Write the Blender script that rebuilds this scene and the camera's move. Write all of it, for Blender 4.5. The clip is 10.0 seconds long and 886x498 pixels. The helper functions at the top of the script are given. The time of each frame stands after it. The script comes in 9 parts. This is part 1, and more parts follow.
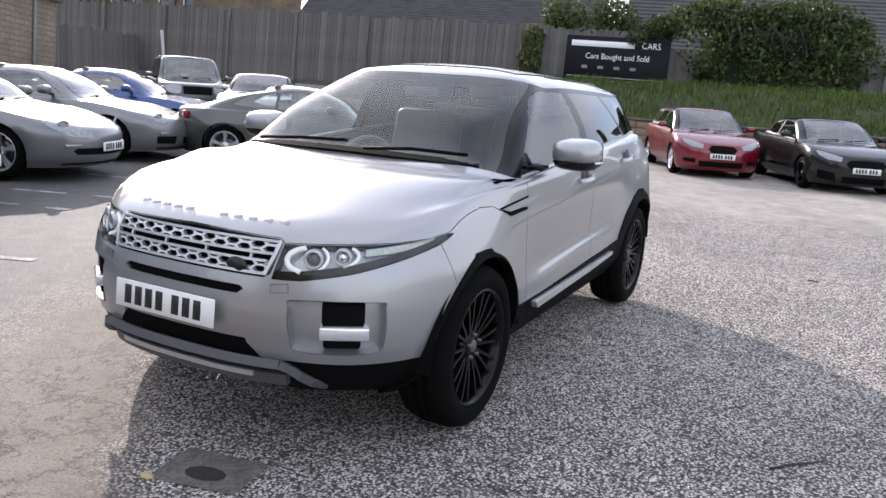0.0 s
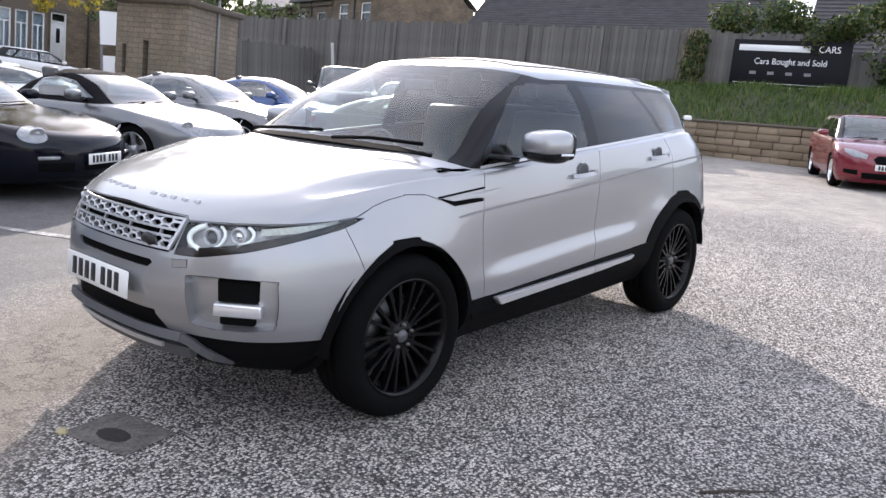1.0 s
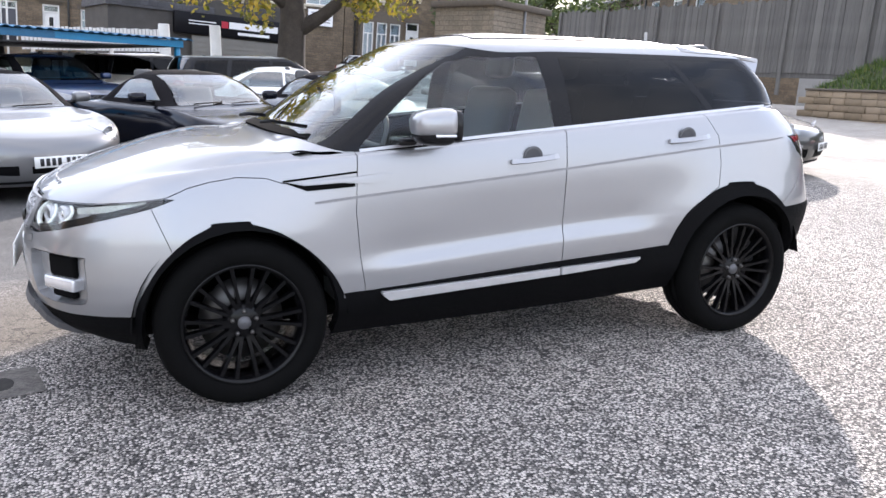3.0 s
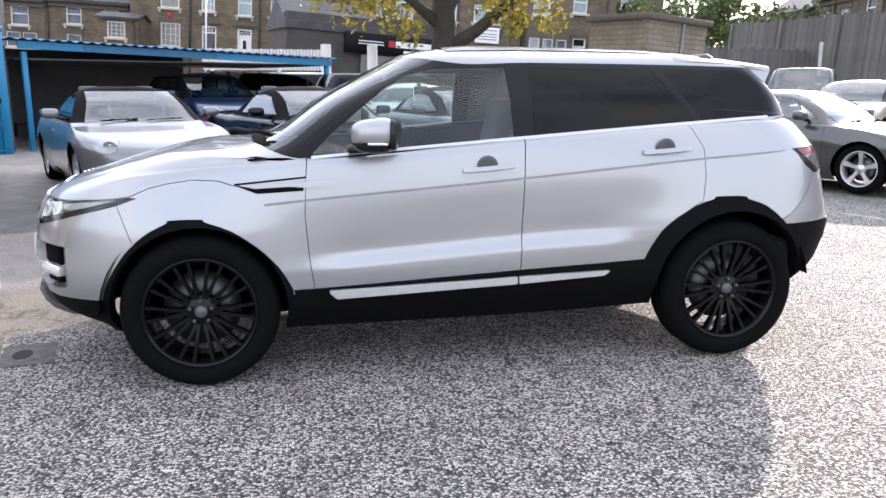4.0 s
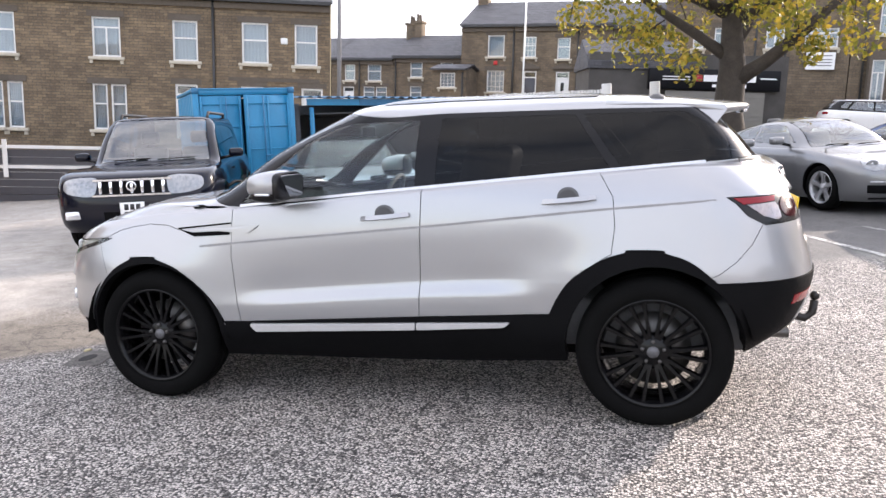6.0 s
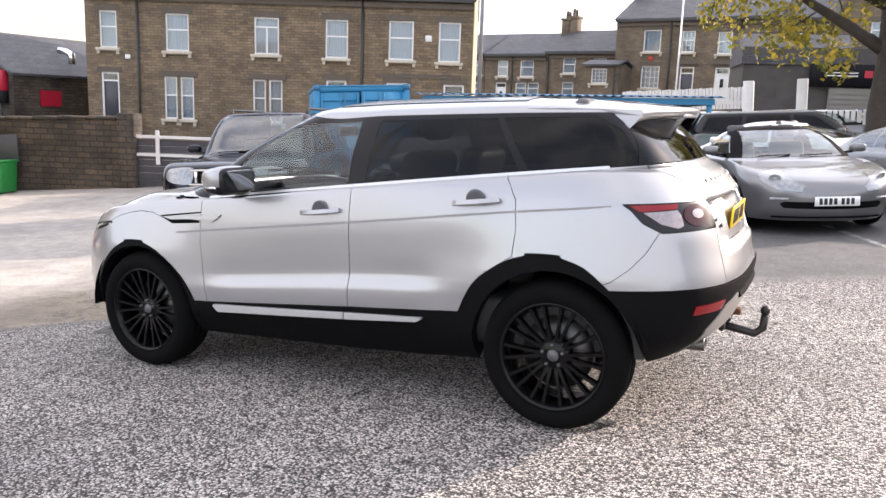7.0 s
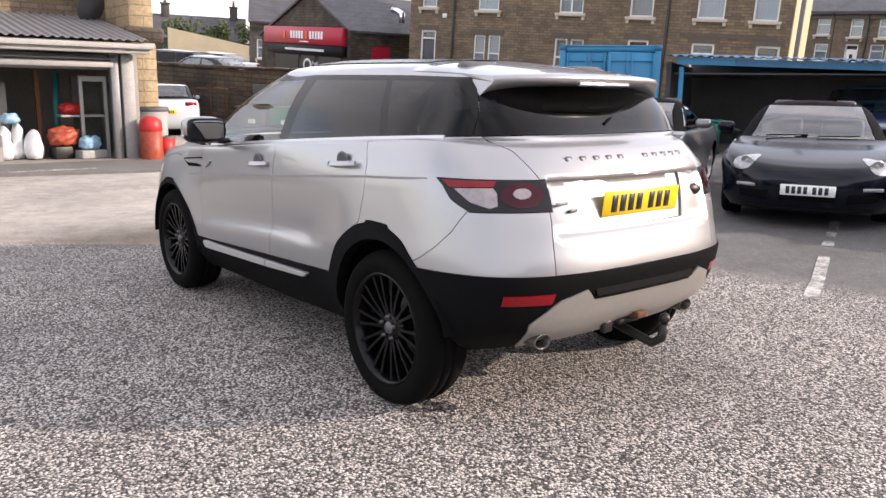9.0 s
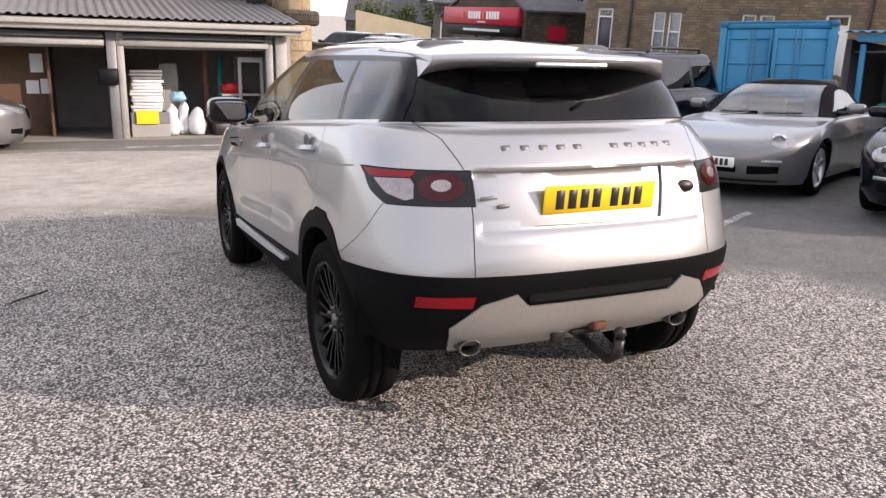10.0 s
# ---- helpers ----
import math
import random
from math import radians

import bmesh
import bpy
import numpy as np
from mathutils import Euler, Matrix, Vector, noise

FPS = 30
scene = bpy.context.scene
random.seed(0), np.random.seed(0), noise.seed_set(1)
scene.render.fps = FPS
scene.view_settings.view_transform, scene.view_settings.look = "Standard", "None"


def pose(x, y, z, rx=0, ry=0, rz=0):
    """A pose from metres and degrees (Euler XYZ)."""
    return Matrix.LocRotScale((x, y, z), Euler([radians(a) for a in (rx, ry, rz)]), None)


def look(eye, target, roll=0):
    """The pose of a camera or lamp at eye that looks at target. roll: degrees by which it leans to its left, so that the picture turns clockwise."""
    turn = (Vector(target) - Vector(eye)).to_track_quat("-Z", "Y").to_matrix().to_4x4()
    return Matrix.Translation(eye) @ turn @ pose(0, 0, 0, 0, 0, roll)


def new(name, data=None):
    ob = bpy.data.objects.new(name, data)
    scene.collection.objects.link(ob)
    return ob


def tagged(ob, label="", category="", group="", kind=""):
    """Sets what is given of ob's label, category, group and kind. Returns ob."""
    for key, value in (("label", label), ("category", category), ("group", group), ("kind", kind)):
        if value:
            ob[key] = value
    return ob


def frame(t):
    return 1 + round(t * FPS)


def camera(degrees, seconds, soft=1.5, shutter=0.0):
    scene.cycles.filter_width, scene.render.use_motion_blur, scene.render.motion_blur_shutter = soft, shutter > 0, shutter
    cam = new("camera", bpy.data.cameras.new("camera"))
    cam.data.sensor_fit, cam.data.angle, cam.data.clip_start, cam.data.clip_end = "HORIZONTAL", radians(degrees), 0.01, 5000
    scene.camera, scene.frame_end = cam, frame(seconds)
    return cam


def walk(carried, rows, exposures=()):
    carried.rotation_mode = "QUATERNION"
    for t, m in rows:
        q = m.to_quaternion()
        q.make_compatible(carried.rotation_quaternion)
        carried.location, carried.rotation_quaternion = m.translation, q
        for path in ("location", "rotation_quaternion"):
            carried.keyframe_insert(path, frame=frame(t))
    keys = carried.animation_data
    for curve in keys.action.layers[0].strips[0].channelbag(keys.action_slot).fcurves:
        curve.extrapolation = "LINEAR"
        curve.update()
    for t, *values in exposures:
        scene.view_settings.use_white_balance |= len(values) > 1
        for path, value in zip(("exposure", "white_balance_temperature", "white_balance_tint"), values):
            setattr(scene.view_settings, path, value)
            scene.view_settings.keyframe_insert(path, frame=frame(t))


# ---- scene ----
cam = camera(59.1, 10.0)
PATH = [
    (0, (-4.337, -2.227, 1.459), (-2.59, -1.338, 1.061), 3.9),
    (0.5, (-4.076, -2.727, 1.456), (-2.442, -1.641, 1.063), 4.0),
    (1, (-3.703, -3.09, 1.42), (-2.209, -1.822, 1.021), 3.6),
    (1.5, (-3.266, -3.428, 1.418), (-1.933, -1.996, 1.003), 2.7),
    (2, (-2.785, -3.707, 1.42), (-1.629, -2.132, 0.991), 1.6),
    (2.5, (-2.281, -3.875, 1.409), (-1.313, -2.181, 0.971), 0.8),
    (2.7, (-2.09, -3.974, 1.412), (-1.2, -2.238, 0.97), 0.8),
    (3.8, (-1.033, -4.42, 1.404), (-0.602, -2.513, 0.983), 0.3),
    (4, (-0.834, -4.53, 1.402), (-0.491, -2.603, 0.993), 0.2),
    (4.5, (-0.338, -4.756, 1.429), (-0.215, -2.795, 1.053), -0.0),
    (5, (0.193, -4.768, 1.42), (0.097, -2.799, 1.078), -0.6),
    (5.5, (0.778, -4.778, 1.416), (0.47, -2.827, 1.102), -1.2),
    (5.7, (0.987, -4.692, 1.429), (0.597, -2.754, 1.123), -1.5),
    (6.8, (2.276, -4.386, 1.443), (1.446, -2.593, 1.134), -1.9),
    (7, (2.507, -4.303, 1.441), (1.608, -2.542, 1.137), -1.2),
    (7.5, (2.988, -4.011, 1.406), (1.915, -2.354, 1.086), -0.4),
    (7.6, (3.048, -3.953, 1.395), (1.943, -2.318, 1.071), -0.3),
    (8, (3.463, -3.674, 1.422), (2.227, -2.139, 1.081), 0.3),
    (8.5, (3.909, -3.317, 1.469), (2.521, -1.924, 1.1), 0.8),
    (9, (4.193, -2.843, 1.446), (2.66, -1.622, 1.047), 0.9),
    (9.5, (4.419, -2.336, 1.433), (2.757, -1.31, 1.004), 0.9),
    (10, (4.535, -1.825, 1.464), (2.765, -1.011, 1.011), 0.9),
]
SLOPE = 3.6                          # the yard rises towards +x, degrees
LOT = pose(0, 0, 0, 0, -SLOPE, 0)    # from the yard's own level to the world
walk(cam, [(t, LOT @ look(eye, target, roll)) for t, eye, target, roll in PATH], [(0.0, 0.95, 6150, 17), (2.5, 1.4, 6100, 16), (5.0, 1.5, 6300, 17), (7.5, 1.35, 6650, 18), (10.0, 0.95, 6750, 20)])


# ---- light ----
SUN_AZ, SUN_EL = 50.0, 20.5          # where the sun stands, degrees from +x towards +y, and its height
world = bpy.data.worlds.new("World")
scene.world = world
world.use_nodes = True
sky = world.node_tree.nodes.new("ShaderNodeTexSky")
sky.sky_type, sky.sun_disc = "NISHITA", False
sky.sun_elevation, sky.sun_rotation = radians(SUN_EL), radians(90 - SUN_AZ)
# thin bright cloud over the blue
wt = world.node_tree
cl_pos = wt.nodes.new("ShaderNodeTexCoord")
cl_map = wt.nodes.new("ShaderNodeMapping")
cl_map.inputs["Scale"].default_value = (1, 1, 2.6)
cl_noise = wt.nodes.new("ShaderNodeTexNoise")
cl_noise.inputs["Scale"].default_value, cl_noise.inputs["Detail"].default_value = 2.2, 6
cl_ramp = wt.nodes.new("ShaderNodeMapRange")
cl_ramp.inputs["From Min"].default_value, cl_ramp.inputs["From Max"].default_value = 0.36, 0.62
cl_ramp.inputs["To Min"].default_value, cl_ramp.inputs["To Max"].default_value = 0.32, 0.95
cl_mix = wt.nodes.new("ShaderNodeMix")
cl_mix.data_type = "RGBA"
cl_mix.inputs[7].default_value = (4.4, 4.45, 4.55, 1)
wt.links.new(cl_pos.outputs["Generated"], cl_map.inputs[0])
wt.links.new(cl_map.outputs[0], cl_noise.inputs["Vector"])
wt.links.new(cl_noise.outputs["Fac"], cl_ramp.inputs["Value"])
wt.links.new(cl_ramp.outputs[0], cl_mix.inputs[0])
wt.links.new(sky.outputs[0], cl_mix.inputs[6])
wt.links.new(cl_mix.outputs[2], wt.nodes["Background"].inputs[0])
world.node_tree.nodes["Background"].inputs[1].default_value = 0.196
sun = new("sun", bpy.data.lights.new("sun", "SUN"))
sun.data.energy, sun.data.angle, sun.data.color = 2.8, radians(0.6), (1.0, 0.89, 0.76)
to_sun = Vector((math.cos(radians(SUN_AZ)) * math.cos(radians(SUN_EL)), math.sin(radians(SUN_AZ)) * math.cos(radians(SUN_EL)), math.sin(radians(SUN_EL))))
sun.matrix_world = LOT @ look(to_sun * 30, (0, 0, 0))


# ---- helpers of this scene ----
def mesh_of(name, bm, material=None):
    me = bpy.data.meshes.new(name)
    bm.to_mesh(me)
    bm.free()
    true = me.attributes.get("true_normal")
    if true is not None:
        # panels keep the shading of the whole body; turned edges keep their own
        flat = np.zeros(len(me.vertices) * 3)
        true.data.foreach_get("vector", flat)
        flat = flat.reshape(-1, 3)
        me.attributes.remove(true)
        normals = []
        for poly in me.polygons:
            own = poly.normal[:]
            for vi in poly.vertices:
                normals.append(tuple(flat[vi]) if poly.use_smooth and flat[vi].any() else own)
        me.normals_split_custom_set(normals)
    if material is not None:
        me.materials.append(material)
    return me


def thing(name, bm, material, label, category, group="", kind=""):
    return tagged(new(name, mesh_of(name, bm, material)), label, category, group, kind)


def empty(name, m, label, category, group=""):
    ob = new(name)
    ob.matrix_basis = m
    return tagged(ob, label, category, group)


def part(name, bm, material, parent, label=""):
    ob = new(name, mesh_of(name, bm, material))
    ob.parent = parent
    return tagged(ob, label)


def share(name, me, parent, m=None):
    ob = new(name, me)
    ob.parent = parent
    if m is not None:
        ob.matrix_basis = m
    return ob


def lot(x, y, ang=0.0, z=0.0):
    """A place on the sloping yard."""
    return LOT @ pose(x, y, z, 0, 0, ang)


def box(x0, x1, y0, y1, z0, z1, bm=None, m=None):
    bm = bm or bmesh.new()
    vs = [bm.verts.new((x, y, z)) for z in (z0, z1) for x, y in ((x0, y0), (x1, y0), (x1, y1), (x0, y1))]
    if m is not None:
        for v in vs:
            v.co = m @ v.co
    for q in ((3, 2, 1, 0), (4, 5, 6, 7), (0, 1, 5, 4), (1, 2, 6, 5), (2, 3, 7, 6), (3, 0, 4, 7)):
        bm.faces.new([vs[i] for i in q])
    return bm


def rbox(x0, x1, y0, y1, z0, z1, r=0.01, seg=2, bm=None, m=None):
    """A box with rounded edges."""
    b = box(x0, x1, y0, y1, z0, z1)
    bmesh.ops.bevel(b, geom=list(b.edges), offset=r, segments=seg, affect="EDGES", profile=0.5)
    for f in b.faces:
        f.smooth = True
    return join(bm, b, m)


def join(bm, b, m=None):
    """Adds b to bm (or starts with b)."""
    if m is not None:
        bmesh.ops.transform(b, matrix=m, verts=b.verts)
    if bm is None:
        return b
    me = bpy.data.meshes.new("tmp")
    b.to_mesh(me)
    b.free()
    bm.from_mesh(me)
    bpy.data.meshes.remove(me)
    return bm


def prism(outline, lo, hi, axis="y", bm=None, m=None):
    """An outline of (a, b) pairs pulled from lo to hi along an axis: y takes (x, z), x takes (y, z), z takes (x, y)."""
    bm = bm or bmesh.new()
    at = {"y": lambda a, b, c: (a, c, b), "x": lambda a, b, c: (c, a, b), "z": lambda a, b, c: (a, b, c)}[axis]
    rings = [[bm.verts.new(at(a, b, c)) for a, b in outline] for c in (lo, hi)]
    n = len(outline)
    fs = [bm.faces.new(rings[0]), bm.faces.new(rings[1][::-1])]
    fs += [bm.faces.new((rings[0][i], rings[1][i], rings[1][(i + 1) % n], rings[0][(i + 1) % n])) for i in range(n)]
    if m is not None:
        for v in rings[0] + rings[1]:
            v.co = m @ v.co
    bmesh.ops.recalc_face_normals(bm, faces=fs)
    return bm


def lathe(profile, n=32, axis="y", bm=None, m=None, closed=False):
    """A profile of (radius, along) turned round an axis."""
    b = bmesh.new()
    rings = []
    for i in range(n):
        c, s = math.cos(2 * math.pi * i / n), math.sin(2 * math.pi * i / n)
        rings.append([b.verts.new({"y": (r * c, h, r * s), "z": (r * c, r * s, h), "x": (h, r * c, r * s)}[axis]) for r, h in profile])
    k = len(profile)
    for i in range(n):
        a, c = rings[i], rings[(i + 1) % n]
        for j in range(k if closed else k - 1):
            b.faces.new((a[j], a[(j + 1) % k], c[(j + 1) % k], c[j])).smooth = True
    bmesh.ops.remove_doubles(b, verts=b.verts, dist=1e-5)
    bmesh.ops.recalc_face_normals(b, faces=b.faces)
    return join(bm, b, m)


def tube(points, radius, n=8, bm=None, m=None, radii=None):
    """A round bar along points."""
    b = bmesh.new()
    pts = [Vector(p) for p in points]
    rings = []
    for i, p in enumerate(pts):
        d = (pts[min(i + 1, len(pts) - 1)] - pts[max(i - 1, 0)]).normalized()
        u = d.orthogonal().normalized() if i == 0 else (u - d * u.dot(d)).normalized()
        w = d.cross(u)
        r = radii[i] if radii else radius
        rings.append([b.verts.new(p + r * (u * math.cos(2 * math.pi * k / n) + w * math.sin(2 * math.pi * k / n))) for k in range(n)])
    for a, c in zip(rings, rings[1:]):
        for k in range(n):
            b.faces.new((a[k], a[(k + 1) % n], c[(k + 1) % n], c[k])).smooth = True
    b.faces.new(rings[0][::-1])
    b.faces.new(rings[-1])
    bmesh.ops.recalc_face_normals(b, faces=b.faces)
    return join(bm, b, m)


def letters(body, size, material, name="lettering", depth=0.002, align="CENTER", spacing=1.0):
    """Words in the built-in font, as a mesh that lies in x (along) and y (up)."""
    cu = bpy.data.curves.new("text", "FONT")
    cu.body, cu.size, cu.extrude, cu.align_x, cu.align_y, cu.space_character = body, size, depth, align, "CENTER", spacing
    cu.resolution_u = 3
    ob = bpy.data.objects.new("text", cu)
    me = bpy.data.meshes.new_from_object(ob)
    bpy.data.objects.remove(ob)
    me.materials.clear()
    me.materials.append(material)
    out = new(name, me)
    return out


# ---- materials ----
def material(name, color, rough=0.5, metal=0.0, vary=0.12, scale=8.0, fine=60.0, bump=0.0, bump_scale=120.0, coat=0.0, emit=0.0, spec=0.5, per_object=0.0):
    """A painted, stone or metal surface with variation at two scales."""
    mat = bpy.data.materials.new(name)
    mat.use_nodes = True
    nt = mat.node_tree
    bsdf = nt.nodes["Principled BSDF"]
    coord = nt.nodes.new("ShaderNodeTexCoord")
    big, small = nt.nodes.new("ShaderNodeTexNoise"), nt.nodes.new("ShaderNodeTexNoise")
    big.inputs["Scale"].default_value, small.inputs["Scale"].default_value = scale, fine
    big.inputs["Detail"].default_value = small.inputs["Detail"].default_value = 3
    for n in (big, small):
        nt.links.new(coord.outputs["Object"], n.inputs["Vector"])
    add = nt.nodes.new("ShaderNodeMath")
    add.operation = "ADD"
    nt.links.new(big.outputs["Fac"], add.inputs[0])
    nt.links.new(small.outputs["Fac"], add.inputs[1])
    val = add.outputs[0]
    if per_object:
        info = nt.nodes.new("ShaderNodeObjectInfo")
        mad = nt.nodes.new("ShaderNodeMath")
        mad.operation, mad.inputs[1].default_value = "MULTIPLY_ADD", per_object
        nt.links.new(info.outputs["Random"], mad.inputs[0])
        nt.links.new(val, mad.inputs[2])
        val = mad.outputs[0]
    ramp = nt.nodes.new("ShaderNodeMapRange")
    ramp.inputs["From Min"].default_value, ramp.inputs["From Max"].default_value = 0.6, 1.4 + per_object
    ramp.inputs["To Min"].default_value, ramp.inputs["To Max"].default_value = 1 - vary, 1 + vary
    nt.links.new(val, ramp.inputs["Value"])
    mul = nt.nodes.new("ShaderNodeVectorMath")
    mul.operation = "SCALE"
    mul.inputs[0].default_value = color
    nt.links.new(ramp.outputs[0], mul.inputs["Scale"])
    nt.links.new(mul.outputs[0], bsdf.inputs["Base Color"])
    bsdf.inputs["Roughness"].default_value, bsdf.inputs["Metallic"].default_value = rough, metal
    bsdf.inputs["Coat Weight"].default_value, bsdf.inputs["Coat Roughness"].default_value = coat, 0.04
    bsdf.inputs["Specular IOR Level"].default_value = spec
    if bump:
        b = nt.nodes.new("ShaderNodeBump")
        n = nt.nodes.new("ShaderNodeTexNoise")
        n.inputs["Scale"].default_value, n.inputs["Detail"].default_value = bump_scale, 4
        nt.links.new(coord.outputs["Object"], n.inputs["Vector"])
        nt.links.new(n.outputs["Fac"], b.inputs["Height"])
        b.inputs["Strength"].default_value, b.inputs["Distance"].default_value = bump, 0.01
        nt.links.new(b.outputs[0], bsdf.inputs["Normal"])
    if emit:
        bsdf.inputs["Emission Color"].default_value = (*color, 1)
        bsdf.inputs["Emission Strength"].default_value = emit
    return mat


def glass(name, color, rough=0.0, face=0.07):
    """Thin glass: a tinted see-through layer under a clear reflection that grows towards grazing angles, alike from both sides."""
    mat = bpy.data.materials.new(name)
    mat.use_nodes = True
    nt = mat.node_tree
    nt.nodes.remove(nt.nodes["Principled BSDF"])
    out = nt.nodes["Material Output"]
    see, shine, mix, lay, power, gain = (nt.nodes.new(k) for k in ("ShaderNodeBsdfTransparent", "ShaderNodeBsdfGlossy", "ShaderNodeMixShader", "ShaderNodeLayerWeight", "ShaderNodeMath", "ShaderNodeMath"))
    see.inputs[0].default_value = (*color, 1)
    shine.inputs["Roughness"].default_value = rough
    lay.inputs["Blend"].default_value = 0.5
    power.operation, power.inputs[1].default_value = "POWER", 4.0
    gain.operation, gain.use_clamp = "MULTIPLY_ADD", True
    gain.inputs[1].default_value, gain.inputs[2].default_value = 1.0 - face, face
    nt.links.new(lay.outputs["Facing"], power.inputs[0])
    nt.links.new(power.outputs[0], gain.inputs[0])
    nt.links.new(gain.outputs[0], mix.inputs[0])
    nt.links.new(see.outputs[0], mix.inputs[1])
    nt.links.new(shine.outputs[0], mix.inputs[2])
    nt.links.new(mix.outputs[0], out.inputs[0])
    return mat


# ---- a kit for car bodies ----
from mathutils.bvhtree import BVHTree
from mathutils.geometry import intersect_point_line


def curve(knots):
    """A smooth line through (place, value) knots that does not overshoot."""
    xs, vs = [k[0] for k in knots], [k[1] for k in knots]
    n = len(xs)
    if n == 1:
        return lambda x: vs[0]
    d = [(vs[i + 1] - vs[i]) / (xs[i + 1] - xs[i]) for i in range(n - 1)]
    m = [d[0]] + [0 if d[i - 1] * d[i] <= 0 else 2 * d[i - 1] * d[i] / (d[i - 1] + d[i]) for i in range(1, n - 1)] + [d[-1]]

    def value(x):
        if x <= xs[0]:
            return vs[0]
        if x >= xs[-1]:
            return vs[-1]
        i = max(k for k in range(n - 1) if xs[k] <= x)
        h = xs[i + 1] - xs[i]
        t = (x - xs[i]) / h
        return (1 + 2 * t) * (1 - t) ** 2 * vs[i] + t * (1 - t) ** 2 * h * m[i] + t * t * (3 - 2 * t) * vs[i + 1] + t * t * (t - 1) * h * m[i + 1]
    return value


def row(xf, xcf, nf, xr, xcr, nr, w, z):
    """One level of a body: its front and rear on the centre line, where its corners begin and how square they are, half width and height along x."""
    return dict(xf=xf, xcf=xcf, nf=nf, xr=xr, xcr=xcr, nr=nr, w=curve(w), z=curve(z))


def shell(rows, corner=14, side=60, sub=4, bulge=None):
    """Half a body (y below 0) as a net over the levels. Faces remember their level."""
    loops = []
    for r in rows:
        pts = []
        for i in range(corner):
            a = math.pi / 2 * i / corner
            x = r["xcf"] - (r["xcf"] - r["xf"]) * math.cos(a) ** (2 / r["nf"])
            pts.append((x, -r["w"](r["xcf"]) * math.sin(a) ** (2 / r["nf"])))
        for i in range(side + 1):
            x = r["xcf"] + (r["xcr"] - r["xcf"]) * i / side
            pts.append((x, -r["w"](x)))
        for i in range(1, corner + 1):
            a = math.pi / 2 * i / corner
            x = r["xcr"] + (r["xr"] - r["xcr"]) * math.sin(a) ** (2 / r["nr"])
            pts.append((x, -r["w"](r["xcr"]) * max(0.0, math.cos(a)) ** (2 / r["nr"]) if i < corner else 0.0))
        loops.append([Vector((x, y, r["z"](x))) for x, y in pts])
    bm = bmesh.new()
    tag = bm.faces.layers.int.new("level")
    n = len(loops)
    net, level = [], []
    for i in range(n - 1):
        for k in range(sub + (1 if i == n - 2 else 0)):
            t = k / sub
            line = []
            for c in range(len(loops[0])):
                p0, p1, p2, p3 = (loops[max(0, min(n - 1, j))][c] for j in (i - 1, i, i + 1, i + 2))
                d = max((p2 - p1).length, 1e-6)
                m1 = (p2 - p0) * (d / max((p2 - p1).length + (p1 - p0).length, 1e-6))
                m2 = (p3 - p1) * (d / max((p3 - p2).length + (p2 - p1).length, 1e-6))
                p = (2 * t ** 3 - 3 * t * t + 1) * p1 + (t ** 3 - 2 * t * t + t) * m1 + (3 * t * t - 2 * t ** 3) * p2 + (t ** 3 - t * t) * m2
                if bulge:
                    p = Vector((p.x, p.y - bulge(p.x, p.z) * min(1, -p.y / 0.4), p.z))
                line.append(bm.verts.new((p.x, min(p.y, 0.0), p.z)))
            net.append(line)
            level.append(i)
    for a, b, lv in zip(net, net[1:], level):
        for c in range(len(a) - 1):
            f = bm.faces.new((a[c], b[c], b[c + 1], a[c + 1]))
            f.smooth = True
            f[tag] = lv
    bmesh.ops.remove_doubles(bm, verts=bm.verts, dist=2e-4)
    bm.verts.layers.float_vector.new("xyz")
    bm.verts.layers.float_vector.new("true_normal")
    bm.faces.layers.int.new("zone")
    lay = bm.verts.layers.float_vector["true_normal"]
    bm.normal_update()
    tot = sum(f.normal.dot(f.calc_center_median() - Vector((0, 0, 0.75))) * f.calc_area() for f in bm.faces)
    for v in bm.verts:
        n = v.normal * (1 if tot > 0 else -1)
        if v.co.y > -1e-3:
            n.y = 0
        v[lay] = n.normalized()
    return bm


SPACES = {
    "side": lambda p: (p.x, p.z),
    "end": lambda p: (p.y, p.z),
    "top": lambda p: (p.x, p.y),
    "back": lambda p: (math.degrees(math.atan2(-p.y, p.x - 1.0)), p.z),
    "wrap": lambda p: (math.degrees(math.atan2(-p.y, -(p.x + 1.2))), p.z),
}


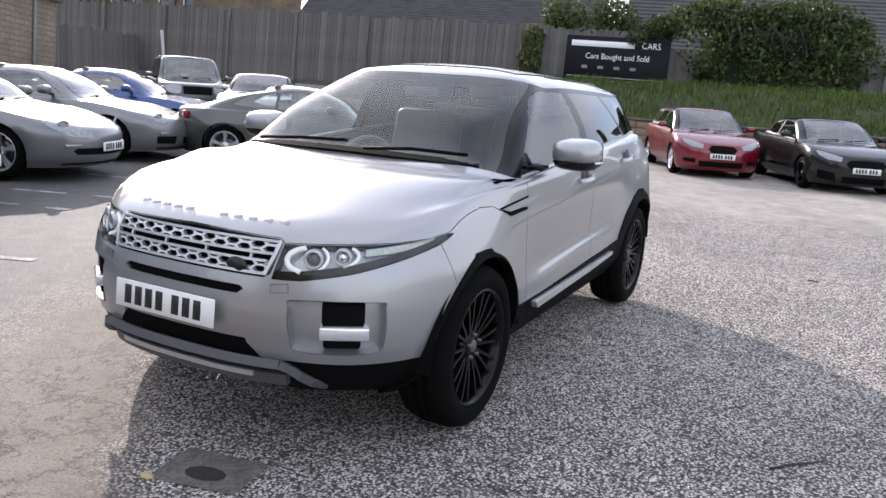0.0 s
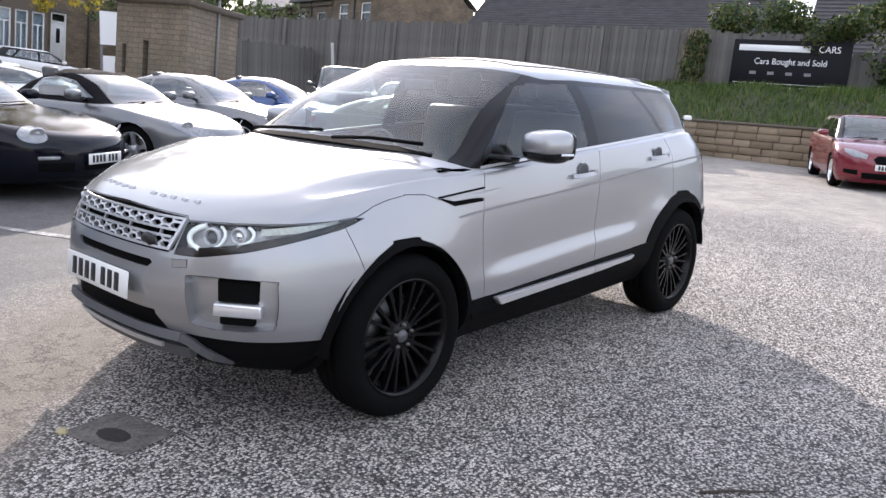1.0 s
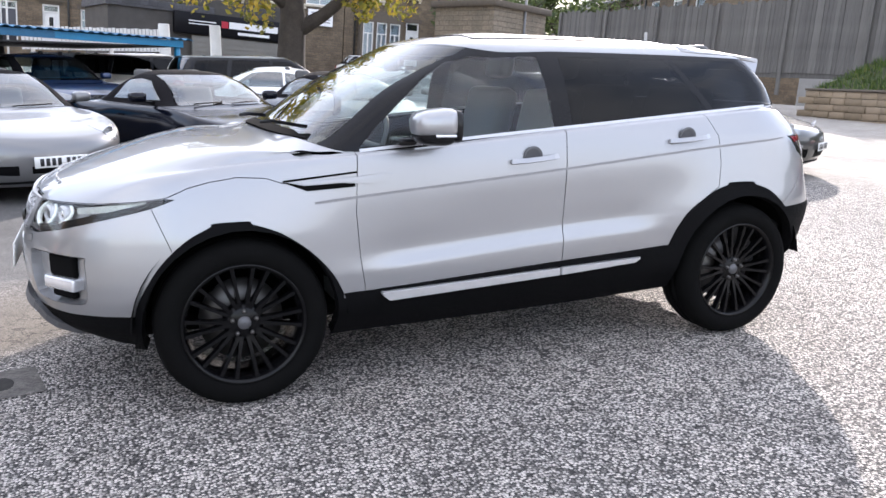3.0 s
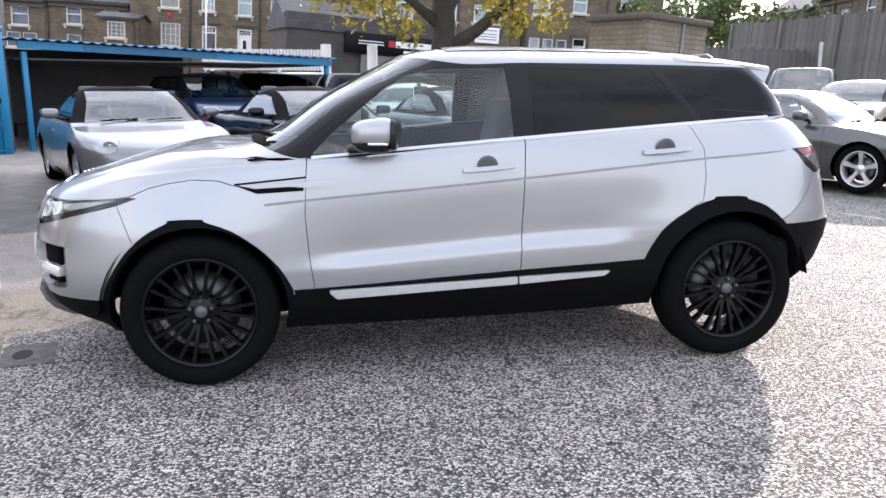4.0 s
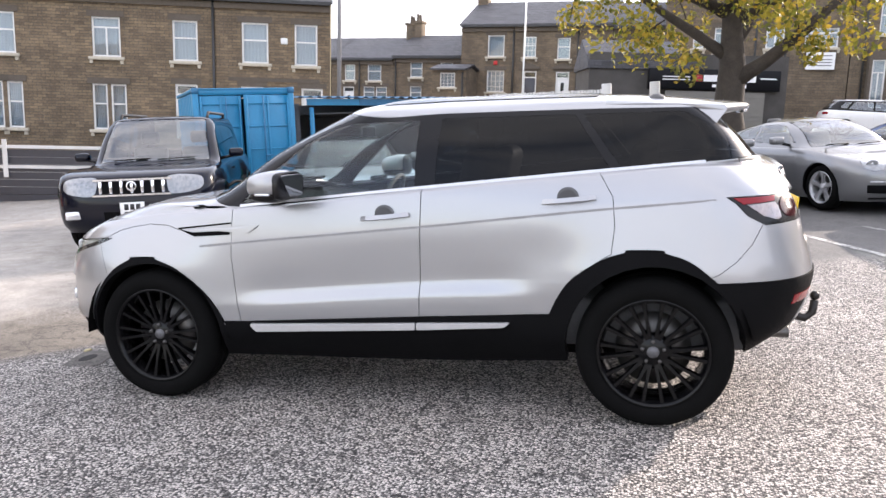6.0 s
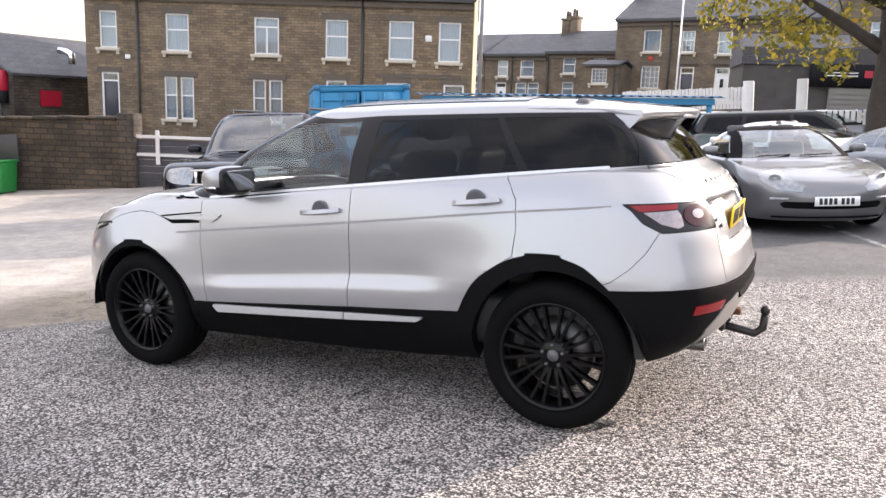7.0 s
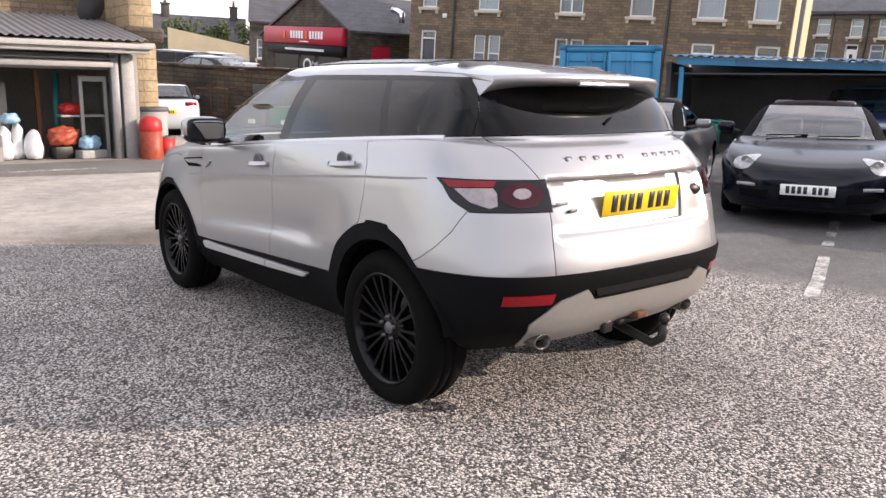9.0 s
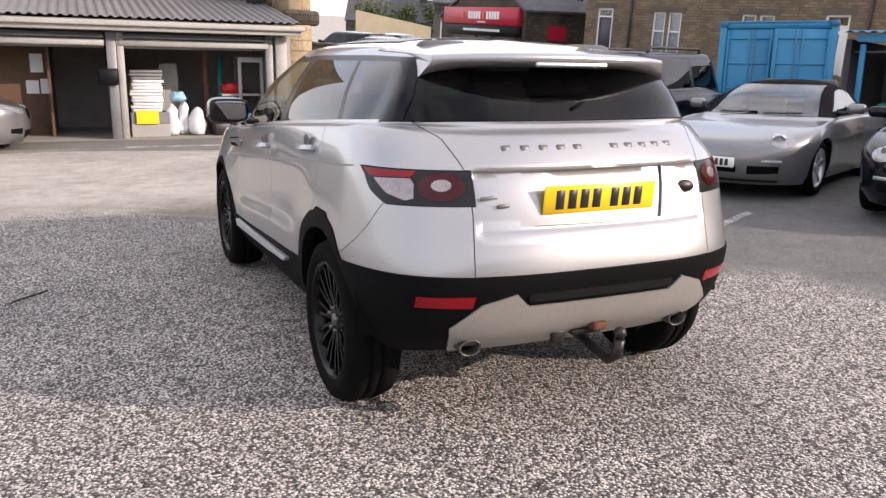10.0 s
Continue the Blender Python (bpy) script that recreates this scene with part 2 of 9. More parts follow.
def cut(bm, space, lines, where=None):
    """Cuts the net along lines of points in a space. where(p) limits it to a stretch."""
    lay = bm.verts.layers.float_vector["xyz"]
    to = SPACES[space]
    for v in bm.verts:
        v[lay] = v.co
    ok = None
    if where:
        ok = bm.faces.layers.int.get("ok") or bm.faces.layers.int.new("ok")
        for f in bm.faces:
            f[ok] = 1 if where(f.calc_center_median()) else 0
    for v in bm.verts:
        a, b = to(v.co)
        v.co = (a, 0, b)
    for line in lines:
        for p, q in zip(line, line[1:]):
            d = Vector((q[0] - p[0], 0, q[1] - p[1]))
            pad = 0.003 if space not in ("wrap", "back") else 0.01
            lo = (min(p[0], q[0]) - pad, min(p[1], q[1]) - pad)
            hi = (max(p[0], q[0]) + pad, max(p[1], q[1]) + pad)
            fs = []
            for f in bm.faces:
                if ok is not None and not f[ok]:
                    continue
                xs, zs = [v.co.x for v in f.verts], [v.co.z for v in f.verts]
                if max(xs) >= lo[0] and min(xs) <= hi[0] and max(zs) >= lo[1] and min(zs) <= hi[1]:
                    fs.append(f)
            if fs:
                geom = fs + list({e for f in fs for e in f.edges}) + list({v for f in fs for v in f.verts})
                bmesh.ops.bisect_plane(bm, geom=geom, dist=1e-5, plane_co=(p[0], 0, p[1]), plane_no=(-d.z, 0, d.x))
    lay = bm.verts.layers.float_vector["xyz"]
    for v in bm.verts:
        v.co = v[lay]
    if ok is not None:
        bm.faces.layers.int.remove(bm.faces.layers.int["ok"])


def inside(p, poly):
    a, b = p
    hit = False
    for (x0, y0), (x1, y1) in zip(poly, poly[1:] + poly[:1]):
        if (y0 > b) != (y1 > b) and a < (x1 - x0) * (b - y0) / (y1 - y0) + x0:
            hit = not hit
    return hit


def closed(poly):
    return list(poly) + [poly[0]]


def mark(bm, zone, test, over=None):
    """Gives a zone number to the faces whose middle passes the test."""
    lay, lev = bm.faces.layers.int["zone"], bm.faces.layers.int["level"]
    for f in bm.faces:
        if (over is None or f[lay] in over) and test(f.calc_center_median(), f[lev]):
            f[lay] = zone


def take(bm, zones, which="both", shrink=0.0, lip=0.012, push=0.0):
    """A new mesh of the faces in zones, of one side (left: as built, right: mirrored) or both, with its edges drawn in and turned inwards."""
    lay = bm.faces.layers.int["zone"]
    out = bmesh.new()
    src, dst = bm.verts.layers.float_vector["true_normal"], out.verts.layers.float_vector.new("true_normal")
    for s in ((1, -1) if which == "both" else ((1,) if which == "left" else (-1,))):
        made = {}
        for f in bm.faces:
            if f[lay] in zones:
                vs = []
                for v in f.verts:
                    if v not in made:
                        made[v] = out.verts.new((v.co.x, v.co.y * s, v.co.z))
                        made[v][dst] = (v[src].x, v[src].y * s, v[src].z)
                    vs.append(made[v])
                out.faces.new(vs if s == 1 else vs[::-1]).smooth = True
    if which == "both":
        bmesh.ops.remove_doubles(out, verts=[v for v in out.verts if abs(v.co.y) < 1e-3], dist=1e-3)
    bmesh.ops.remove_doubles(out, verts=out.verts, dist=1e-5)
    out.normal_update()
    # outside is away from the middle of the car
    tot = sum(f.normal.dot(f.calc_center_median() - Vector((0, 0, 0.75))) * f.calc_area() for f in out.faces)
    if tot < 0:
        bmesh.ops.reverse_faces(out, faces=out.faces)
        out.normal_update()
    if push:
        ns = {v: v[dst].normalized() for v in out.verts}
        for v, n in ns.items():
            v.co += n * push
    if shrink or lip:
        rim = [e for e in out.edges if e.is_boundary and not (which != "both" and False) and (abs(e.verts[0].co.y) > 1e-3 or abs(e.verts[1].co.y) > 1e-3)]
        move = {}
        for e in rim:
            f = e.link_faces[0]
            d = (e.verts[1].co - e.verts[0].co)
            n = f.normal.cross(d)
            if n.length > 1e-9:
                n.normalize()
                if n.dot(f.calc_center_median() - e.verts[0].co) < 0:
                    n.negate()
                for v in e.verts:
                    move[v] = move.get(v, Vector()) + n
        back = {v: -v[dst].normalized() * lip for v in move}
        for v, n in move.items():
            if n.length > 1e-6:
                v.co += n.normalized() * shrink
        if lip:
            low = {v: out.verts.new(v.co + back[v]) for v in move}
            for e in rim:
                a, b = e.verts
                f0 = e.link_faces[0]
                order = (a, b, low[b], low[a])
                # wind against the neighbour
                for l in f0.loops:
                    if l.edge == e:
                        order = (b, a, low[a], low[b]) if l.vert == a else (a, b, low[b], low[a])
                out.faces.new(order)
    return out


class Skin:
    """Finds the outer surface of a finished net."""

    def __init__(self, bm):
        bm.normal_update()
        self.tree = BVHTree.FromBMesh(bm)

    def side(self, x, z):
        p, n, *_ = self.tree.ray_cast(Vector((x, -3, z)), Vector((0, 1, 0)))
        return p.y if p else -0.85

    def front(self, y, z):
        p, n, *_ = self.tree.ray_cast(Vector((-5, -abs(y) - 1e-4, z)), Vector((1, 0, 0)))
        return p.x if p else -2.0

    def rear(self, y, z):
        p, n, *_ = self.tree.ray_cast(Vector((5, -abs(y) - 1e-4, z)), Vector((-1, 0, 0)))
        return p.x if p else 2.0

    def top(self, x, y):
        p, n, *_ = self.tree.ray_cast(Vector((x, -max(abs(y), 0.02), 4)), Vector((0, 0, -1)))
        return p.z if p else 1.0


def rounded(pts, n=3, shut=False):
    """The same line with its corners eased by points between."""
    out, m = [], len(pts)
    for i in range(m if shut else m - 1):
        p = [pts[k % m] if shut else pts[max(0, min(m - 1, k))] for k in (i - 1, i, i + 1, i + 2)]
        for j in range(n):
            t = j / n
            out.append(tuple(0.5 * (2 * p[1][c] + (p[2][c] - p[0][c]) * t + (2 * p[0][c] - 5 * p[1][c] + 4 * p[2][c] - p[3][c]) * t * t + (3 * p[1][c] - p[0][c] - 3 * p[2][c] + p[3][c]) * t ** 3) for c in (0, 1)))
    return out if shut else out + [pts[-1]]


def egg(a, b, c, e=0.55, n=20, m=14):
    """A pillow-like closed form with half sizes a, b, c."""
    bm = bmesh.new()
    pw = lambda v: math.copysign(abs(v) ** e, v)
    rings = []
    for j in range(1, m):
        v = math.pi * (j / m - 0.5)
        rings.append([bm.verts.new((a * pw(math.cos(v)) * pw(math.cos(2 * math.pi * i / n)), b * pw(math.cos(v)) * pw(math.sin(2 * math.pi * i / n)), c * pw(math.sin(v)))) for i in range(n)])
    for p, q in zip(rings, rings[1:]):
        for i in range(n):
            bm.faces.new((p[i], p[(i + 1) % n], q[(i + 1) % n], q[i])).smooth = True
    bm.faces.new(rings[0][::-1]).smooth = True
    bm.faces.new(rings[-1]).smooth = True
    return bm


def circle(x, z, r, n=28, a0=0.0, a1=360.0):
    return [(x + r * math.cos(radians(a0 + (a1 - a0) * i / n)), z + r * math.sin(radians(a0 + (a1 - a0) * i / n))) for i in range(n + (0 if a1 - a0 == 360 else 1))]


def ribbon(points, width, up, thick=0.004, bm=None):
    """A flat strip along points; up gives the strip's outward way at each point."""
    b = bmesh.new()
    pts = [Vector(p) for p in points]
    rings = []
    for i, p in enumerate(pts):
        d = (pts[min(i + 1, len(pts) - 1)] - pts[max(i - 1, 0)]).normalized()
        n = Vector(up(p) if callable(up) else up).normalized()
        s = d.cross(n).normalized() * width / 2
        rings.append([b.verts.new(q) for q in (p - s - n * thick, p - s + n * thick, p + s + n * thick, p + s - n * thick)])
    for a, c in zip(rings, rings[1:]):
        for k in range(4):
            b.faces.new((a[k], a[(k + 1) % 4], c[(k + 1) % 4], c[k]))
    b.faces.new(rings[0][::-1])
    b.faces.new(rings[-1])
    bmesh.ops.recalc_face_normals(b, faces=b.faces)
    return join(bm, b)


def wheel(parent, x, y, z, r, rim_r, width, out, spokes, tyre_mat, rim_mat, cap_mat, style="twin", lip_mat=None):
    """A wheel whose face looks along out (-1 or 1 in y): tyre, rim with spokes, hub cap, disc."""
    hub = new("wheel")
    hub.parent = parent
    hub.matrix_basis = pose(x, y, z, 0, 0, 0 if out < 0 else 180)
    w = width / 2
    # outside is -y here
    tyre = lathe([(rim_r, -w + 0.012), (rim_r + 0.012, -w), (r * 0.86, -w - 0.004), (r * 0.945, -w + 0.012), (r * 0.985, -w + 0.04), (r, -w + 0.06), (r, -0.03), (r - 0.008, -0.028), (r - 0.008, -0.02), (r, -0.018), (r, 0.018), (r - 0.008, 0.02), (r - 0.008, 0.028), (r, 0.03), (r, w - 0.06), (r * 0.96, w - 0.01), (rim_r, w)], 56)
    part("tyre", tyre, tyre_mat, hub)
    rim = lathe([(rim_r, w), (rim_r - 0.02, w), (rim_r - 0.028, 0.0), (rim_r - 0.03, -w + 0.06), (rim_r - 0.016, -w + 0.02), (rim_r - 0.004, -w + 0.004), (rim_r + 0.002, -w + 0.012)], 48)
    f = -w + 0.03
    if style == "twin":
        for i in range(spokes):
            for o in (-1, 1):
                a = 2 * math.pi * i / spokes + o * 0.085
                a1 = 2 * math.pi * i / spokes + o * 0.135
                p0 = Vector((0.055 * math.cos(a), 0, 0.055 * math.sin(a)))
                p1 = Vector(((rim_r - 0.018) * math.cos(a1), 0, (rim_r - 0.018) * math.sin(a1)))
                t = (p1 - p0).normalized()
                s = Vector((-t.z, 0, t.x))
                vs = []
                for p, hw, y0, y1 in ((p0, 0.014, f + 0.018, f + 0.05), (p0.lerp(p1, 0.5), 0.009, f + 0.004, f + 0.03), (p1, 0.012, f - 0.004, f + 0.03)):
                    vs.append([rim.verts.new(p + s * hw * k + Vector((0, yy, 0))) for k, yy in ((-1, y1), (-0.7, y0), (0.7, y0), (1, y1))])
                for q0, q1 in zip(vs, vs[1:]):
                    for k in range(4):
                        rim.faces.new((q0[k], q0[(k + 1) % 4], q1[(k + 1) % 4], q1[k]))
        lathe([(0.001, f + 0.012), (0.06, f + 0.014), (0.085, f + 0.03), (0.085, f + 0.07)], 32, bm=rim)
    else:
        for i in range(spokes):
            a = 2 * math.pi * (i + 0.25) / spokes
            p0, p1 = (Vector((q * math.cos(a), 0, q * math.sin(a))) for q in (0.03, rim_r - 0.015))
            t = (p1 - p0).normalized()
            s = Vector((-t.z, 0, t.x))
            vs = []
            for p, hw, y0, y1 in ((p0, 0.03, f + 0.016, f + 0.06), (p0.lerp(p1, 0.45), 0.024, f + 0.006, f + 0.035), (p1, 0.045, f - 0.006, f + 0.03)):
                vs.append([rim.verts.new(p + s * hw * k + Vector((0, yy, 0))) for k, yy in ((-1, y1), (-0.75, y0), (0.75, y0), (1, y1))])
            for q0, q1 in zip(vs, vs[1:]):
                for k in range(4):
                    rim.faces.new((q0[k], q0[(k + 1) % 4], q1[(k + 1) % 4], q1[k]))
        lathe([(0.001, f + 0.008), (0.05, f + 0.01), (0.07, f + 0.03), (0.07, f + 0.07)], 24, bm=rim)
    bmesh.ops.recalc_face_normals(rim, faces=rim.faces)
    part("rim", rim, rim_mat, hub)
    part("brake_disc", lathe([(0.06, f + 0.09), (rim_r * 0.68, f + 0.09), (rim_r * 0.68, f + 0.11), (0.06, f + 0.11)], 32), DISC, hub, "grey steel brake disc")
    part("hub_cap", lathe([(0.001, f + 0.004), (0.026, f + 0.005), (0.03, f + 0.016)], 24), cap_mat, hub, "small silver hub cap")
    return hub


def plate(parent, m, mat, bars=2, w=0.52, h=0.111, dark=None, name="number_plate", label=""):
    """A number plate with plain bars for its characters; it faces -y before m."""
    p = part(name, rbox(-w / 2, w / 2, -0.004, 0.004, -h / 2, h / 2, 0.003, 1), mat, parent, label)
    p.matrix_basis = m
    if bars == 2:
        for k in range(7):
            x = (-0.40 + 0.108 * k + (0.055 if k > 3 else 0.0)) * w
            part("plate_bar", rbox(x, x + 0.072 * w, -0.006, -0.003, -h * 0.34, h * 0.34, 0.001, 1), dark, p)
    else:
        for z0, z1 in ((0.05, 0.4), (-0.4, -0.05)):
            for k in (-1, 0, 1):
                part("plate_bar", rbox((0.24 * k - 0.09) * w, (0.24 * k + 0.09) * w, -0.006, -0.003, z0 * h, z1 * h, 0.001, 1), dark, p)
    return p


def seat_mesh(bm=None, m=None):
    bm = rbox(-0.25, 0.27, -0.25, 0.25, 0.0, 0.17, 0.06, 3, bm, m)
    bm = rbox(-0.07, 0.07, -0.25, 0.25, -0.02, 0.62, 0.06, 3, bm, (m or Matrix()) @ pose(0.30, 0, 0.1, 0, 14, 0))
    return rbox(-0.05, 0.05, -0.13, 0.13, 0.0, 0.18, 0.045, 3, bm, (m or Matrix()) @ pose(0.47, 0, 0.76, 0, 10, 0))


# ---- materials of cars ----
def paint(name, color, flake=0.5, rough=0.32):
    return material(name, color, rough, flake, 0.03, 1.5, 900.0, 0.0, coat=1.0)


SILVER = paint("silver_paint", (0.35, 0.352, 0.36), 0.74, 0.38)
GLOSS_BLACK = material("gloss_black", (0.007, 0.007, 0.008), 0.25, 0, 0.05, coat=0.12, spec=0.25)
CLADDING = material("black_cladding", (0.0045, 0.0045, 0.005), 0.6, 0, 0.15, 6, 200, 0.25, 600, spec=0.05)
PILLAR = material("black_pillar_trim", (0.006, 0.006, 0.007), 0.22, 0, 0.05, spec=0.2)
RUBBER = material("tyre_rubber", (0.0045, 0.0045, 0.0045), 0.85, 0, 0.2, 10, 90, 0.2, 300, spec=0.06)
BLACK_RIM = material("black_rim", (0.003, 0.003, 0.0035), 0.25, 0.0, 0.1, coat=0.06, spec=0.18)
DISC = material("brake_steel", (0.12, 0.115, 0.11), 0.4, 0.9, 0.15)
CHROME = material("chrome", (0.78, 0.78, 0.79), 0.12, 1.0, 0.04)
SATIN = material("satin_silver", (0.55, 0.55, 0.56), 0.35, 0.7, 0.05)
GUNMETAL = material("grey_plastic", (0.10, 0.10, 0.105), 0.45, 0.3, 0.08)
TINT = glass("dark_tinted_glass", (0.05, 0.053, 0.056), 0.0, 0.022)
SCREEN = glass("windscreen_glass", (0.74, 0.82, 0.80), 0.0, 0.06)
CLEAR = glass("clear_lens", (0.96, 0.97, 0.98), 0.0, 0.04)
RAKED = glass("raked_screen_glass", (0.60, 0.68, 0.68), 0.0, 0.20)
RED_GLOW = material("red_reflector", (0.20, 0.002, 0.006), 0.15, 0, 0.15, 60, 300, coat=0.0, spec=0.4)
LENS_WHITE = material("lamp_reflector", (0.75, 0.76, 0.78), 0.2, 0.7, 0.08)
DRL = material("daytime_lamp", (0.8, 0.85, 0.8), 0.3, emit=0.07)
BOWL = material("lamp_bowl", (0.50, 0.51, 0.52), 0.28, 0.4, 0.35, 40, 200)
DEEP_RED = material("deep_red_lens", (0.035, 0.0006, 0.0025), 0.12, 0, 0.2, 60, 300, spec=0.35)
SKID = material("champagne_grey_skid", (0.30, 0.285, 0.265), 0.42, 0.35, 0.06)
TAIL_STRIP = material("pale_indicator_lens", (0.46, 0.49, 0.45), 0.25, 0.2, 0.4, 60, 200)
MIRROR = material("mirror_silvering", (0.25, 0.26, 0.27), 0.03, 1.0, 0.02)
TAIL_CLEAR = material("tail_clear_lens", (0.27, 0.23, 0.23), 0.15, 0.4, 0.3, 60, 200, coat=1.0)
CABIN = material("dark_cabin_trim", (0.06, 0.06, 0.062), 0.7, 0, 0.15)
LEATHER = material("black_leather", (0.07, 0.069, 0.068), 0.5, 0, 0.1, 8, 80, 0.2, 150)
GAP = material("dark_inner_body", (0.005, 0.005, 0.005), 0.9, spec=0.05)
PLATE_WHITE = material("white_plate", (0.74, 0.74, 0.72), 0.35, 0, 0.04)
PLATE_YELLOW = material("yellow_plate", (0.80, 0.52, 0.01), 0.35, 0, 0.04)
PLATE_INK = material("plate_ink", (0.012, 0.012, 0.014), 0.4)
RUST = material("rusty_steel", (0.11, 0.05, 0.025), 0.8, 0.4, 0.4, 30, 120)
BARE = material("dark_steel", (0.04, 0.038, 0.036), 0.45, 0.8, 0.2, 20)


# ---- the silver car in the middle of the yard ----
def hero_car():
    belt = [(-2.2, 0.885), (-1.95, 0.90), (-1.65, 0.975), (-1.25, 1.03), (-0.83, 1.045), (0.2, 1.13), (1.08, 1.195), (1.55, 1.225), (1.9, 1.20)]

    def lift(d, front=None, rear=None):
        k = [(x, z + d) for x, z in belt if -1.0 < x < 1.6]
        return ([front] if front else []) + k + ([rear] if rear else [])
    rows = [
        row(-1.98, -1.30, 2.4, 1.90, 1.45, 3.0, [(-1.3, 0.82), (0, 0.80), (1.4, 0.82)], [(-1.98, 0.225), (-1.5, 0.25), (0, 0.26), (1.5, 0.33), (1.9, 0.37)]),
        row(-2.14, -1.40, 2.5, 2.03, 1.45, 3.0, [(-1.4, 0.885), (0, 0.895), (1.4, 0.885)], [(-2.14, 0.33), (-1.5, 0.36), (-0.8, 0.38), (0.8, 0.43), (1.5, 0.44), (2.03, 0.47)]),
        row(-2.18, -1.45, 2.6, 2.09, 1.45, 3.1, [(-1.45, 0.902), (-0.85, 0.906), (-0.6, 0.916), (0.55, 0.916), (0.85, 0.905), (1.4, 0.902)], [(-2.2, 0.45), (-1.5, 0.49), (-0.8, 0.540), (0.8, 0.625), (1.5, 0.59), (2.1, 0.60)]),
        row(-2.195, -1.45, 2.6, 2.11, 1.45, 3.1, [(-1.45, 0.905), (-0.85, 0.902), (-0.6, 0.897), (0.55, 0.897), (0.85, 0.905), (1.4, 0.905)], [(-2.2, 0.52), (-1.5, 0.56), (-0.8, 0.600), (0.8, 0.690), (1.5, 0.67), (2.1, 0.675)]),
        row(-2.20, -1.45, 2.6, 2.11, 1.45, 3.1, [(-1.45, 0.904), (-0.85, 0.900), (-0.6, 0.892), (0.55, 0.892), (0.85, 0.903), (1.4, 0.903)], [(-2.2, 0.56), (-1.5, 0.60), (-0.8, 0.630), (0.8, 0.718), (1.5, 0.72), (2.1, 0.725)]),
        row(-2.20, -1.45, 2.6, 2.09, 1.45, 3.0, [(-1.45, 0.899), (0, 0.894), (1.4, 0.899)], [(-2.2, 0.645), (-1.5, 0.69), (-0.8, 0.745), (0.8, 0.82), (2.1, 0.82)]),
        row(-2.165, -1.45, 2.6, 2.035, 1.40, 2.8, [(-1.45, 0.885), (0, 0.895), (1.4, 0.885)], [(-2.17, 0.775), (-1.6, 0.80), (-1.05, 0.860), (0.2, 0.962), (1.09, 1.041), (1.6, 1.075), (2.05, 1.05)]),
        row(-2.105, -1.42, 2.5, 1.935, 1.32, 2.6, [(-1.42, 0.845), (-0.8, 0.87), (0.2, 0.868), (1.3, 0.825)], belt),
        row(-1.86, -1.33, 2.7, 1.875, 1.30, 2.6, [(-1.33, 0.80), (-0.8, 0.852), (0.2, 0.852), (1.3, 0.805)], lift(0.012, (-1.86, 0.985), (1.875, 1.235))),
        row(-1.48, -1.12, 3.0, 1.855, 1.38, 2.8, [(-1.12, 0.80), (-0.8, 0.842), (0.2, 0.843), (1.2, 0.798), (1.38, 0.776)], lift(0.018, (-1.48, 1.085), (1.835, 1.252))),
        row(-1.07, -0.80, 3.4, 1.835, 1.44, 3.0, [(-0.8, 0.825), (0.2, 0.832), (1.2, 0.787), (1.44, 0.752)], lift(0.024, (-1.07, 1.128), (1.80, 1.262))),
        row(-0.72, -0.45, 3.2, 1.735, 1.47, 3.6, [(-0.45, 0.735), (0.2, 0.752), (1.18, 0.715), (1.47, 0.685)], [(-0.72, 1.345), (-0.4, 1.315), (0.2, 1.335), (1.2, 1.36), (1.735, 1.375)]),
        row(-0.33, -0.05, 3.0, 1.60, 1.40, 3.6, [(-0.05, 0.605), (0.2, 0.622), (1.02, 0.605)], [(-0.33, 1.548), (0, 1.508), (0.3, 1.516), (1.0, 1.512), (1.5, 1.502)]),
        row(-0.29, 0.0, 3.0, 1.58, 1.34, 3.2, [(0, 0.55), (1.02, 0.545)], [(-0.29, 1.566), (0, 1.552), (0.3, 1.560), (1.0, 1.556), (1.49, 1.525)]),
        row(-0.22, 0.05, 2.6, 1.56, 1.2, 2.8, [(0.05, 0.32), (1.0, 0.32)], [(-0.22, 1.585), (0.1, 1.604), (1.0, 1.592), (1.48, 1.54)]),
        row(-0.20, 0.06, 2.4, 1.47, 1.02, 2.4, [(0, 0.003)], [(-0.20, 1.588), (0.1, 1.618), (1.0, 1.604), (1.47, 1.545)]),
    ]
    HF, HR = -1.33, 1.33

    def bulge(x, z):
        k = max(0.0, min(1.0, (1.0 - z) / 0.25)) * max(0.0, min(1.0, (z - 0.2) / 0.2))
        return k * (0.030 * math.exp(-((x - HF) / 0.36) ** 4) + 0.034 * math.exp(-((x - HR) / 0.40) ** 4))
    bm = shell(rows, 18, 64, 5, bulge)

    # lines of the side, in (x, z)
    low = lambda p: p.z < 1.3 and p.y < -0.5
    arch_f = [(-1.765, 0.20), (-1.757, 0.435), (-1.732, 0.513), (-1.654, 0.64), (-1.552, 0.738), (-1.453, 0.790), (-1.44, 0.803), (-1.303, 0.805), (-1.285, 0.792), (-1.169, 0.748), (-1.049, 0.661), (-0.956, 0.559), (-0.904, 0.462), (-0.895, 0.20)]
    arch_r = [(0.835, 0.20), (0.847, 0.542), (0.893, 0.636), (0.963, 0.724), (1.104, 0.815), (1.20, 0.845), (1.215, 0.858), (1.368, 0.857), (1.385, 0.843), (1.49, 0.806), (1.602, 0.717), (1.69, 0.626), (1.72, 0.56), (1.73, 0.20)]
    arch_f, arch_r = ([a[0], a[1]] + rounded(a[1:-1])[1:] + [a[-1]] for a in (arch_f, arch_r))
    well_f, well_r = circle(HF, 0.365, 0.405, 30), circle(HR, 0.372, 0.412, 30)
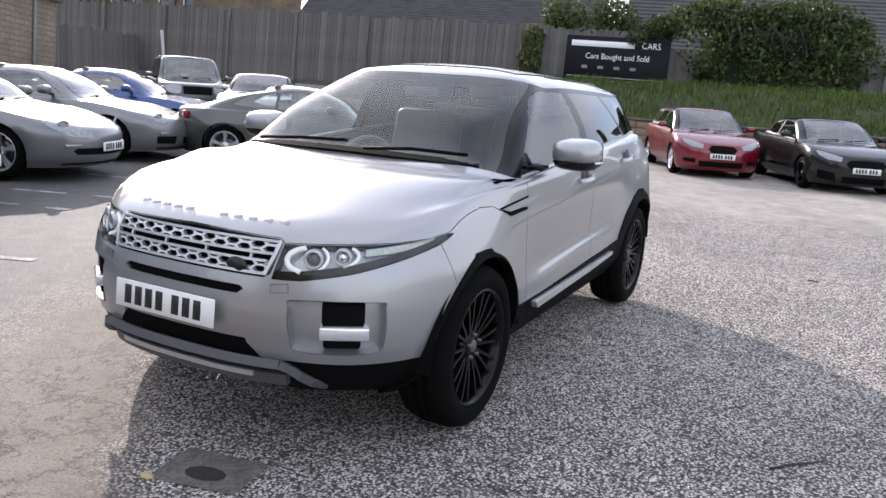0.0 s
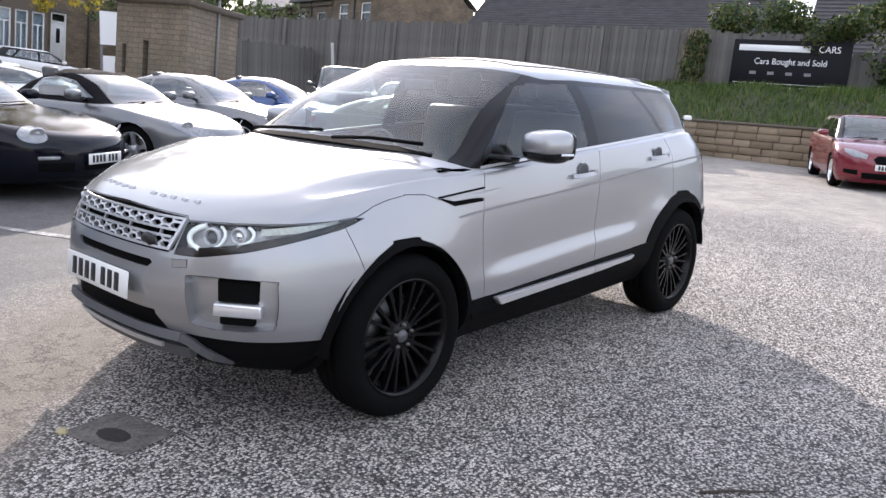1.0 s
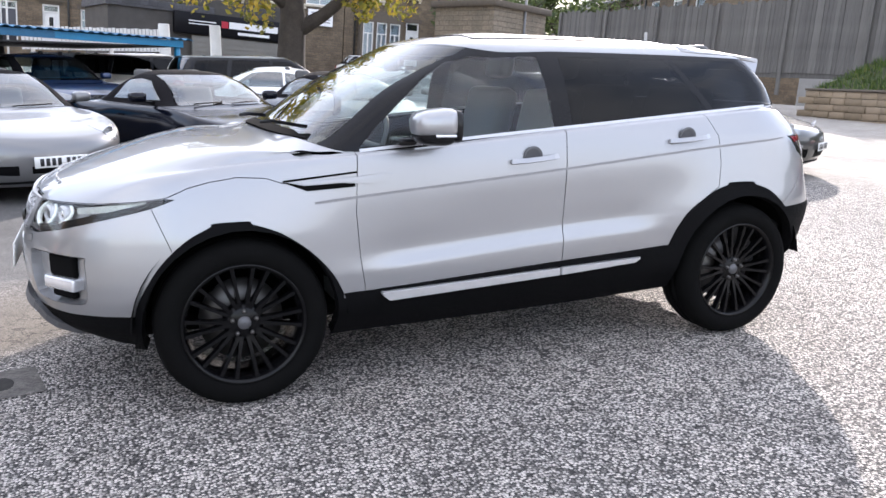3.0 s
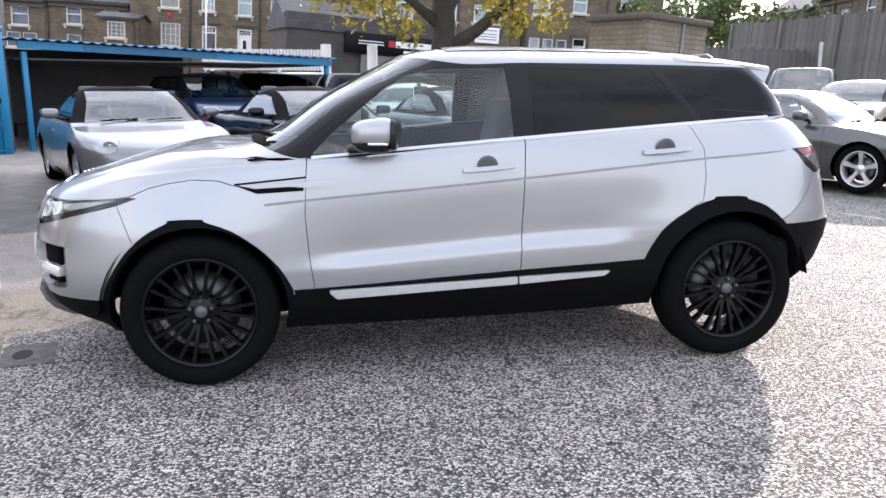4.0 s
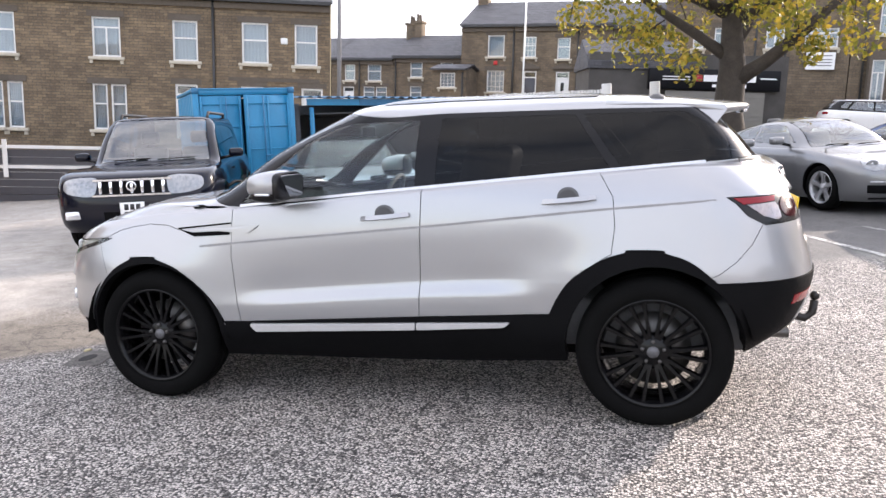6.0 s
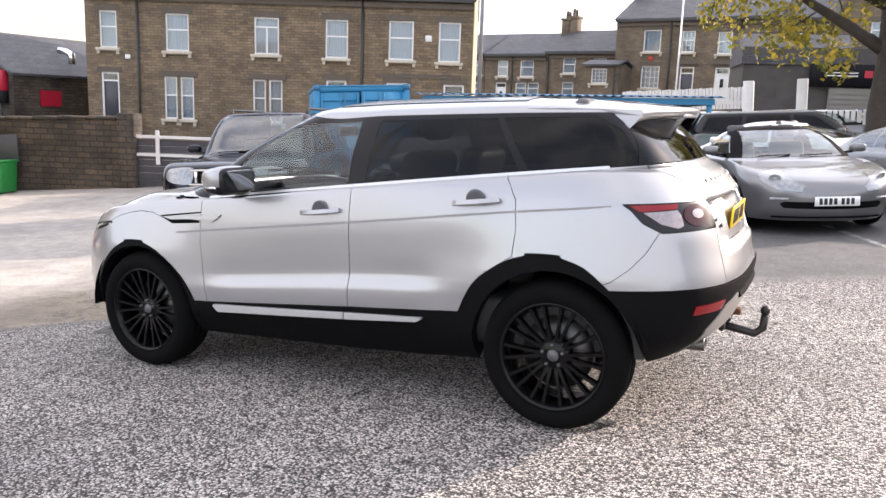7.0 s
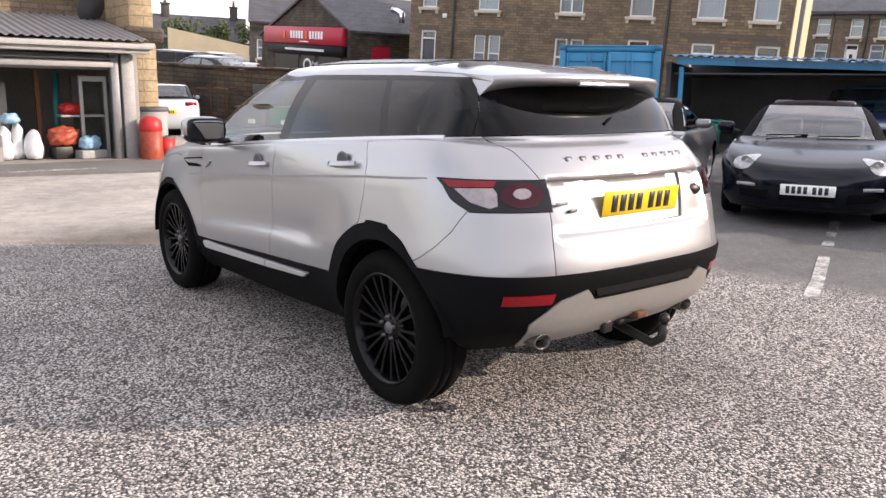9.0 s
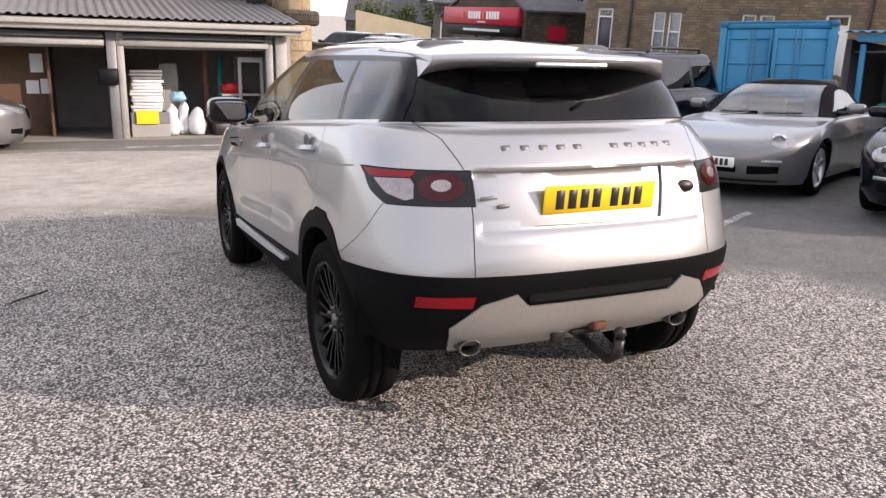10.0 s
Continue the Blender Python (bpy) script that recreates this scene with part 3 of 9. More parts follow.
    sill = [(-0.91, 0.457), (-0.80, 0.460), (0.2, 0.515), (0.86, 0.545)]
    door_f = [(-0.802, 0.462), (-0.823, 0.611), (-0.838, 0.812), (-0.83, 0.95), (-0.821, 1.085)]
    door_b = [(0.198, 0.517), (0.209, 0.801), (0.222, 1.20)]
    door_r = [(0.90, 0.64), (0.963, 0.724), (1.104, 0.819), (1.14, 0.838), (1.156, 0.966), (1.147, 1.10), (1.10, 1.185), (1.06, 1.25)]
    clam = [(-1.70, 0.875), (-1.62, 0.905), (-1.525, 0.945), (-1.44, 0.966), (-1.33, 0.980), (-1.22, 0.974), (-1.15, 0.950), (-0.99, 0.956), (-0.832, 0.962)]
    bump_f = [(-1.675, 0.885), (-1.60, 0.69)]
    bump_r = [(1.56, 0.725), (1.62, 0.752), (1.69, 0.805), (1.755, 0.875), (1.80, 0.955)]
    cut(bm, "side", [closed(arch_f), closed(arch_r), closed(well_f), closed(well_r), sill, door_f, door_b, door_r, clam, bump_f, bump_r], low)
    # windows
    glass_f = [(-0.80, 1.085), (-0.72, 1.165), (-0.60, 1.268), (-0.45, 1.388), (-0.32, 1.457), (-0.19, 1.484), (0.165, 1.490), (0.175, 1.142)]
    glass_m = [(0.275, 1.150), (0.285, 1.492), (0.955, 1.490), (1.135, 1.222)]
    glass_q = [(0.995, 1.490), (1.18, 1.233), (1.715, 1.260), (1.585, 1.42), (1.47, 1.486)]
    high = lambda p: p.z > 1.03 and p.y < -0.45
    cut(bm, "side", [closed(glass_f), closed(glass_m), closed(glass_q)], high)
    # windscreen and rear window, in (y, z)
    scr = [(-0.79, 1.0), (-0.755, 1.13), (-0.59, 1.53), (-0.53, 1.60)]
    cut(bm, "end", [scr], lambda p: p.x < 0.1 and p.z > 1.05)
    rear_side = [(-0.66, 1.18), (-0.69, 1.262), (-0.60, 1.44), (-0.52, 1.56)]
    cut(bm, "end", [rear_side], lambda p: p.x > 1.35 and p.z > 1.2)
    # front: lamps, grille, openings
    head = [(23.6, 0.738), (25.6, 0.862), (34, 0.868), (48, 0.878), (58, 0.890), (64.5, 0.905), (66.5, 0.902), (61, 0.868), (52, 0.828), (40, 0.775), (30, 0.742)]
    lower_f = [(-0.5, 0.50), (17.5, 0.50), (21.5, 0.43), (40, 0.425), (54, 0.43), (75, 0.455)]
    fog = [(30.0, 0.475), (28.0, 0.52), (27.5, 0.64), (29, 0.672), (45.5, 0.672), (47, 0.65), (47, 0.52), (44.5, 0.475)]
    fog = rounded(fog, 3, True)
    grille = [(-0.5, 0.742), (21.8, 0.742), (23.2, 0.757), (25.2, 0.862), (24.2, 0.876), (-0.5, 0.888)]
    edge = [(-0.5, 0.890), (24.6, 0.880), (25.6, 0.866), (34, 0.872), (48, 0.882), (58, 0.894), (64.5, 0.909), (70, 0.93)]
    slot = [(-0.5, 0.672), (16, 0.672), (17.5, 0.69), (16.5, 0.70), (-0.5, 0.70)]
    cut(bm, "wrap", [closed(head), lower_f, closed(fog), grille, edge, slot], lambda p: p.x < -1.3 and p.z < 1.05)
    # back: lamps, tailgate, bumper
    lamp = [(1.645, 1.092), (1.685, 1.064), (1.735, 1.008), (1.815, 0.962), (2.2, 0.968), (2.2, 1.092)]
    cut(bm, "side", [closed(lamp), [(1.55, 0.71), (2.3, 0.71)]], lambda p: p.x > 1.45)
    gate = [(-0.70, 1.285), (-0.595, 1.20), (-0.555, 1.10), (-0.545, 0.93), (-0.555, 0.71)]
    cut(bm, "end", [gate, [(-0.55, 0.962), (-0.53, 0.968), (-0.53, 1.095)]], lambda p: p.x > 1.4 and p.z < 1.35)
    nr = [(-0.30, 0.885), (-0.33, 1.075), (0.0, 1.095)]
    cut(bm, "end", [nr, [(-0.30, 0.885), (0, 0.88)], [(-0.745, 0.588), (-0.745, 0.632), (-0.545, 0.636), (-0.55, 0.588), (-0.745, 0.588)], [(0, 0.585), (-0.33, 0.585), (-0.39, 0.64), (-0.52, 0.60), (-0.62, 0.50), (-0.60, 0.43), (-0.545, 0.32)]], lambda p: p.x > 1.6 and p.z < 1.15)

    # zones: 0 body, 1 bonnet, 2 front door, 3 rear door, 4 cladding, 5 wheel well (gone), 6 roof, 7 pillars, 8 front glass, 9 rear glass,
    # 10 quarter glass, 11 windscreen, 12 rear window, 13 headlamp, 14 grille hole, 15 fog opening, 16 lower front, 17 tail lamp, 18 tailgate, 19 rear fog, 20 rear skid, 21 slot, 22 plate recess
    W = SPACES["wrap"]
    S2, E2 = SPACES["side"], SPACES["end"]
    edge_z, sill_z = curve(edge), curve(sill)
    lower_z, clam_z = curve(lower_f), curve(clam)
    front_door_x, b_x = curve([(z, x) for x, z in door_f]), curve([(z, x) for x, z in door_b])
    rear_x = curve([(z, x) for x, z in door_r])
    mark(bm, 6, lambda p, lv: lv >= 12)
    mark(bm, 7, lambda p, lv: lv in (10, 11))
    mark(bm, 11, lambda p, lv: lv in (10, 11) and p.x < 0 and -p.y < np.interp(p.z, [1.0, 1.13, 1.53, 1.60], [0.79, 0.755, 0.59, 0.53]) and p.x < -0.2)
    mark(bm, 12, lambda p, lv: lv in (10, 11) and p.x > 1.4 and -p.y < np.interp(p.z, [1.18, 1.262, 1.44, 1.56], [0.66, 0.69, 0.60, 0.52]))
    for k, g in ((8, glass_f), (9, glass_m), (10, glass_q)):
        mark(bm, k, lambda p, lv: inside(S2(p), g) and p.y < -0.45, (7,))
    body = (0,)
    mark(bm, 2, lambda p, lv: lv <= 9 and p.y < -0.6 and p.z > sill_z(p.x) and front_door_x(p.z) < p.x < b_x(p.z), body)
    mark(bm, 3, lambda p, lv: lv <= 9 and p.y < -0.6 and p.z > sill_z(p.x) and b_x(p.z) < p.x < (rear_x(p.z) if p.z > 0.64 else 0.92), body)
    mark(bm, 1, lambda p, lv: lv <= 9 and p.x < -0.7 and ((p.x < -1.62 and p.z > edge_z(W(p)[0])) or (-1.62 <= p.x and (p.z > clam_z(p.x) and p.x < front_door_x(p.z))) or (p.x >= -1.7 and -p.y < 0.7)), body)
    mark(bm, 4, lambda p, lv: p.y < -0.6 and (inside(S2(p), arch_f) or inside(S2(p), arch_r)), (0, 1, 2, 3))
    mark(bm, 4, lambda p, lv: p.y < -0.6 and -0.9 < p.x < 0.86 and p.z < sill_z(p.x), (0, 1, 2, 3))
    mark(bm, 16, lambda p, lv: p.x < -1.3 and p.z < lower_z(W(p)[0]), body)
    mark(bm, 5, lambda p, lv: p.y < -0.5 and (inside(S2(p), well_f) or inside(S2(p), well_r)))
    mark(bm, 13, lambda p, lv: p.x < -1.4 and inside(W(p), head), (0, 1))
    mark(bm, 14, lambda p, lv: p.x < -1.8 and inside(W(p), grille), (0, 1))
    mark(bm, 15, lambda p, lv: p.x < -1.4 and inside(W(p), fog), body)
    mark(bm, 21, lambda p, lv: p.x < -1.8 and inside(W(p), slot), body)
    mark(bm, 4, lambda p, lv: p.x > 1.5 and p.z < 0.71, body)
    mark(bm, 19, lambda p, lv: p.x > 1.8 and 0.545 < -p.y < 0.745 and 0.588 < p.z < 0.636, (4,))
    mark(bm, 20, lambda p, lv: p.x > 1.75 and (-p.y < 0.33 and p.z < 0.585 or 0.33 <= -p.y < 0.62 and p.z < np.interp(-p.y, [0.33, 0.39, 0.52, 0.62], [0.585, 0.64, 0.60, 0.50]) and -p.y < np.interp(p.z, [0.32, 0.43, 0.50, 0.66], [0.545, 0.60, 0.62, 0.62])), (4,))
    mark(bm, 17, lambda p, lv: p.x > 1.5 and -p.y > 0.53 and inside(S2(p), lamp), body)
    mark(bm, 18, lambda p, lv: p.x > 1.5 and p.z > 0.71 and -p.y < np.interp(p.z, [0.71, 0.93, 1.10, 1.20, 1.285], [0.555, 0.545, 0.555, 0.595, 0.70]), body)
    mark(bm, 22, lambda p, lv: -p.y < 0.315 and 0.885 < p.z < 1.085 and p.x > 1.6, (18,))
    # lenses within the tail lamp, as angle round the back and height
    red = [(51.5, 1.086), (39.6, 1.086), (40.4, 1.064), (49.5, 1.058)]
    clr = [(48.6, 1.054), (40.4, 1.060), (39.6, 1.04), (39.4, 0.99), (41.0, 0.980), (45, 1.002)]
    rim = [(34.4 + 4.5 * math.cos(2 * math.pi * i / 20), 1.032 + 0.050 * math.sin(2 * math.pi * i / 20)) for i in range(20)]
    core = [(34.4 + 1.9 * math.cos(2 * math.pi * i / 14), 1.038 + 0.021 * math.sin(2 * math.pi * i / 14)) for i in range(14)]
    cut(bm, "back", [closed(red), closed(clr), closed(rim), closed(core)], lambda p: p.x > 1.5 and p.y < -0.45 and 0.93 < p.z < 1.12)
    B2 = SPACES["back"]
    for k, g in ((23, red), (24, clr), (25, rim), (26, core)):
        mark(bm, k, lambda p, lv: inside(B2(p), g), (17, 25))
    # wings, quarter panels and bumper corners
    front_x, back_x = curve([(z, x) for x, z in bump_f[::-1]]), curve([(z, x) for x, z in bump_r])
    mark(bm, 28, lambda p, lv: p.y < -0.5 and front_x(p.z) < p.x < 0, body)
    mark(bm, 29, lambda p, lv: p.x > 1.5 and p.z < 0.97 and p.x > back_x(p.z), body)
    mark(bm, 27, lambda p, lv: p.x > 0.5, body)
    # the tailgate sits back between a ledge under the badge line and a step above the bumper
    cut(bm, "end", [[(-0.56, z), (0.0, z)] for z in (0.850, 0.874, 1.082, 1.092)] + [[(-0.512, 0.86), (-0.512, 1.09)], [(-0.532, 0.86), (-0.532, 1.09)]], lambda p: p.x > 1.6 and p.z < 1.15)
    tn = bm.verts.layers.float_vector["true_normal"]
    for v in bm.verts:
        if v.co.x > 1.6 and -v.co.y < 0.534 and 0.849 < v.co.z < 1.093:
            k = min(1.0, max(0.0, (v.co.z - 0.850) / 0.024)) * min(1.0, max(0.0, (1.092 - v.co.z) / 0.010)) * min(1.0, max(0.0, (0.532 + v.co.y) / 0.020))
            v.co.x -= 0.024 * k
    bm.normal_update()
    for v in bm.verts:
        if v.co.x > 1.5 and -v.co.y < 0.534 and (0.845 < v.co.z < 0.878 or 1.079 < v.co.z < 1.096):
            v[tn] = v.normal if v.normal.x > 0 else -v.normal
    skin = Skin(bm)

    car = empty("silver_suv", lot(0, 0), "silver five-door SUV with black wheels, parked on the asphalt", "car")
    part("front_bumper", take(bm, (0,), shrink=0.0015), SILVER, car, "silver painted front bumper")
    inner = take(bm, (0, 1, 2, 3, 4, 14, 16, 18, 19, 20, 21, 22, 27, 28, 29), shrink=0, lip=0, push=-0.016)
    part("inner_body", inner, GAP, car, "dark inner body behind the panel gaps")
    part("bonnet", take(bm, (1,), shrink=0.0022), SILVER, car, "silver clamshell bonnet")
    for side in ("left", "right"):
        s = 1 if side == "left" else -1
        for zone, gz, nm, hx, hz in ((2, 8, "front_door", 0.035, 1.018), (3, 9, "rear_door", 0.945, 1.092)):
            d = part(nm, take(bm, (zone,), side, shrink=0.0022), SILVER, car, "silver door with a body-coloured handle")
            y = skin.side(hx, hz)
            h = None
            n = 9
            pts = [(hx + (i / (n - 1) - 0.5) * 0.25, y - 0.012 - 0.028 * math.sin(math.pi * i / (n - 1)) ** 0.6, hz + 0.01 * (i / (n - 1) - 0.5) * 2) for i in range(n)]
            h = ribbon(pts, 0.022, (0, -1, 0.35), 0.008)
            for v in h.verts:
                v.co.y *= s
            if s < 0:
                bmesh.ops.reverse_faces(h, faces=h.faces)
            part("handle", h, SILVER, d)
            # a grey disc on the door; its colour holds the recess's shade
            cup = lathe([(0.001, 0.0), (0.035, 0.001), (0.05, -0.004), (0.052, 0.002)], 20, "y", None, pose(hx - 0.005, (y - 0.0015), hz + 0.008, 5, 0, 0))
            for v in cup.verts:
                v.co.y *= s
            part("handle_recess", cup, GUNMETAL, d, "grey disc that paints the shade in the handle cup")
            w = part("side_window", take(bm, (gz,), side, 0.001, 0.004), SCREEN if zone == 2 else TINT, car, "clear side window" if zone == 2 else "dark tinted side window")
            w.visible_shadow = False
        part("quarter_window", take(bm, (10,), side, 0.001, 0.004), TINT, car, "dark tinted quarter window")
        part("pillar_trim", take(bm, (7,), side, 0.0, 0.012), PILLAR, car, "gloss black window pillars")
        part("front_wing", take(bm, (28,), side, 0.0015), SILVER, car, "silver front wing")
        part("quarter_panel", take(bm, (27,), side, 0.0015), SILVER, car, "silver rear quarter panel")
        part("bumper_corner", take(bm, (29,), side, 0.0015), SILVER, car, "silver rear bumper corner")
        part("wheel_arch_cladding", take(bm, (4,), side, 0.001, 0.05, 0.006), CLADDING, car, "textured black wheel arch and sill cladding")
        # headlamp: reflector bowl, projector and light ring behind a clear lens
        lamp_part = part("headlamp", take(bm, (13,), side, 0.002, 0.0), CLEAR, car, "clear wraparound headlamp")
        shade = take(bm, (13,), side, 0.0025, 0.05)
        bmesh.ops.delete(shade, geom=[f for f in shade.faces if f.smooth], context="FACES")
        part("lamp_housing", shade, GLOSS_BLACK, lamp_part, "black lamp housing")
        lamp_part.visible_shadow = False
        bowl = take(bm, (13,), side, 0.004, 0.0, -0.045)
        part("reflector", bowl, BOWL, lamp_part, "silver grey lamp bowl")
        for yy, zz, rr, nm, mt in ((0.53, 0.815, 0.038, "projector_lens", GUNMETAL), (0.622, 0.828, 0.034, "side_projector", CHROME)):
            q = pose(skin.front(yy, zz) + 0.022, -yy * s, zz, 0, 0, 24 * s)
            rg = lathe([(rr * 0.66, 0.006), (rr * 0.74, -0.012), (rr * 0.9, -0.013), (rr, -0.006), (rr * 1.02, 0.02)], 32, "x", None, q)
            part(nm, rg, BOWL, lamp_part, "grey projector ring")
            part("lens", lathe([(0.0005, -0.012), (rr * 0.4, -0.008), (rr * 0.68, 0.008)], 24, "x", None, q), mt, lamp_part)
        for cy, cz, ry, rz_, a0, a1, w in ((0.53, 0.812, 0.088, 0.046, 112, 252, 0.011), (0.53, 0.815, 0.052, 0.045, -68, 66, 0.0065), (0.622, 0.828, 0.050, 0.036, -74, 66, 0.007)):
            arc = []
            for i in range(13):
                a = radians(a0 + (a1 - a0) * i / 12)
                yy, zz = cy + ry * math.cos(a), cz + rz_ * math.sin(a)
                arc.append((skin.front(yy, zz) + 0.014, -yy * s, zz))
            part("light_signature", tube(arc, w, 6), DRL, lamp_part, "white daytime running lamp")
        # pale indicator strip towards the tip, black sill under it
        for nm, mt, a0, a1, up, wid, lab in (("indicator_strip", TAIL_STRIP, 43, 60, 0.68, 0.026, "faceted indicator strip"), ("lamp_sill", GLOSS_BLACK, 22, 64, 0.10, 0.040, "black lower edge of the lamp")):
            pts = []
            for i in range(15):
                a = a0 + (a1 - a0) * i / 14
                hi = np.interp(a, [20, 34, 48, 58, 64.5], [0.862, 0.868, 0.878, 0.890, 0.905])
                lo = np.interp(a, [19, 30, 40, 52, 61, 66.5], [0.722, 0.742, 0.775, 0.828, 0.868, 0.902])
                z = lo + (hi - lo) * up
                d = Vector((-math.cos(radians(a)), -math.sin(radians(a)), 0))
                hit = skin.tree.ray_cast(Vector((-1.2, 0, z)), d)[0]
                if hit:
                    hit -= d * 0.012
                    pts.append((hit.x, hit.y * s, hit.z))
            part(nm, ribbon(pts, wid, lambda p: (p.x + 1.2, p.y, 0.15), 0.003), mt, lamp_part, lab)
        # fog lamp pocket: silver recess, black intake over a clear lamp
        walls = take(bm, (15,), side, 0.001, 0.045)
        bmesh.ops.delete(walls, geom=[f for f in walls.faces if f.smooth], context="FACES")
        fo = part("fog_lamp_pocket", join(walls, take(bm, (15,), side, 0.0, 0.0, -0.042)), SILVER, car, "recessed silver fog lamp opening")
        d = Vector((-math.cos(radians(38.5)), -math.sin(radians(38.5)), 0))
        hit, n_, *_ = skin.tree.ray_cast(Vector((-1.2, 0, 0.60)), d)
        turn = math.degrees(math.atan2(-abs(n_.y), -abs(n_.x))) + 180
        at = pose(hit.x, hit.y * s, 0, 0, 0, turn * s)
        hole = rbox(0.026, 0.07, -0.082, 0.078, 0.575, 0.668, 0.012, 3, None, at)
        part("air_intake", rbox(0.026, 0.07, -0.07, 0.07, 0.486, 0.535, 0.012, 3, hole, at), GAP, fo, "black air intake")
        part("fog_lamp", rbox(0.004, 0.06, -0.10, 0.088, 0.524, 0.576, 0.009, 3, None, at), LENS_WHITE, fo, "clear horizontal fog lamp")
        # tail lamp
        tl = part("tail_lamp", take(bm, (17, 23, 24, 25, 26), side, 0.002, 0.03, -0.001), GLOSS_BLACK, car, "dark tail lamp with red and clear lenses")
        for zone, nm, mt, deep in ((23, "red_lens", RED_GLOW, 0.003), (24, "clear_lens", TAIL_CLEAR, 0.002), (25, "brake_ring", DEEP_RED, 0.003), (26, "reversing_lens", TAIL_CLEAR, 0.005)):
            part(nm, take(bm, (zone,), side, 0.0, 0.006, deep), mt, tl)
        part("rear_fog_lamp", take(bm, (19,), side, 0.001, 0.01, 0.008), RED_GLOW, car, "red rear fog lamp")
        # chrome line under the windows
        xs = [-0.80 + 2.36 * i / 40 for i in range(41)]
        bz = curve([(x, z + 0.024) for x, z in belt if -1.0 < x < 1.6] + [(1.7, 1.258)])
        part("belt_strip", ribbon([(x, s * (skin.side(x, bz(x)) - 0.001), bz(x)) for x in xs], 0.014, (0, -s, 0.3), 0.004), SATIN, car, "thin bright strip below the windows")
        # groove along the doors: a flat grey strip carries its shade in colour
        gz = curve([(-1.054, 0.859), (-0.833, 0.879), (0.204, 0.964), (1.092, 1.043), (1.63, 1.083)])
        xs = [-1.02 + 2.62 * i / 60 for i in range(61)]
        part("swage_line", ribbon([(x, s * (skin.side(x, gz(x)) + 0.0012), gz(x)) for x in xs], 0.013, (0, -s, 0.0), 0.002), material("shaded_swage", (0.28, 0.28, 0.29), 0.4, 0.4) if side == "left" else bpy.data.materials["shaded_swage"], car, "flat strip along the doors, the groove's shade put in its grey")
        # sill strip
        for x0, x1, z0, z1, tip in ((-0.735, 0.18, 0.432, 0.478, 1), (0.186, 0.655, 0.470, 0.498, 0)):
            yy = 0.915 + 0.012
            o = [(x0, z0 + 0.012), (x0 + 0.035, z0 - 0.02), (x1, z1 - 0.028), (x1, z1 + 0.008), (x0, z0 + 0.022)] if tip else [(x0, z0 - 0.02), (x1 - 0.03, z1 - 0.022), (x1, z1 - 0.003), (x1, z1 + 0.003), (x0, z0 + 0.017)]
            st = prism(o, -yy - 0.012, -yy + 0.05)
            bmesh.ops.bevel(st, geom=list(st.edges), offset=0.004, segments=2, affect="EDGES")
            for v in st.verts:
                v.co.y *= s
            bmesh.ops.recalc_face_normals(st, faces=st.faces)
            part("sill_strip", st, SATIN, car, "bright sill strip")
        # side vent
        yv = lambda x, z: skin.side(x, z)
        dark = prism([(-1.145, 0.952), (-1.05, 0.915), (-0.84, 0.925), (-0.84, 0.942)], -0.02, 0.0)
        for v in dark.verts:
            v.co.y = s * (yv(v.co.x, v.co.z) - (0.003 if v.co.y < -0.01 else -0.01))
        bmesh.ops.recalc_face_normals(dark, faces=dark.faces)
        part("side_vent", dark, GAP, car, "black slot behind the front wheel")
        blade = prism([(-1.13, 0.953), (-1.06, 0.938), (-0.90, 0.944), (-0.74, 0.932), (-0.70, 0.95), (-0.668, 0.976), (-0.72, 0.980), (-0.84, 0.968)], -0.02, 0.0)
        for v in blade.verts:
            v.co.y = s * (yv(v.co.x, v.co.z) - (0.010 if v.co.y < -0.01 else -0.01))
        bmesh.ops.bevel(blade, geom=[e for e in blade.edges if all(abs(v.co.y) > 0.86 for v in e.verts)], offset=0.003, segments=2, affect="EDGES")
        bmesh.ops.recalc_face_normals(blade, faces=blade.faces)
        part("vent_blade", blade, SILVER, car, "silver vent blade")
        line = [(-1.15 + 0.32 * i / 8, 0.9575 + 0.029 * i / 8) for i in range(9)]
        part("vent_line", ribbon([(x, s * (yv(x, z) - 0.002), z) for x, z in line], 0.008, (0, -s, 0), 0.003), GAP, car, "black seam above the vent blade")
        # mirror
        mir = new("door_mirror")
        mir.parent = car
        tagged(mir, "silver door mirror with a black base")
        capm = egg(0.10, 0.128, 0.076, 0.62)
        low_half = egg(0.094, 0.122, 0.070, 0.66)
        for q in (capm, low_half):
            for v in q.verts:
                k = (v.co.x + 0.1) / 0.2
                v.co.z *= 0.74 + 0.26 * k
                v.co.y *= 0.84 + 0.16 * k
                v.co.z += 0.010 * k
        part("mirror_cap", join(None, capm, pose(-0.525, -1.00 * s, 1.19, 0, 0, -8 * s)), SILVER, mir)
        low_half = join(None, low_half, pose(-0.524, -1.00 * s, 1.160, 0, 0, -8 * s))
        low_half = rbox(-0.045, 0.045, 0.06 * s - 0.075, 0.06 * s + 0.075, -0.02, 0.014, 0.014, 2, low_half, pose(-0.59, -0.86 * s, 1.112, 0, 0, 0))
        part("mirror_base", low_half, GLOSS_BLACK, mir, "black lower mirror housing")
        back = egg(0.020, 0.116, 0.070, 0.45)
        part("mirror_rim", join(None, back, pose(-0.434, -1.00 * s, 1.188, 0, 0, -8 * s)), GLOSS_BLACK, mir, "black mirror surround")
        pane = egg(0.006, 0.100, 0.056, 0.4)
        part("mirror_glass", join(None, pane, pose(-0.415, -1.00 * s, 1.188, 0, 4, -8 * s - 6 * s)), MIRROR, mir, "silvered mirror glass")
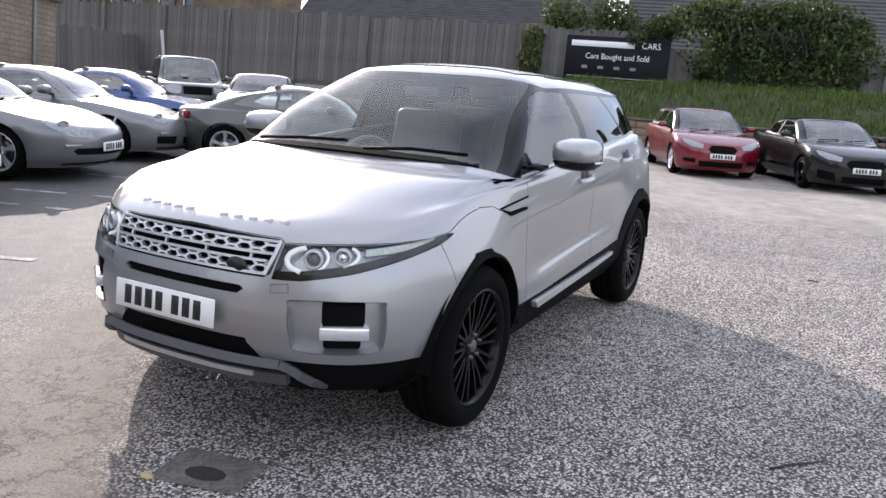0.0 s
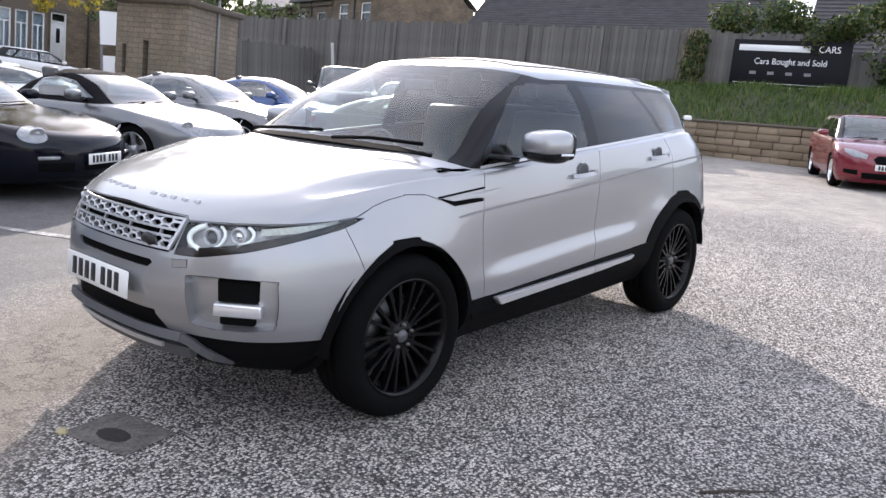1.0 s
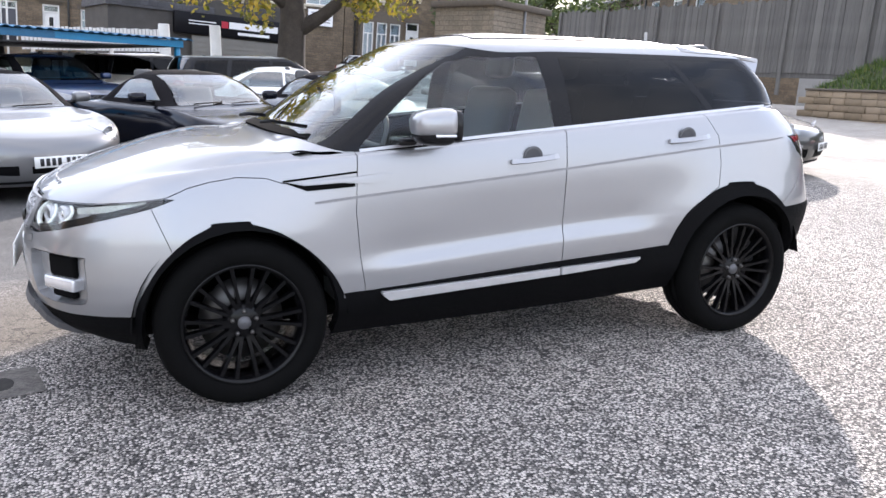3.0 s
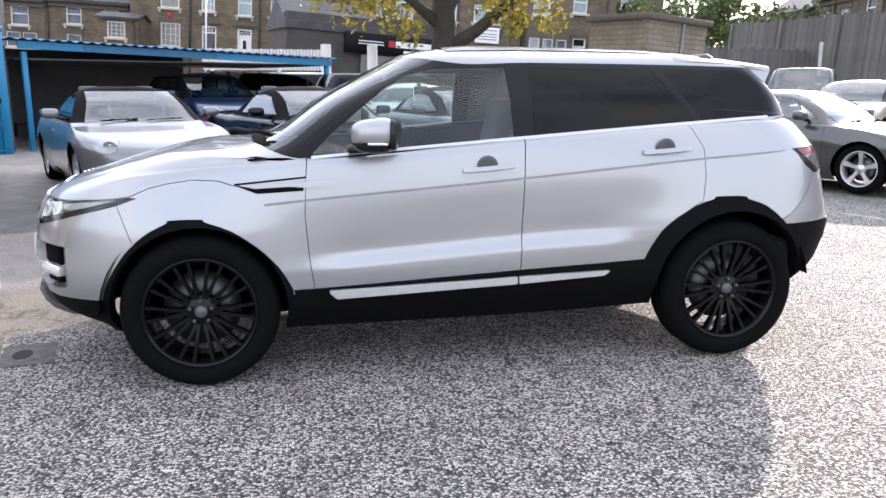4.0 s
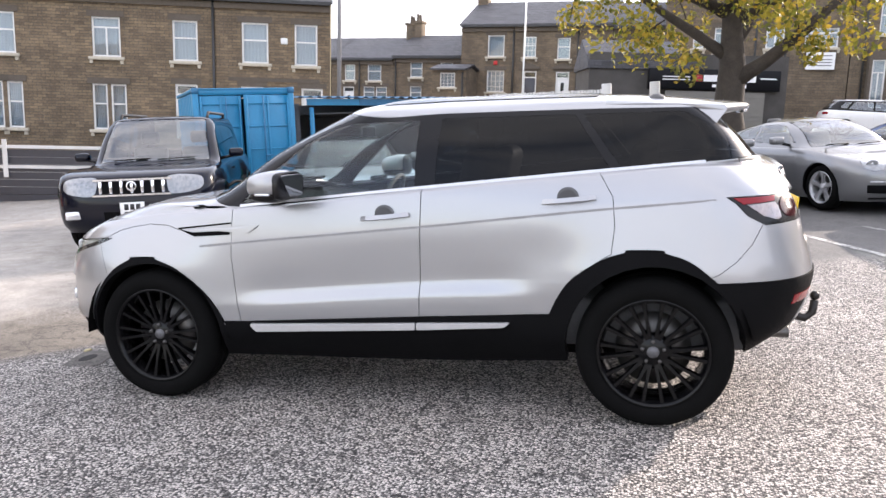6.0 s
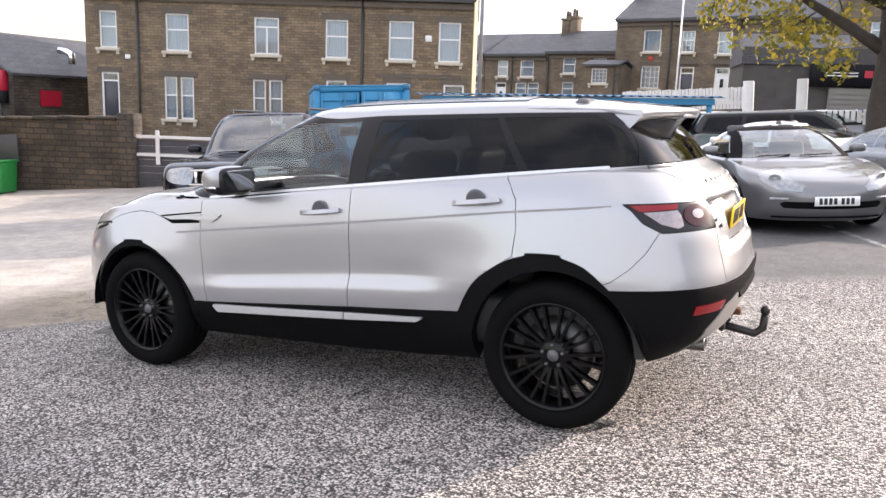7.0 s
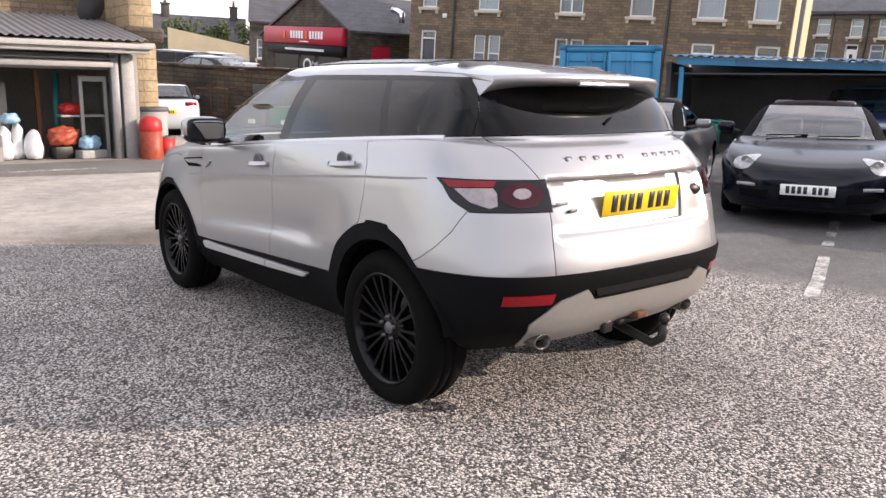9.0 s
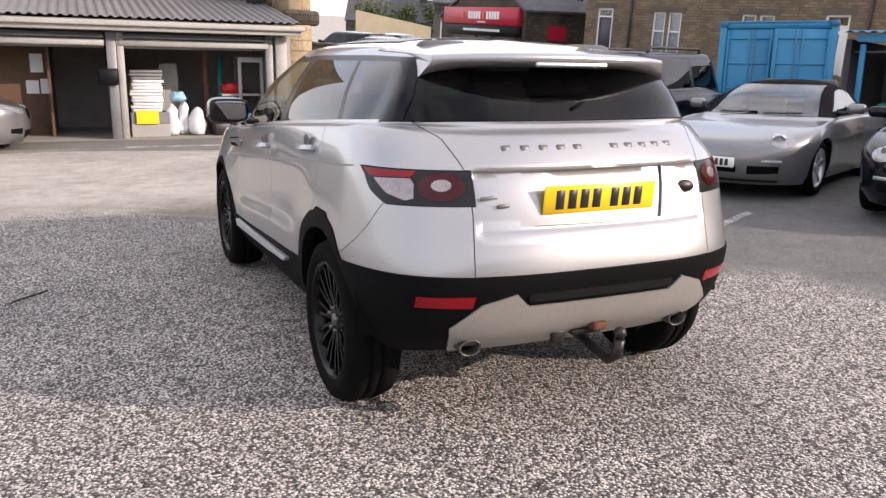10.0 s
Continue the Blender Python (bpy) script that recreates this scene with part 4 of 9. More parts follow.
        part("mirror_indicator", rbox(-0.045, 0.045, -0.004, 0.004, -0.006, 0.006, 0.003, 1, None, pose(-0.515, -1.119 * s, 1.152, 0, 0, -10 * s)), LENS_WHITE, mir, "clear repeater strip")
        # wheels and liners
        for hx, hz in ((HF, 0.364), (HR, 0.366)):
            wheel(car, hx, -0.80 * s, hz, 0.364, 0.262, 0.235, -s, 10, RUBBER, BLACK_RIM, GUNMETAL)
            lin = lathe([(0.445, 0.0), (0.45, 0.10), (0.44, 0.36), (0.05, 0.36)], 40, "y", None, pose(hx, -0.905, hz, 0, 0, 0))
            for v in lin.verts:
                v.co.y *= s
            bmesh.ops.delete(lin, geom=[v for v in lin.verts if v.co.z < (0.30 if hx < 0 else 0.40)], context="VERTS")
            part("wheel_liner", lin, GAP, car, "black wheel arch liner")
            for i in range(5):
                a = radians(90 + 72 * i)
                part("wheel_nut", lathe([(0.0005, -0.004), (0.008, -0.003), (0.010, 0.012)], 8, "y", None, pose(hx + 0.052 * math.cos(a), (-0.888) * s, hz + 0.052 * math.sin(a), 0, 0, 0 if s > 0 else 180)), DISC, car)
    # roof, glass
    part("roof", take(bm, (6,), shrink=0.0015), SILVER, car, "silver roof with a dark glass panel")
    pan = bmesh.new()
    grid = [[pan.verts.new((-0.10 + 1.15 * i / 16, -0.46 + 0.92 * j / 12, skin.top(-0.10 + 1.15 * i / 16, -0.46 + 0.92 * j / 12) + 0.004)) for j in range(13)] for i in range(17)]
    for a, c in zip(grid, grid[1:]):
        for j in range(12):
            pan.faces.new((a[j], c[j], c[j + 1], a[j + 1])).smooth = True
    part("roof_glass", pan, GLOSS_BLACK, car, "black panoramic roof glass")
    scr_ob = part("windscreen", take(bm, (11,), shrink=0.002, lip=0.006), SCREEN, car, "clear windscreen")
    scr_ob.visible_shadow = False
    part("rear_window", take(bm, (12,), shrink=0.003, lip=0.006), TINT, car, "dark tinted rear window")
    gate_ob = part("tailgate", take(bm, (18,), shrink=0.0025), SILVER, car, "silver tailgate")
    part("plate_recess", take(bm, (22,), shrink=0.0, lip=0.02, push=-0.012), SILVER, gate_ob)
    # cowl and wipers
    cow = ribbon([(skin_x, y, z) for skin_x, y, z in [(-1.075 + 0.34 * abs(y) ** 3.2, y, 1.137 - 0.03 * abs(y) ** 2) for y in [-0.68 + 1.36 * i / 24 for i in range(25)]]], 0.06, (-0.3, 0, 1), 0.006)
    part("cowl", cow, GAP, car, "black scuttle panel below the windscreen")
    for y0, y1, x1, z1 in ((-0.10, -0.62, -0.965, 1.165), (0.55, 0.02, -1.03, 1.18)):
        part("wiper", tube([(-1.09, y0, 1.155), (-1.085, (y0 + y1) / 2, 1.175), (x1 - 0.02, y1, z1)], 0.009, 6), CLADDING, car, "black wiper arm and blade")
    # grille: dark hole, two bands of elongated hexagons, frame
    def honeycomb(on, z0, hgt, wid):
        q = bmesh.new()
        n = 15
        pitch = 2 * wid / n
        W, H = pitch / 0.75, hgt / 1.5
        hexa = [(0.5, 0.0), (0.25, 0.5), (-0.25, 0.5), (-0.5, 0.0), (-0.25, -0.5), (0.25, -0.5)]
        half = [(0.5, 0.5), (-0.5, 0.5), (-0.25, 0.0), (0.25, 0.0)]
        for i in range(n):
            y0 = -wid + pitch * (i + 0.5)
            up = 1 if i % 2 else -1
            cells = [([(y0 + a * W, z0 + up * H * (0.25 + b)) for a, b in hexa], (0.80, 0.74)), ([(y0 + a * W, z0 - up * H * (0.25 + b)) for a, b in half], (0.66, 0.45))]
            for cell, (kw, kh) in cells:
                my, mz = sum(c[0] for c in cell) / len(cell), sum(c[1] for c in cell) / len(cell)
                rings = []
                for k, deep in ((1.0, 0.006), (None, 0.007), (None, -0.008)):
                    rings.append([q.verts.new(on(my + (y - my) * (k or kw), mz + (z - mz) * (k or kh), deep)) for y, z in cell])
                for r0, r1 in zip(rings, rings[1:]):
                    for j in range(len(cell)):
                        q.faces.new((r0[j], r0[(j + 1) % len(cell)], r1[(j + 1) % len(cell)], r1[j]))
        bmesh.ops.recalc_face_normals(q, faces=q.faces)
        return q

    gr = part("grille", take(bm, (14,), shrink=0, lip=0.03, push=-0.03), GAP, car, "two-bar silver mesh grille in a black surround")
    fr = [(-1 + 2 * i / 28) for i in range(29)]
    on = lambda y, z, out=0.006: (skin.front(y, z) - out, y, z)
    for z0, hgt, wid in ((0.848, 0.043, 0.408), (0.777, 0.045, 0.385)):
        for zz, thick in ((z0 + hgt / 2, 0.010), (z0 - hgt / 2, 0.010)):
            part("grille_bar", ribbon([on(y * wid, zz) for y in fr], thick, (-1, 0, 0.3), 0.007), SATIN, gr)
        part("grille_mesh", honeycomb(on, z0, hgt, wid), SATIN, gr, "silver honeycomb mesh")
    for y in (-0.31, -0.105, 0.105, 0.31):
        part("grille_rib", ribbon([on(y, 0.800, 0.0), on(y, 0.826, 0.0)], 0.010, (-1, 0, 0.3), 0.005), SATIN, gr)
    for s in (-1, 1):
        part("grille_end", ribbon([on(0.41 * s, 0.872), on(0.405 * s, 0.82), on(0.385 * s, 0.752)], 0.014, (-1, 0.2 * s, 0.3), 0.007), SATIN, gr)
    part("badge", lathe([(0.001, -0.012), (0.034, -0.010), (0.038, 0.0)], 28, "x", None, Matrix.Translation((skin.front(-0.265, 0.778) - 0.010, -0.265, 0.776)) @ Matrix.Diagonal((1, 1.25, 0.72, 1))), BARE, gr, "dark oval badge with a bright rim")
    part("bumper_slot", take(bm, (21,), shrink=0, lip=0.02, push=-0.02), GAP, car, "dark slot under the grille")
    # lower front: black intake and grey skid plate
    part("lower_bumper", take(bm, (16,), shrink=0.001, lip=0.04, push=-0.012), CLADDING, car, "black lower front bumper")
    ys = [-0.46 + 0.92 * i / 24 for i in range(25)]
    skid = ribbon([(skin.front(y, 0.42) - 0.018, y, 0.415) for y in ys], 0.035, (-1, 0, 0.3), 0.012)
    for s in (-1, 1):
        skid = ribbon([(skin.front(0.46, 0.42) - 0.018, 0.46 * s, 0.415), (skin.front(0.49, 0.40) - 0.018, 0.49 * s, 0.402), (skin.front(0.52, 0.37) - 0.014, 0.525 * s, 0.372), (skin.front(0.54, 0.345) + 0.004, 0.55 * s, 0.340), (skin.front(0.54, 0.31) + 0.05, 0.56 * s, 0.305)], 0.032, (-1, 0.4 * s, 0.2), 0.012, skid)
    part("skid_plate", skid, GUNMETAL, car, "grey front skid trim")
    sk2 = ribbon([(skin.front(y, 0.33) - 0.012, y, 0.345) for y in ys], 0.05, (-1, 0, -0.3), 0.012)
    part("skid_plate", sk2, GUNMETAL, car, "grey front skid trim")
    part("skid_insert", ribbon([(skin.front(y, 0.36) - 0.022, y, 0.362) for y in ys[3:-3]], 0.02, (-1, 0, -0.1), 0.006), SATIN, car, "bright insert of the skid trim")
    for s in (-1, 1):
        for nm, w_, h_, out, mt in (("washer_gap", 0.034, 0.034, 0.001, GUNMETAL), ("washer_cover", 0.0315, 0.029, 0.002, SILVER)):
            pts = [on((0.447 + w_ * k) * s, 0.708 + 0.004 * k, out) for k in (-1, -0.5, 0, 0.5, 1)]
            part(nm, ribbon(pts, h_, (-1, 0.45 * s, 0.15), 0.001), mt, car)
    plate(car, pose(skin.front(0.0, 0.585) - 0.028, 0.04, 0.586, -4, 0, -90), PLATE_WHITE, 2, dark=PLATE_INK, label="white front number plate")
    # bonnet and tailgate lettering as raised bars
    def bars_on(name, spans, at_, h, host, mat, lab):
        for a, b_ in spans:
            for i in range(5):
                k = a + (i + 0.5) * (b_ - a) / 5
                q = rbox(-0.003, 0.003, -0.019, 0.019, -h / 2, h / 2, 0.002, 1, None, at_(k))
                part(name, q, mat, host, lab)
    hood_ob = [o for o in car.children if o.name.startswith("bonnet")][0]
    bars_on("raised_badge_bar", ((-0.40, -0.05), (0.06, 0.40)), lambda y: pose(skin.front(y, 0.925) - 0.002, y, 0.925, 0, 42, 0), 0.022, hood_ob, SILVER, "")
    bars_on("raised_badge_bar", ((-0.41, -0.03), (0.07, 0.43)), lambda y: pose(skin.rear(y, 1.168) - 0.001, y, 1.168, 0, -24, 0), 0.024, gate_ob, GUNMETAL, "")
    part("badge_bar", rbox(-0.002, 0.002, -0.06, 0.06, -0.007, 0.007, 0.002, 1, None, pose(skin.rear(0.45, 0.99) + 0.002, -0.455, 0.993, 0, -6, 6)), GUNMETAL, gate_ob)
    part("badge_bar", rbox(-0.003, 0.003, -0.035, 0.035, -0.008, 0.008, 0.002, 1, None, pose(skin.rear(0.41, 0.965) + 0.002, -0.41, 0.962, 0, -6, 6)), GUNMETAL, gate_ob)
    part("badge", lathe([(0.001, -0.008), (0.036, -0.006), (0.04, 0.004)], 28, "x", None, Matrix.Translation((skin.rear(0.45, 0.99) + 0.002, 0.45, 0.995)) @ pose(0, 0, 0, 0, 0, 174) @ Matrix.Diagonal((1, 1.2, 0.68, 1))), BARE, gate_ob, "dark oval badge")
    plate(gate_ob, pose(skin.rear(0.0, 0.975) + 0.004, 0.0, 0.978, 6, 0, 90), PLATE_YELLOW, 2, dark=PLATE_INK, label="yellow rear number plate")
    # spoiler: a wedge that carries the roof on, closed by cheeks down to the window
    sp = bmesh.new()
    ny, stations = 44, (0.0, 0.18, 0.36, 0.54, 0.70, 0.84, 0.94, 0.985)
    prof = []
    for j in range(ny + 1):
        f = math.sin(math.pi / 2 * (-1 + 2 * j / ny))
        k, side_ = f * f, abs(f) ** 9
        z0 = skin.top(1.10, f * 0.585) + 0.003
        xt, zt = 1.815 - 0.15 * abs(f) ** 2.6, 1.520 - 0.012 * k
        col = []
        for q in stations:
            col.append((1.10 + (xt - 1.10) * q, f * (0.584 + 0.03 * q - 0.05 * q * q), z0 + (zt - z0) * (0.55 * q + 0.45 * q * q)))
        ye = f * 0.563
        low_x, low_z = xt - 0.09 + (1.595 - xt + 0.09) * side_, zt - 0.045 + (1.398 - zt + 0.045) * side_
        out = 1 + 0.10 * side_
        col += [(xt, ye, zt - 0.010), (xt - 0.004, ye * (1 + 0.01 * side_), zt - 0.026), (low_x, ye * out, low_z), (1.535, ye * (1 + 0.07 * side_), 1.452 - 0.008 * k), (1.44, ye * (1 + 0.05 * side_), 1.492), (1.10, f * 0.585, z0 - 0.03)]
        prof.append([sp.verts.new(p) for p in col])
    m_ = len(prof[0])
    for a, c in zip(prof, prof[1:]):
        for k in range(m_):
            sp.faces.new((a[k], a[(k + 1) % m_], c[(k + 1) % m_], c[k])).smooth = True
    sp.faces.new(prof[0][::-1])
    sp.faces.new(prof[-1])
    bmesh.ops.recalc_face_normals(sp, faces=sp.faces)
    spo = part("roof_spoiler", sp, SILVER, car, "silver roof spoiler over the rear window")
    part("brake_lamp", rbox(-0.012, 0.012, -0.17, 0.17, -0.012, 0.012, 0.005, 2, None, pose(1.785, 0, 1.484, 0, -20, 0)), LENS_WHITE, spo, "clear high-level brake lamp")
    part("rear_wiper", tube([(1.80, 0.0, 1.305), (1.76, 0.10, 1.335), (1.752, 0.30, 1.335)], 0.008, 6), CLADDING, car, "black rear wiper")
    # lower back: skid panel, grip strip, exhausts, tow bar
    part("rear_skid_panel", take(bm, (20,), shrink=0.001, lip=0.03, push=0.012), SKID, car, "champagne grey rear skid panel")
    part("step_strip", ribbon([(skin.rear(y, 0.625) + 0.006, y, 0.625) for y in [-0.34 + 0.68 * i / 16 for i in range(17)]], 0.045, (1, 0, 0.2), 0.005), CLADDING, car, "black ribbed step strip")
    for y in (-0.52, 0.50):
        at = pose(1.965, y, 0.400) @ Matrix.Diagonal((1, 1.2, 0.85, 1))
        ex = part("exhaust_tip", lathe([(0.036, -0.18), (0.040, 0.0), (0.038, 0.006), (0.034, 0.003), (0.033, -0.06)], 24, "x", None, at), DISC, car, "round steel exhaust tip")
        part("exhaust_bore", lathe([(0.0005, -0.05), (0.0335, -0.05)], 20, "x", None, at), GAP, ex)
    tb = part("tow_bar", tube([(1.85, 0.0, 0.40), (2.06, 0.0, 0.36), (2.14, 0.01, 0.34), (2.18, 0.02, 0.37), (2.19, 0.02, 0.44)], 0.022, 10), BARE, car, "dark steel tow bar with a ball")
    part("tow_ball", lathe([(0.0005, 0.025)] + [(0.025 * math.sin(radians(a)), 0.025 * math.cos(radians(a))) for a in range(15, 180, 15)] + [(0.0005, -0.025)], 16, "z", None, pose(2.19, 0.02, 0.465)), BARE, tb)
    part("tow_bracket", rbox(-0.03, 0.08, -0.09, 0.05, -0.012, 0.012, 0.005, 1, rbox(0.0, 0.03, -0.14, -0.08, -0.04, 0.02, 0.01, 2, None, pose(1.98, -0.03, 0.42)), pose(1.95, 0.0, 0.425)), BARE, tb, "dark tow bar bracket")
    part("rusty_clamp", rbox(-0.02, 0.04, -0.035, 0.035, -0.016, 0.016, 0.006, 2, None, pose(2.03, 0.02, 0.452)), RUST, tb, "rusty steel clamp")
    # under the body
    part("floor_pan", rbox(-1.75, 1.5, -0.6, 0.6, 0.26, 0.36, 0.03, 1), GAP, car, "black underbody")
    # cabin
    cab = new("cabin")
    cab.parent = car
    tagged(cab, "dark cabin with leather seats")
    part("cabin_floor", rbox(-0.9, 1.75, -0.78, 0.78, 0.36, 0.60, 0.02, 1), CABIN, cab)
    for y in (-0.37, 0.37):
        part("front_seat", seat_mesh(None, pose(0.0, y, 0.62)), LEATHER, cab, "black leather front seat")
        part("rear_seat", seat_mesh(None, pose(0.85, y, 0.64)), LEATHER, cab, "black leather rear seat")
    dash = prism([(-1.05, 1.06), (-0.62, 1.03), (-0.50, 0.95), (-0.48, 0.72), (-0.9, 0.62), (-1.1, 0.7)], -0.74, 0.74)
    bmesh.ops.bevel(dash, geom=list(dash.edges), offset=0.03, segments=3, affect="EDGES")
    part("dashboard", dash, CLADDING, cab, "dark dashboard")
    sw = lathe([(0.185 + 0.014 * math.cos(radians(a)), 0.014 * math.sin(radians(a))) for a in range(0, 360, 45)], 32, "x", None, pose(-0.36, 0.37, 0.98, 0, 24, 0), True)
    part("steering_wheel", rbox(-0.015, 0.015, -0.17, 0.17, -0.02, 0.02, 0.01, 1, sw, pose(-0.36, 0.37, 0.98, 0, 24, 0)), CABIN, cab, "black steering wheel")
    part("rear_view_mirror", rbox(-0.01, 0.01, -0.11, 0.11, -0.03, 0.03, 0.01, 2, None, pose(-0.36, 0, 1.44)), CABIN, cab)
    bm.free()
    return car


hero_car()


# ---- materials of the place ----
def nodes_of(name):
    mat = bpy.data.materials.new(name)
    mat.use_nodes = True
    nt = mat.node_tree
    return mat, nt, nt.nodes["Principled BSDF"]


def noise_node(nt, vec, scale, detail=4, rough=0.6):
    n = nt.nodes.new("ShaderNodeTexNoise")
    n.inputs["Scale"].default_value, n.inputs["Detail"].default_value, n.inputs["Roughness"].default_value = scale, detail, rough
    nt.links.new(vec, n.inputs["Vector"])
    return n.outputs["Fac"]


def ramp_node(nt, fac, stops):
    r = nt.nodes.new("ShaderNodeValToRGB")
    r.color_ramp.elements[0].position, r.color_ramp.elements[1].position = stops[0][0], stops[-1][0]
    for i, (p, c) in enumerate(stops):
        e = r.color_ramp.elements[0] if i == 0 else (r.color_ramp.elements[-1] if i == len(stops) - 1 else r.color_ramp.elements.new(p))
        e.color = (*c, 1) if len(c) == 3 else c
    nt.links.new(fac, r.inputs[0])
    return r.outputs[0]


def mix_node(nt, fac, a, b, mode="MIX"):
    m = nt.nodes.new("ShaderNodeMix")
    m.data_type, m.blend_type = "RGBA", mode
    for sock, v in ((m.inputs[0], fac), (m.inputs[6], a), (m.inputs[7], b)):
        if isinstance(v, (int, float)):
            sock.default_value = v
        elif isinstance(v, tuple):
            sock.default_value = (*v, 1)
        else:
            nt.links.new(v, sock)
    return m.outputs[2]


def math_node(nt, op, a, b=0.0, c=0.0):
    m = nt.nodes.new("ShaderNodeMath")
    m.operation = op
    for sock, v in zip(m.inputs, (a, b, c)):
        if isinstance(v, (int, float)):
            sock.default_value = v
        else:
            nt.links.new(v, sock)
    return m.outputs[0]


def asphalt_material():
    """Worn asphalt: dark binder with pale chippings in the middle of the yard, smoother and paler round it, stains and cracks."""
    mat, nt, bsdf = nodes_of("worn_asphalt")
    pos = nt.nodes.new("ShaderNodeTexCoord").outputs["Object"]
    sep = nt.nodes.new("ShaderNodeSeparateXYZ")
    nt.links.new(pos, sep.inputs[0])
    vor = nt.nodes.new("ShaderNodeTexVoronoi")
    vor.inputs["Scale"].default_value = 88
    vor.inputs["Randomness"].default_value = 1.0
    nt.links.new(pos, vor.inputs["Vector"])
    rnd = nt.nodes.new("ShaderNodeSeparateColor")
    nt.links.new(vor.outputs["Color"], rnd.inputs[0])
    vor2 = nt.nodes.new("ShaderNodeTexVoronoi")
    vor2.inputs["Scale"].default_value = 130
    nt.links.new(pos, vor2.inputs["Vector"])
    stone = ramp_node(nt, rnd.outputs[0], [(0.0, (0.075, 0.072, 0.070)), (0.28, (0.16, 0.152, 0.145)), (0.50, (0.42, 0.392, 0.363)), (0.76, (0.66, 0.615, 0.57)), (1.0, (0.80, 0.745, 0.69))])
    edge = ramp_node(nt, vor.outputs["Distance"], [(0.0, (1, 1, 1)), (0.42, (0.95, 0.95, 0.95)), (0.72, (0.10, 0.10, 0.10))])
    chips = mix_node(nt, 1.0, stone, edge, "MULTIPLY")
    rnd2 = nt.nodes.new("ShaderNodeSeparateColor")
    nt.links.new(vor2.outputs["Color"], rnd2.inputs[0])
    smooth = ramp_node(nt, rnd2.outputs[0], [(0.0, (0.07, 0.069, 0.069)), (0.6, (0.105, 0.103, 0.10)), (1.0, (0.18, 0.175, 0.165))])
    pale = ramp_node(nt, math_node(nt, "MULTIPLY_ADD", rnd2.outputs[0], 0.5, math_node(nt, "MULTIPLY", noise_node(nt, pos, 2.2, 6), 0.55)), [(0.15, (0.20, 0.185, 0.165)), (0.55, (0.37, 0.345, 0.31)), (0.9, (0.50, 0.47, 0.42))])
    # chippings lie in the middle; the strip before the parked cars is dark, the drive and the far lane pale
    wob = math_node(nt, "MULTIPLY_ADD", noise_node(nt, pos, 0.7, 3), 1.6, -0.8)
    yy = math_node(nt, "ADD", sep.outputs[1], wob)
    line = math_node(nt, "MULTIPLY_ADD", sep.outputs[0], 0.42, 2.35)
    m1 = nt.nodes.new("ShaderNodeMapRange")
    nt.links.new(math_node(nt, "SUBTRACT", yy, line), m1.inputs[0])
    m1.inputs[1].default_value, m1.inputs[2].default_value = -0.25, 0.35
    xw = math_node(nt, "ADD", sep.outputs[0], wob)
    m2 = nt.nodes.new("ShaderNodeMapRange")
    nt.links.new(xw, m2.inputs[0])
    m2.inputs[1].default_value, m2.inputs[2].default_value = -3.6, -4.6
    m3 = nt.nodes.new("ShaderNodeMapRange")
    nt.links.new(xw, m3.inputs[0])
    m3.inputs[1].default_value, m3.inputs[2].default_value = 6.5, 8.0
    # worn, crazed asphalt without chippings beyond a slanting line before the drive
    slant = math_node(nt, "MULTIPLY_ADD", sep.outputs[0], -0.73, math_node(nt, "MULTIPLY_ADD", sep.outputs[1], 0.68, math_node(nt, "MULTIPLY", wob, 0.35)))
    m5 = nt.nodes.new("ShaderNodeMapRange")
    nt.links.new(slant, m5.inputs[0])
    m5.inputs[1].default_value, m5.inputs[2].default_value = 1.62, 1.92
    worn = math_node(nt, "MULTIPLY", m5.outputs[0], math_node(nt, "SUBTRACT", 1.0, m1.outputs[0]))
    col = mix_node(nt, m1.outputs[0], chips, smooth)
    brown = mix_node(nt, 1.0, pale, (0.40, 0.375, 0.34), "MULTIPLY")
    col = mix_node(nt, worn, col, brown)
    col = mix_node(nt, math_node(nt, "MAXIMUM", m2.outputs[0], m3.outputs[0]), col, pale)
    big = noise_node(nt, pos, 0.45, 5)
    col = mix_node(nt, 1.0, col, ramp_node(nt, big, [(0.3, (0.72, 0.72, 0.73)), (0.52, (0.97, 0.96, 0.95)), (0.75, (1.18, 1.15, 1.12))]), "MULTIPLY")
    mid = noise_node(nt, pos, 5.0, 4)
    col = mix_node(nt, 1.0, col, ramp_node(nt, mid, [(0.30, (0.80, 0.79, 0.78)), (0.6, (1.05, 1.05, 1.05))]), "MULTIPLY")
    # cracks in the worn corner by the drive
    cr = nt.nodes.new("ShaderNodeTexVoronoi")
    cr.feature = "DISTANCE_TO_EDGE"
    cr.inputs["Scale"].default_value = 3.6
    dist = nt.nodes.new("ShaderNodeVectorMath")
    dist.operation = "MULTIPLY_ADD"
    nz = nt.nodes.new("ShaderNodeTexNoise")
    nz.inputs["Scale"].default_value, nz.inputs["Detail"].default_value, nz.inputs["Roughness"].default_value = 3.2, 6, 0.7
    nt.links.new(pos, nz.inputs["Vector"])
    nt.links.new(nz.outputs["Color"], dist.inputs[0])
    dist.inputs[1].default_value = (0.75, 0.75, 0.75)
    nt.links.new(pos, dist.inputs[2])
    nt.links.new(dist.outputs[0], cr.inputs["Vector"])
    thin = ramp_node(nt, cr.outputs["Distance"], [(0.0, (0.10, 0.09, 0.08)), (0.022, (0.55, 0.54, 0.52)), (0.06, (1, 1, 1))])
    some = nt.nodes.new("ShaderNodeMapRange")
    nt.links.new(noise_node(nt, pos, 0.8, 3), some.inputs[0])
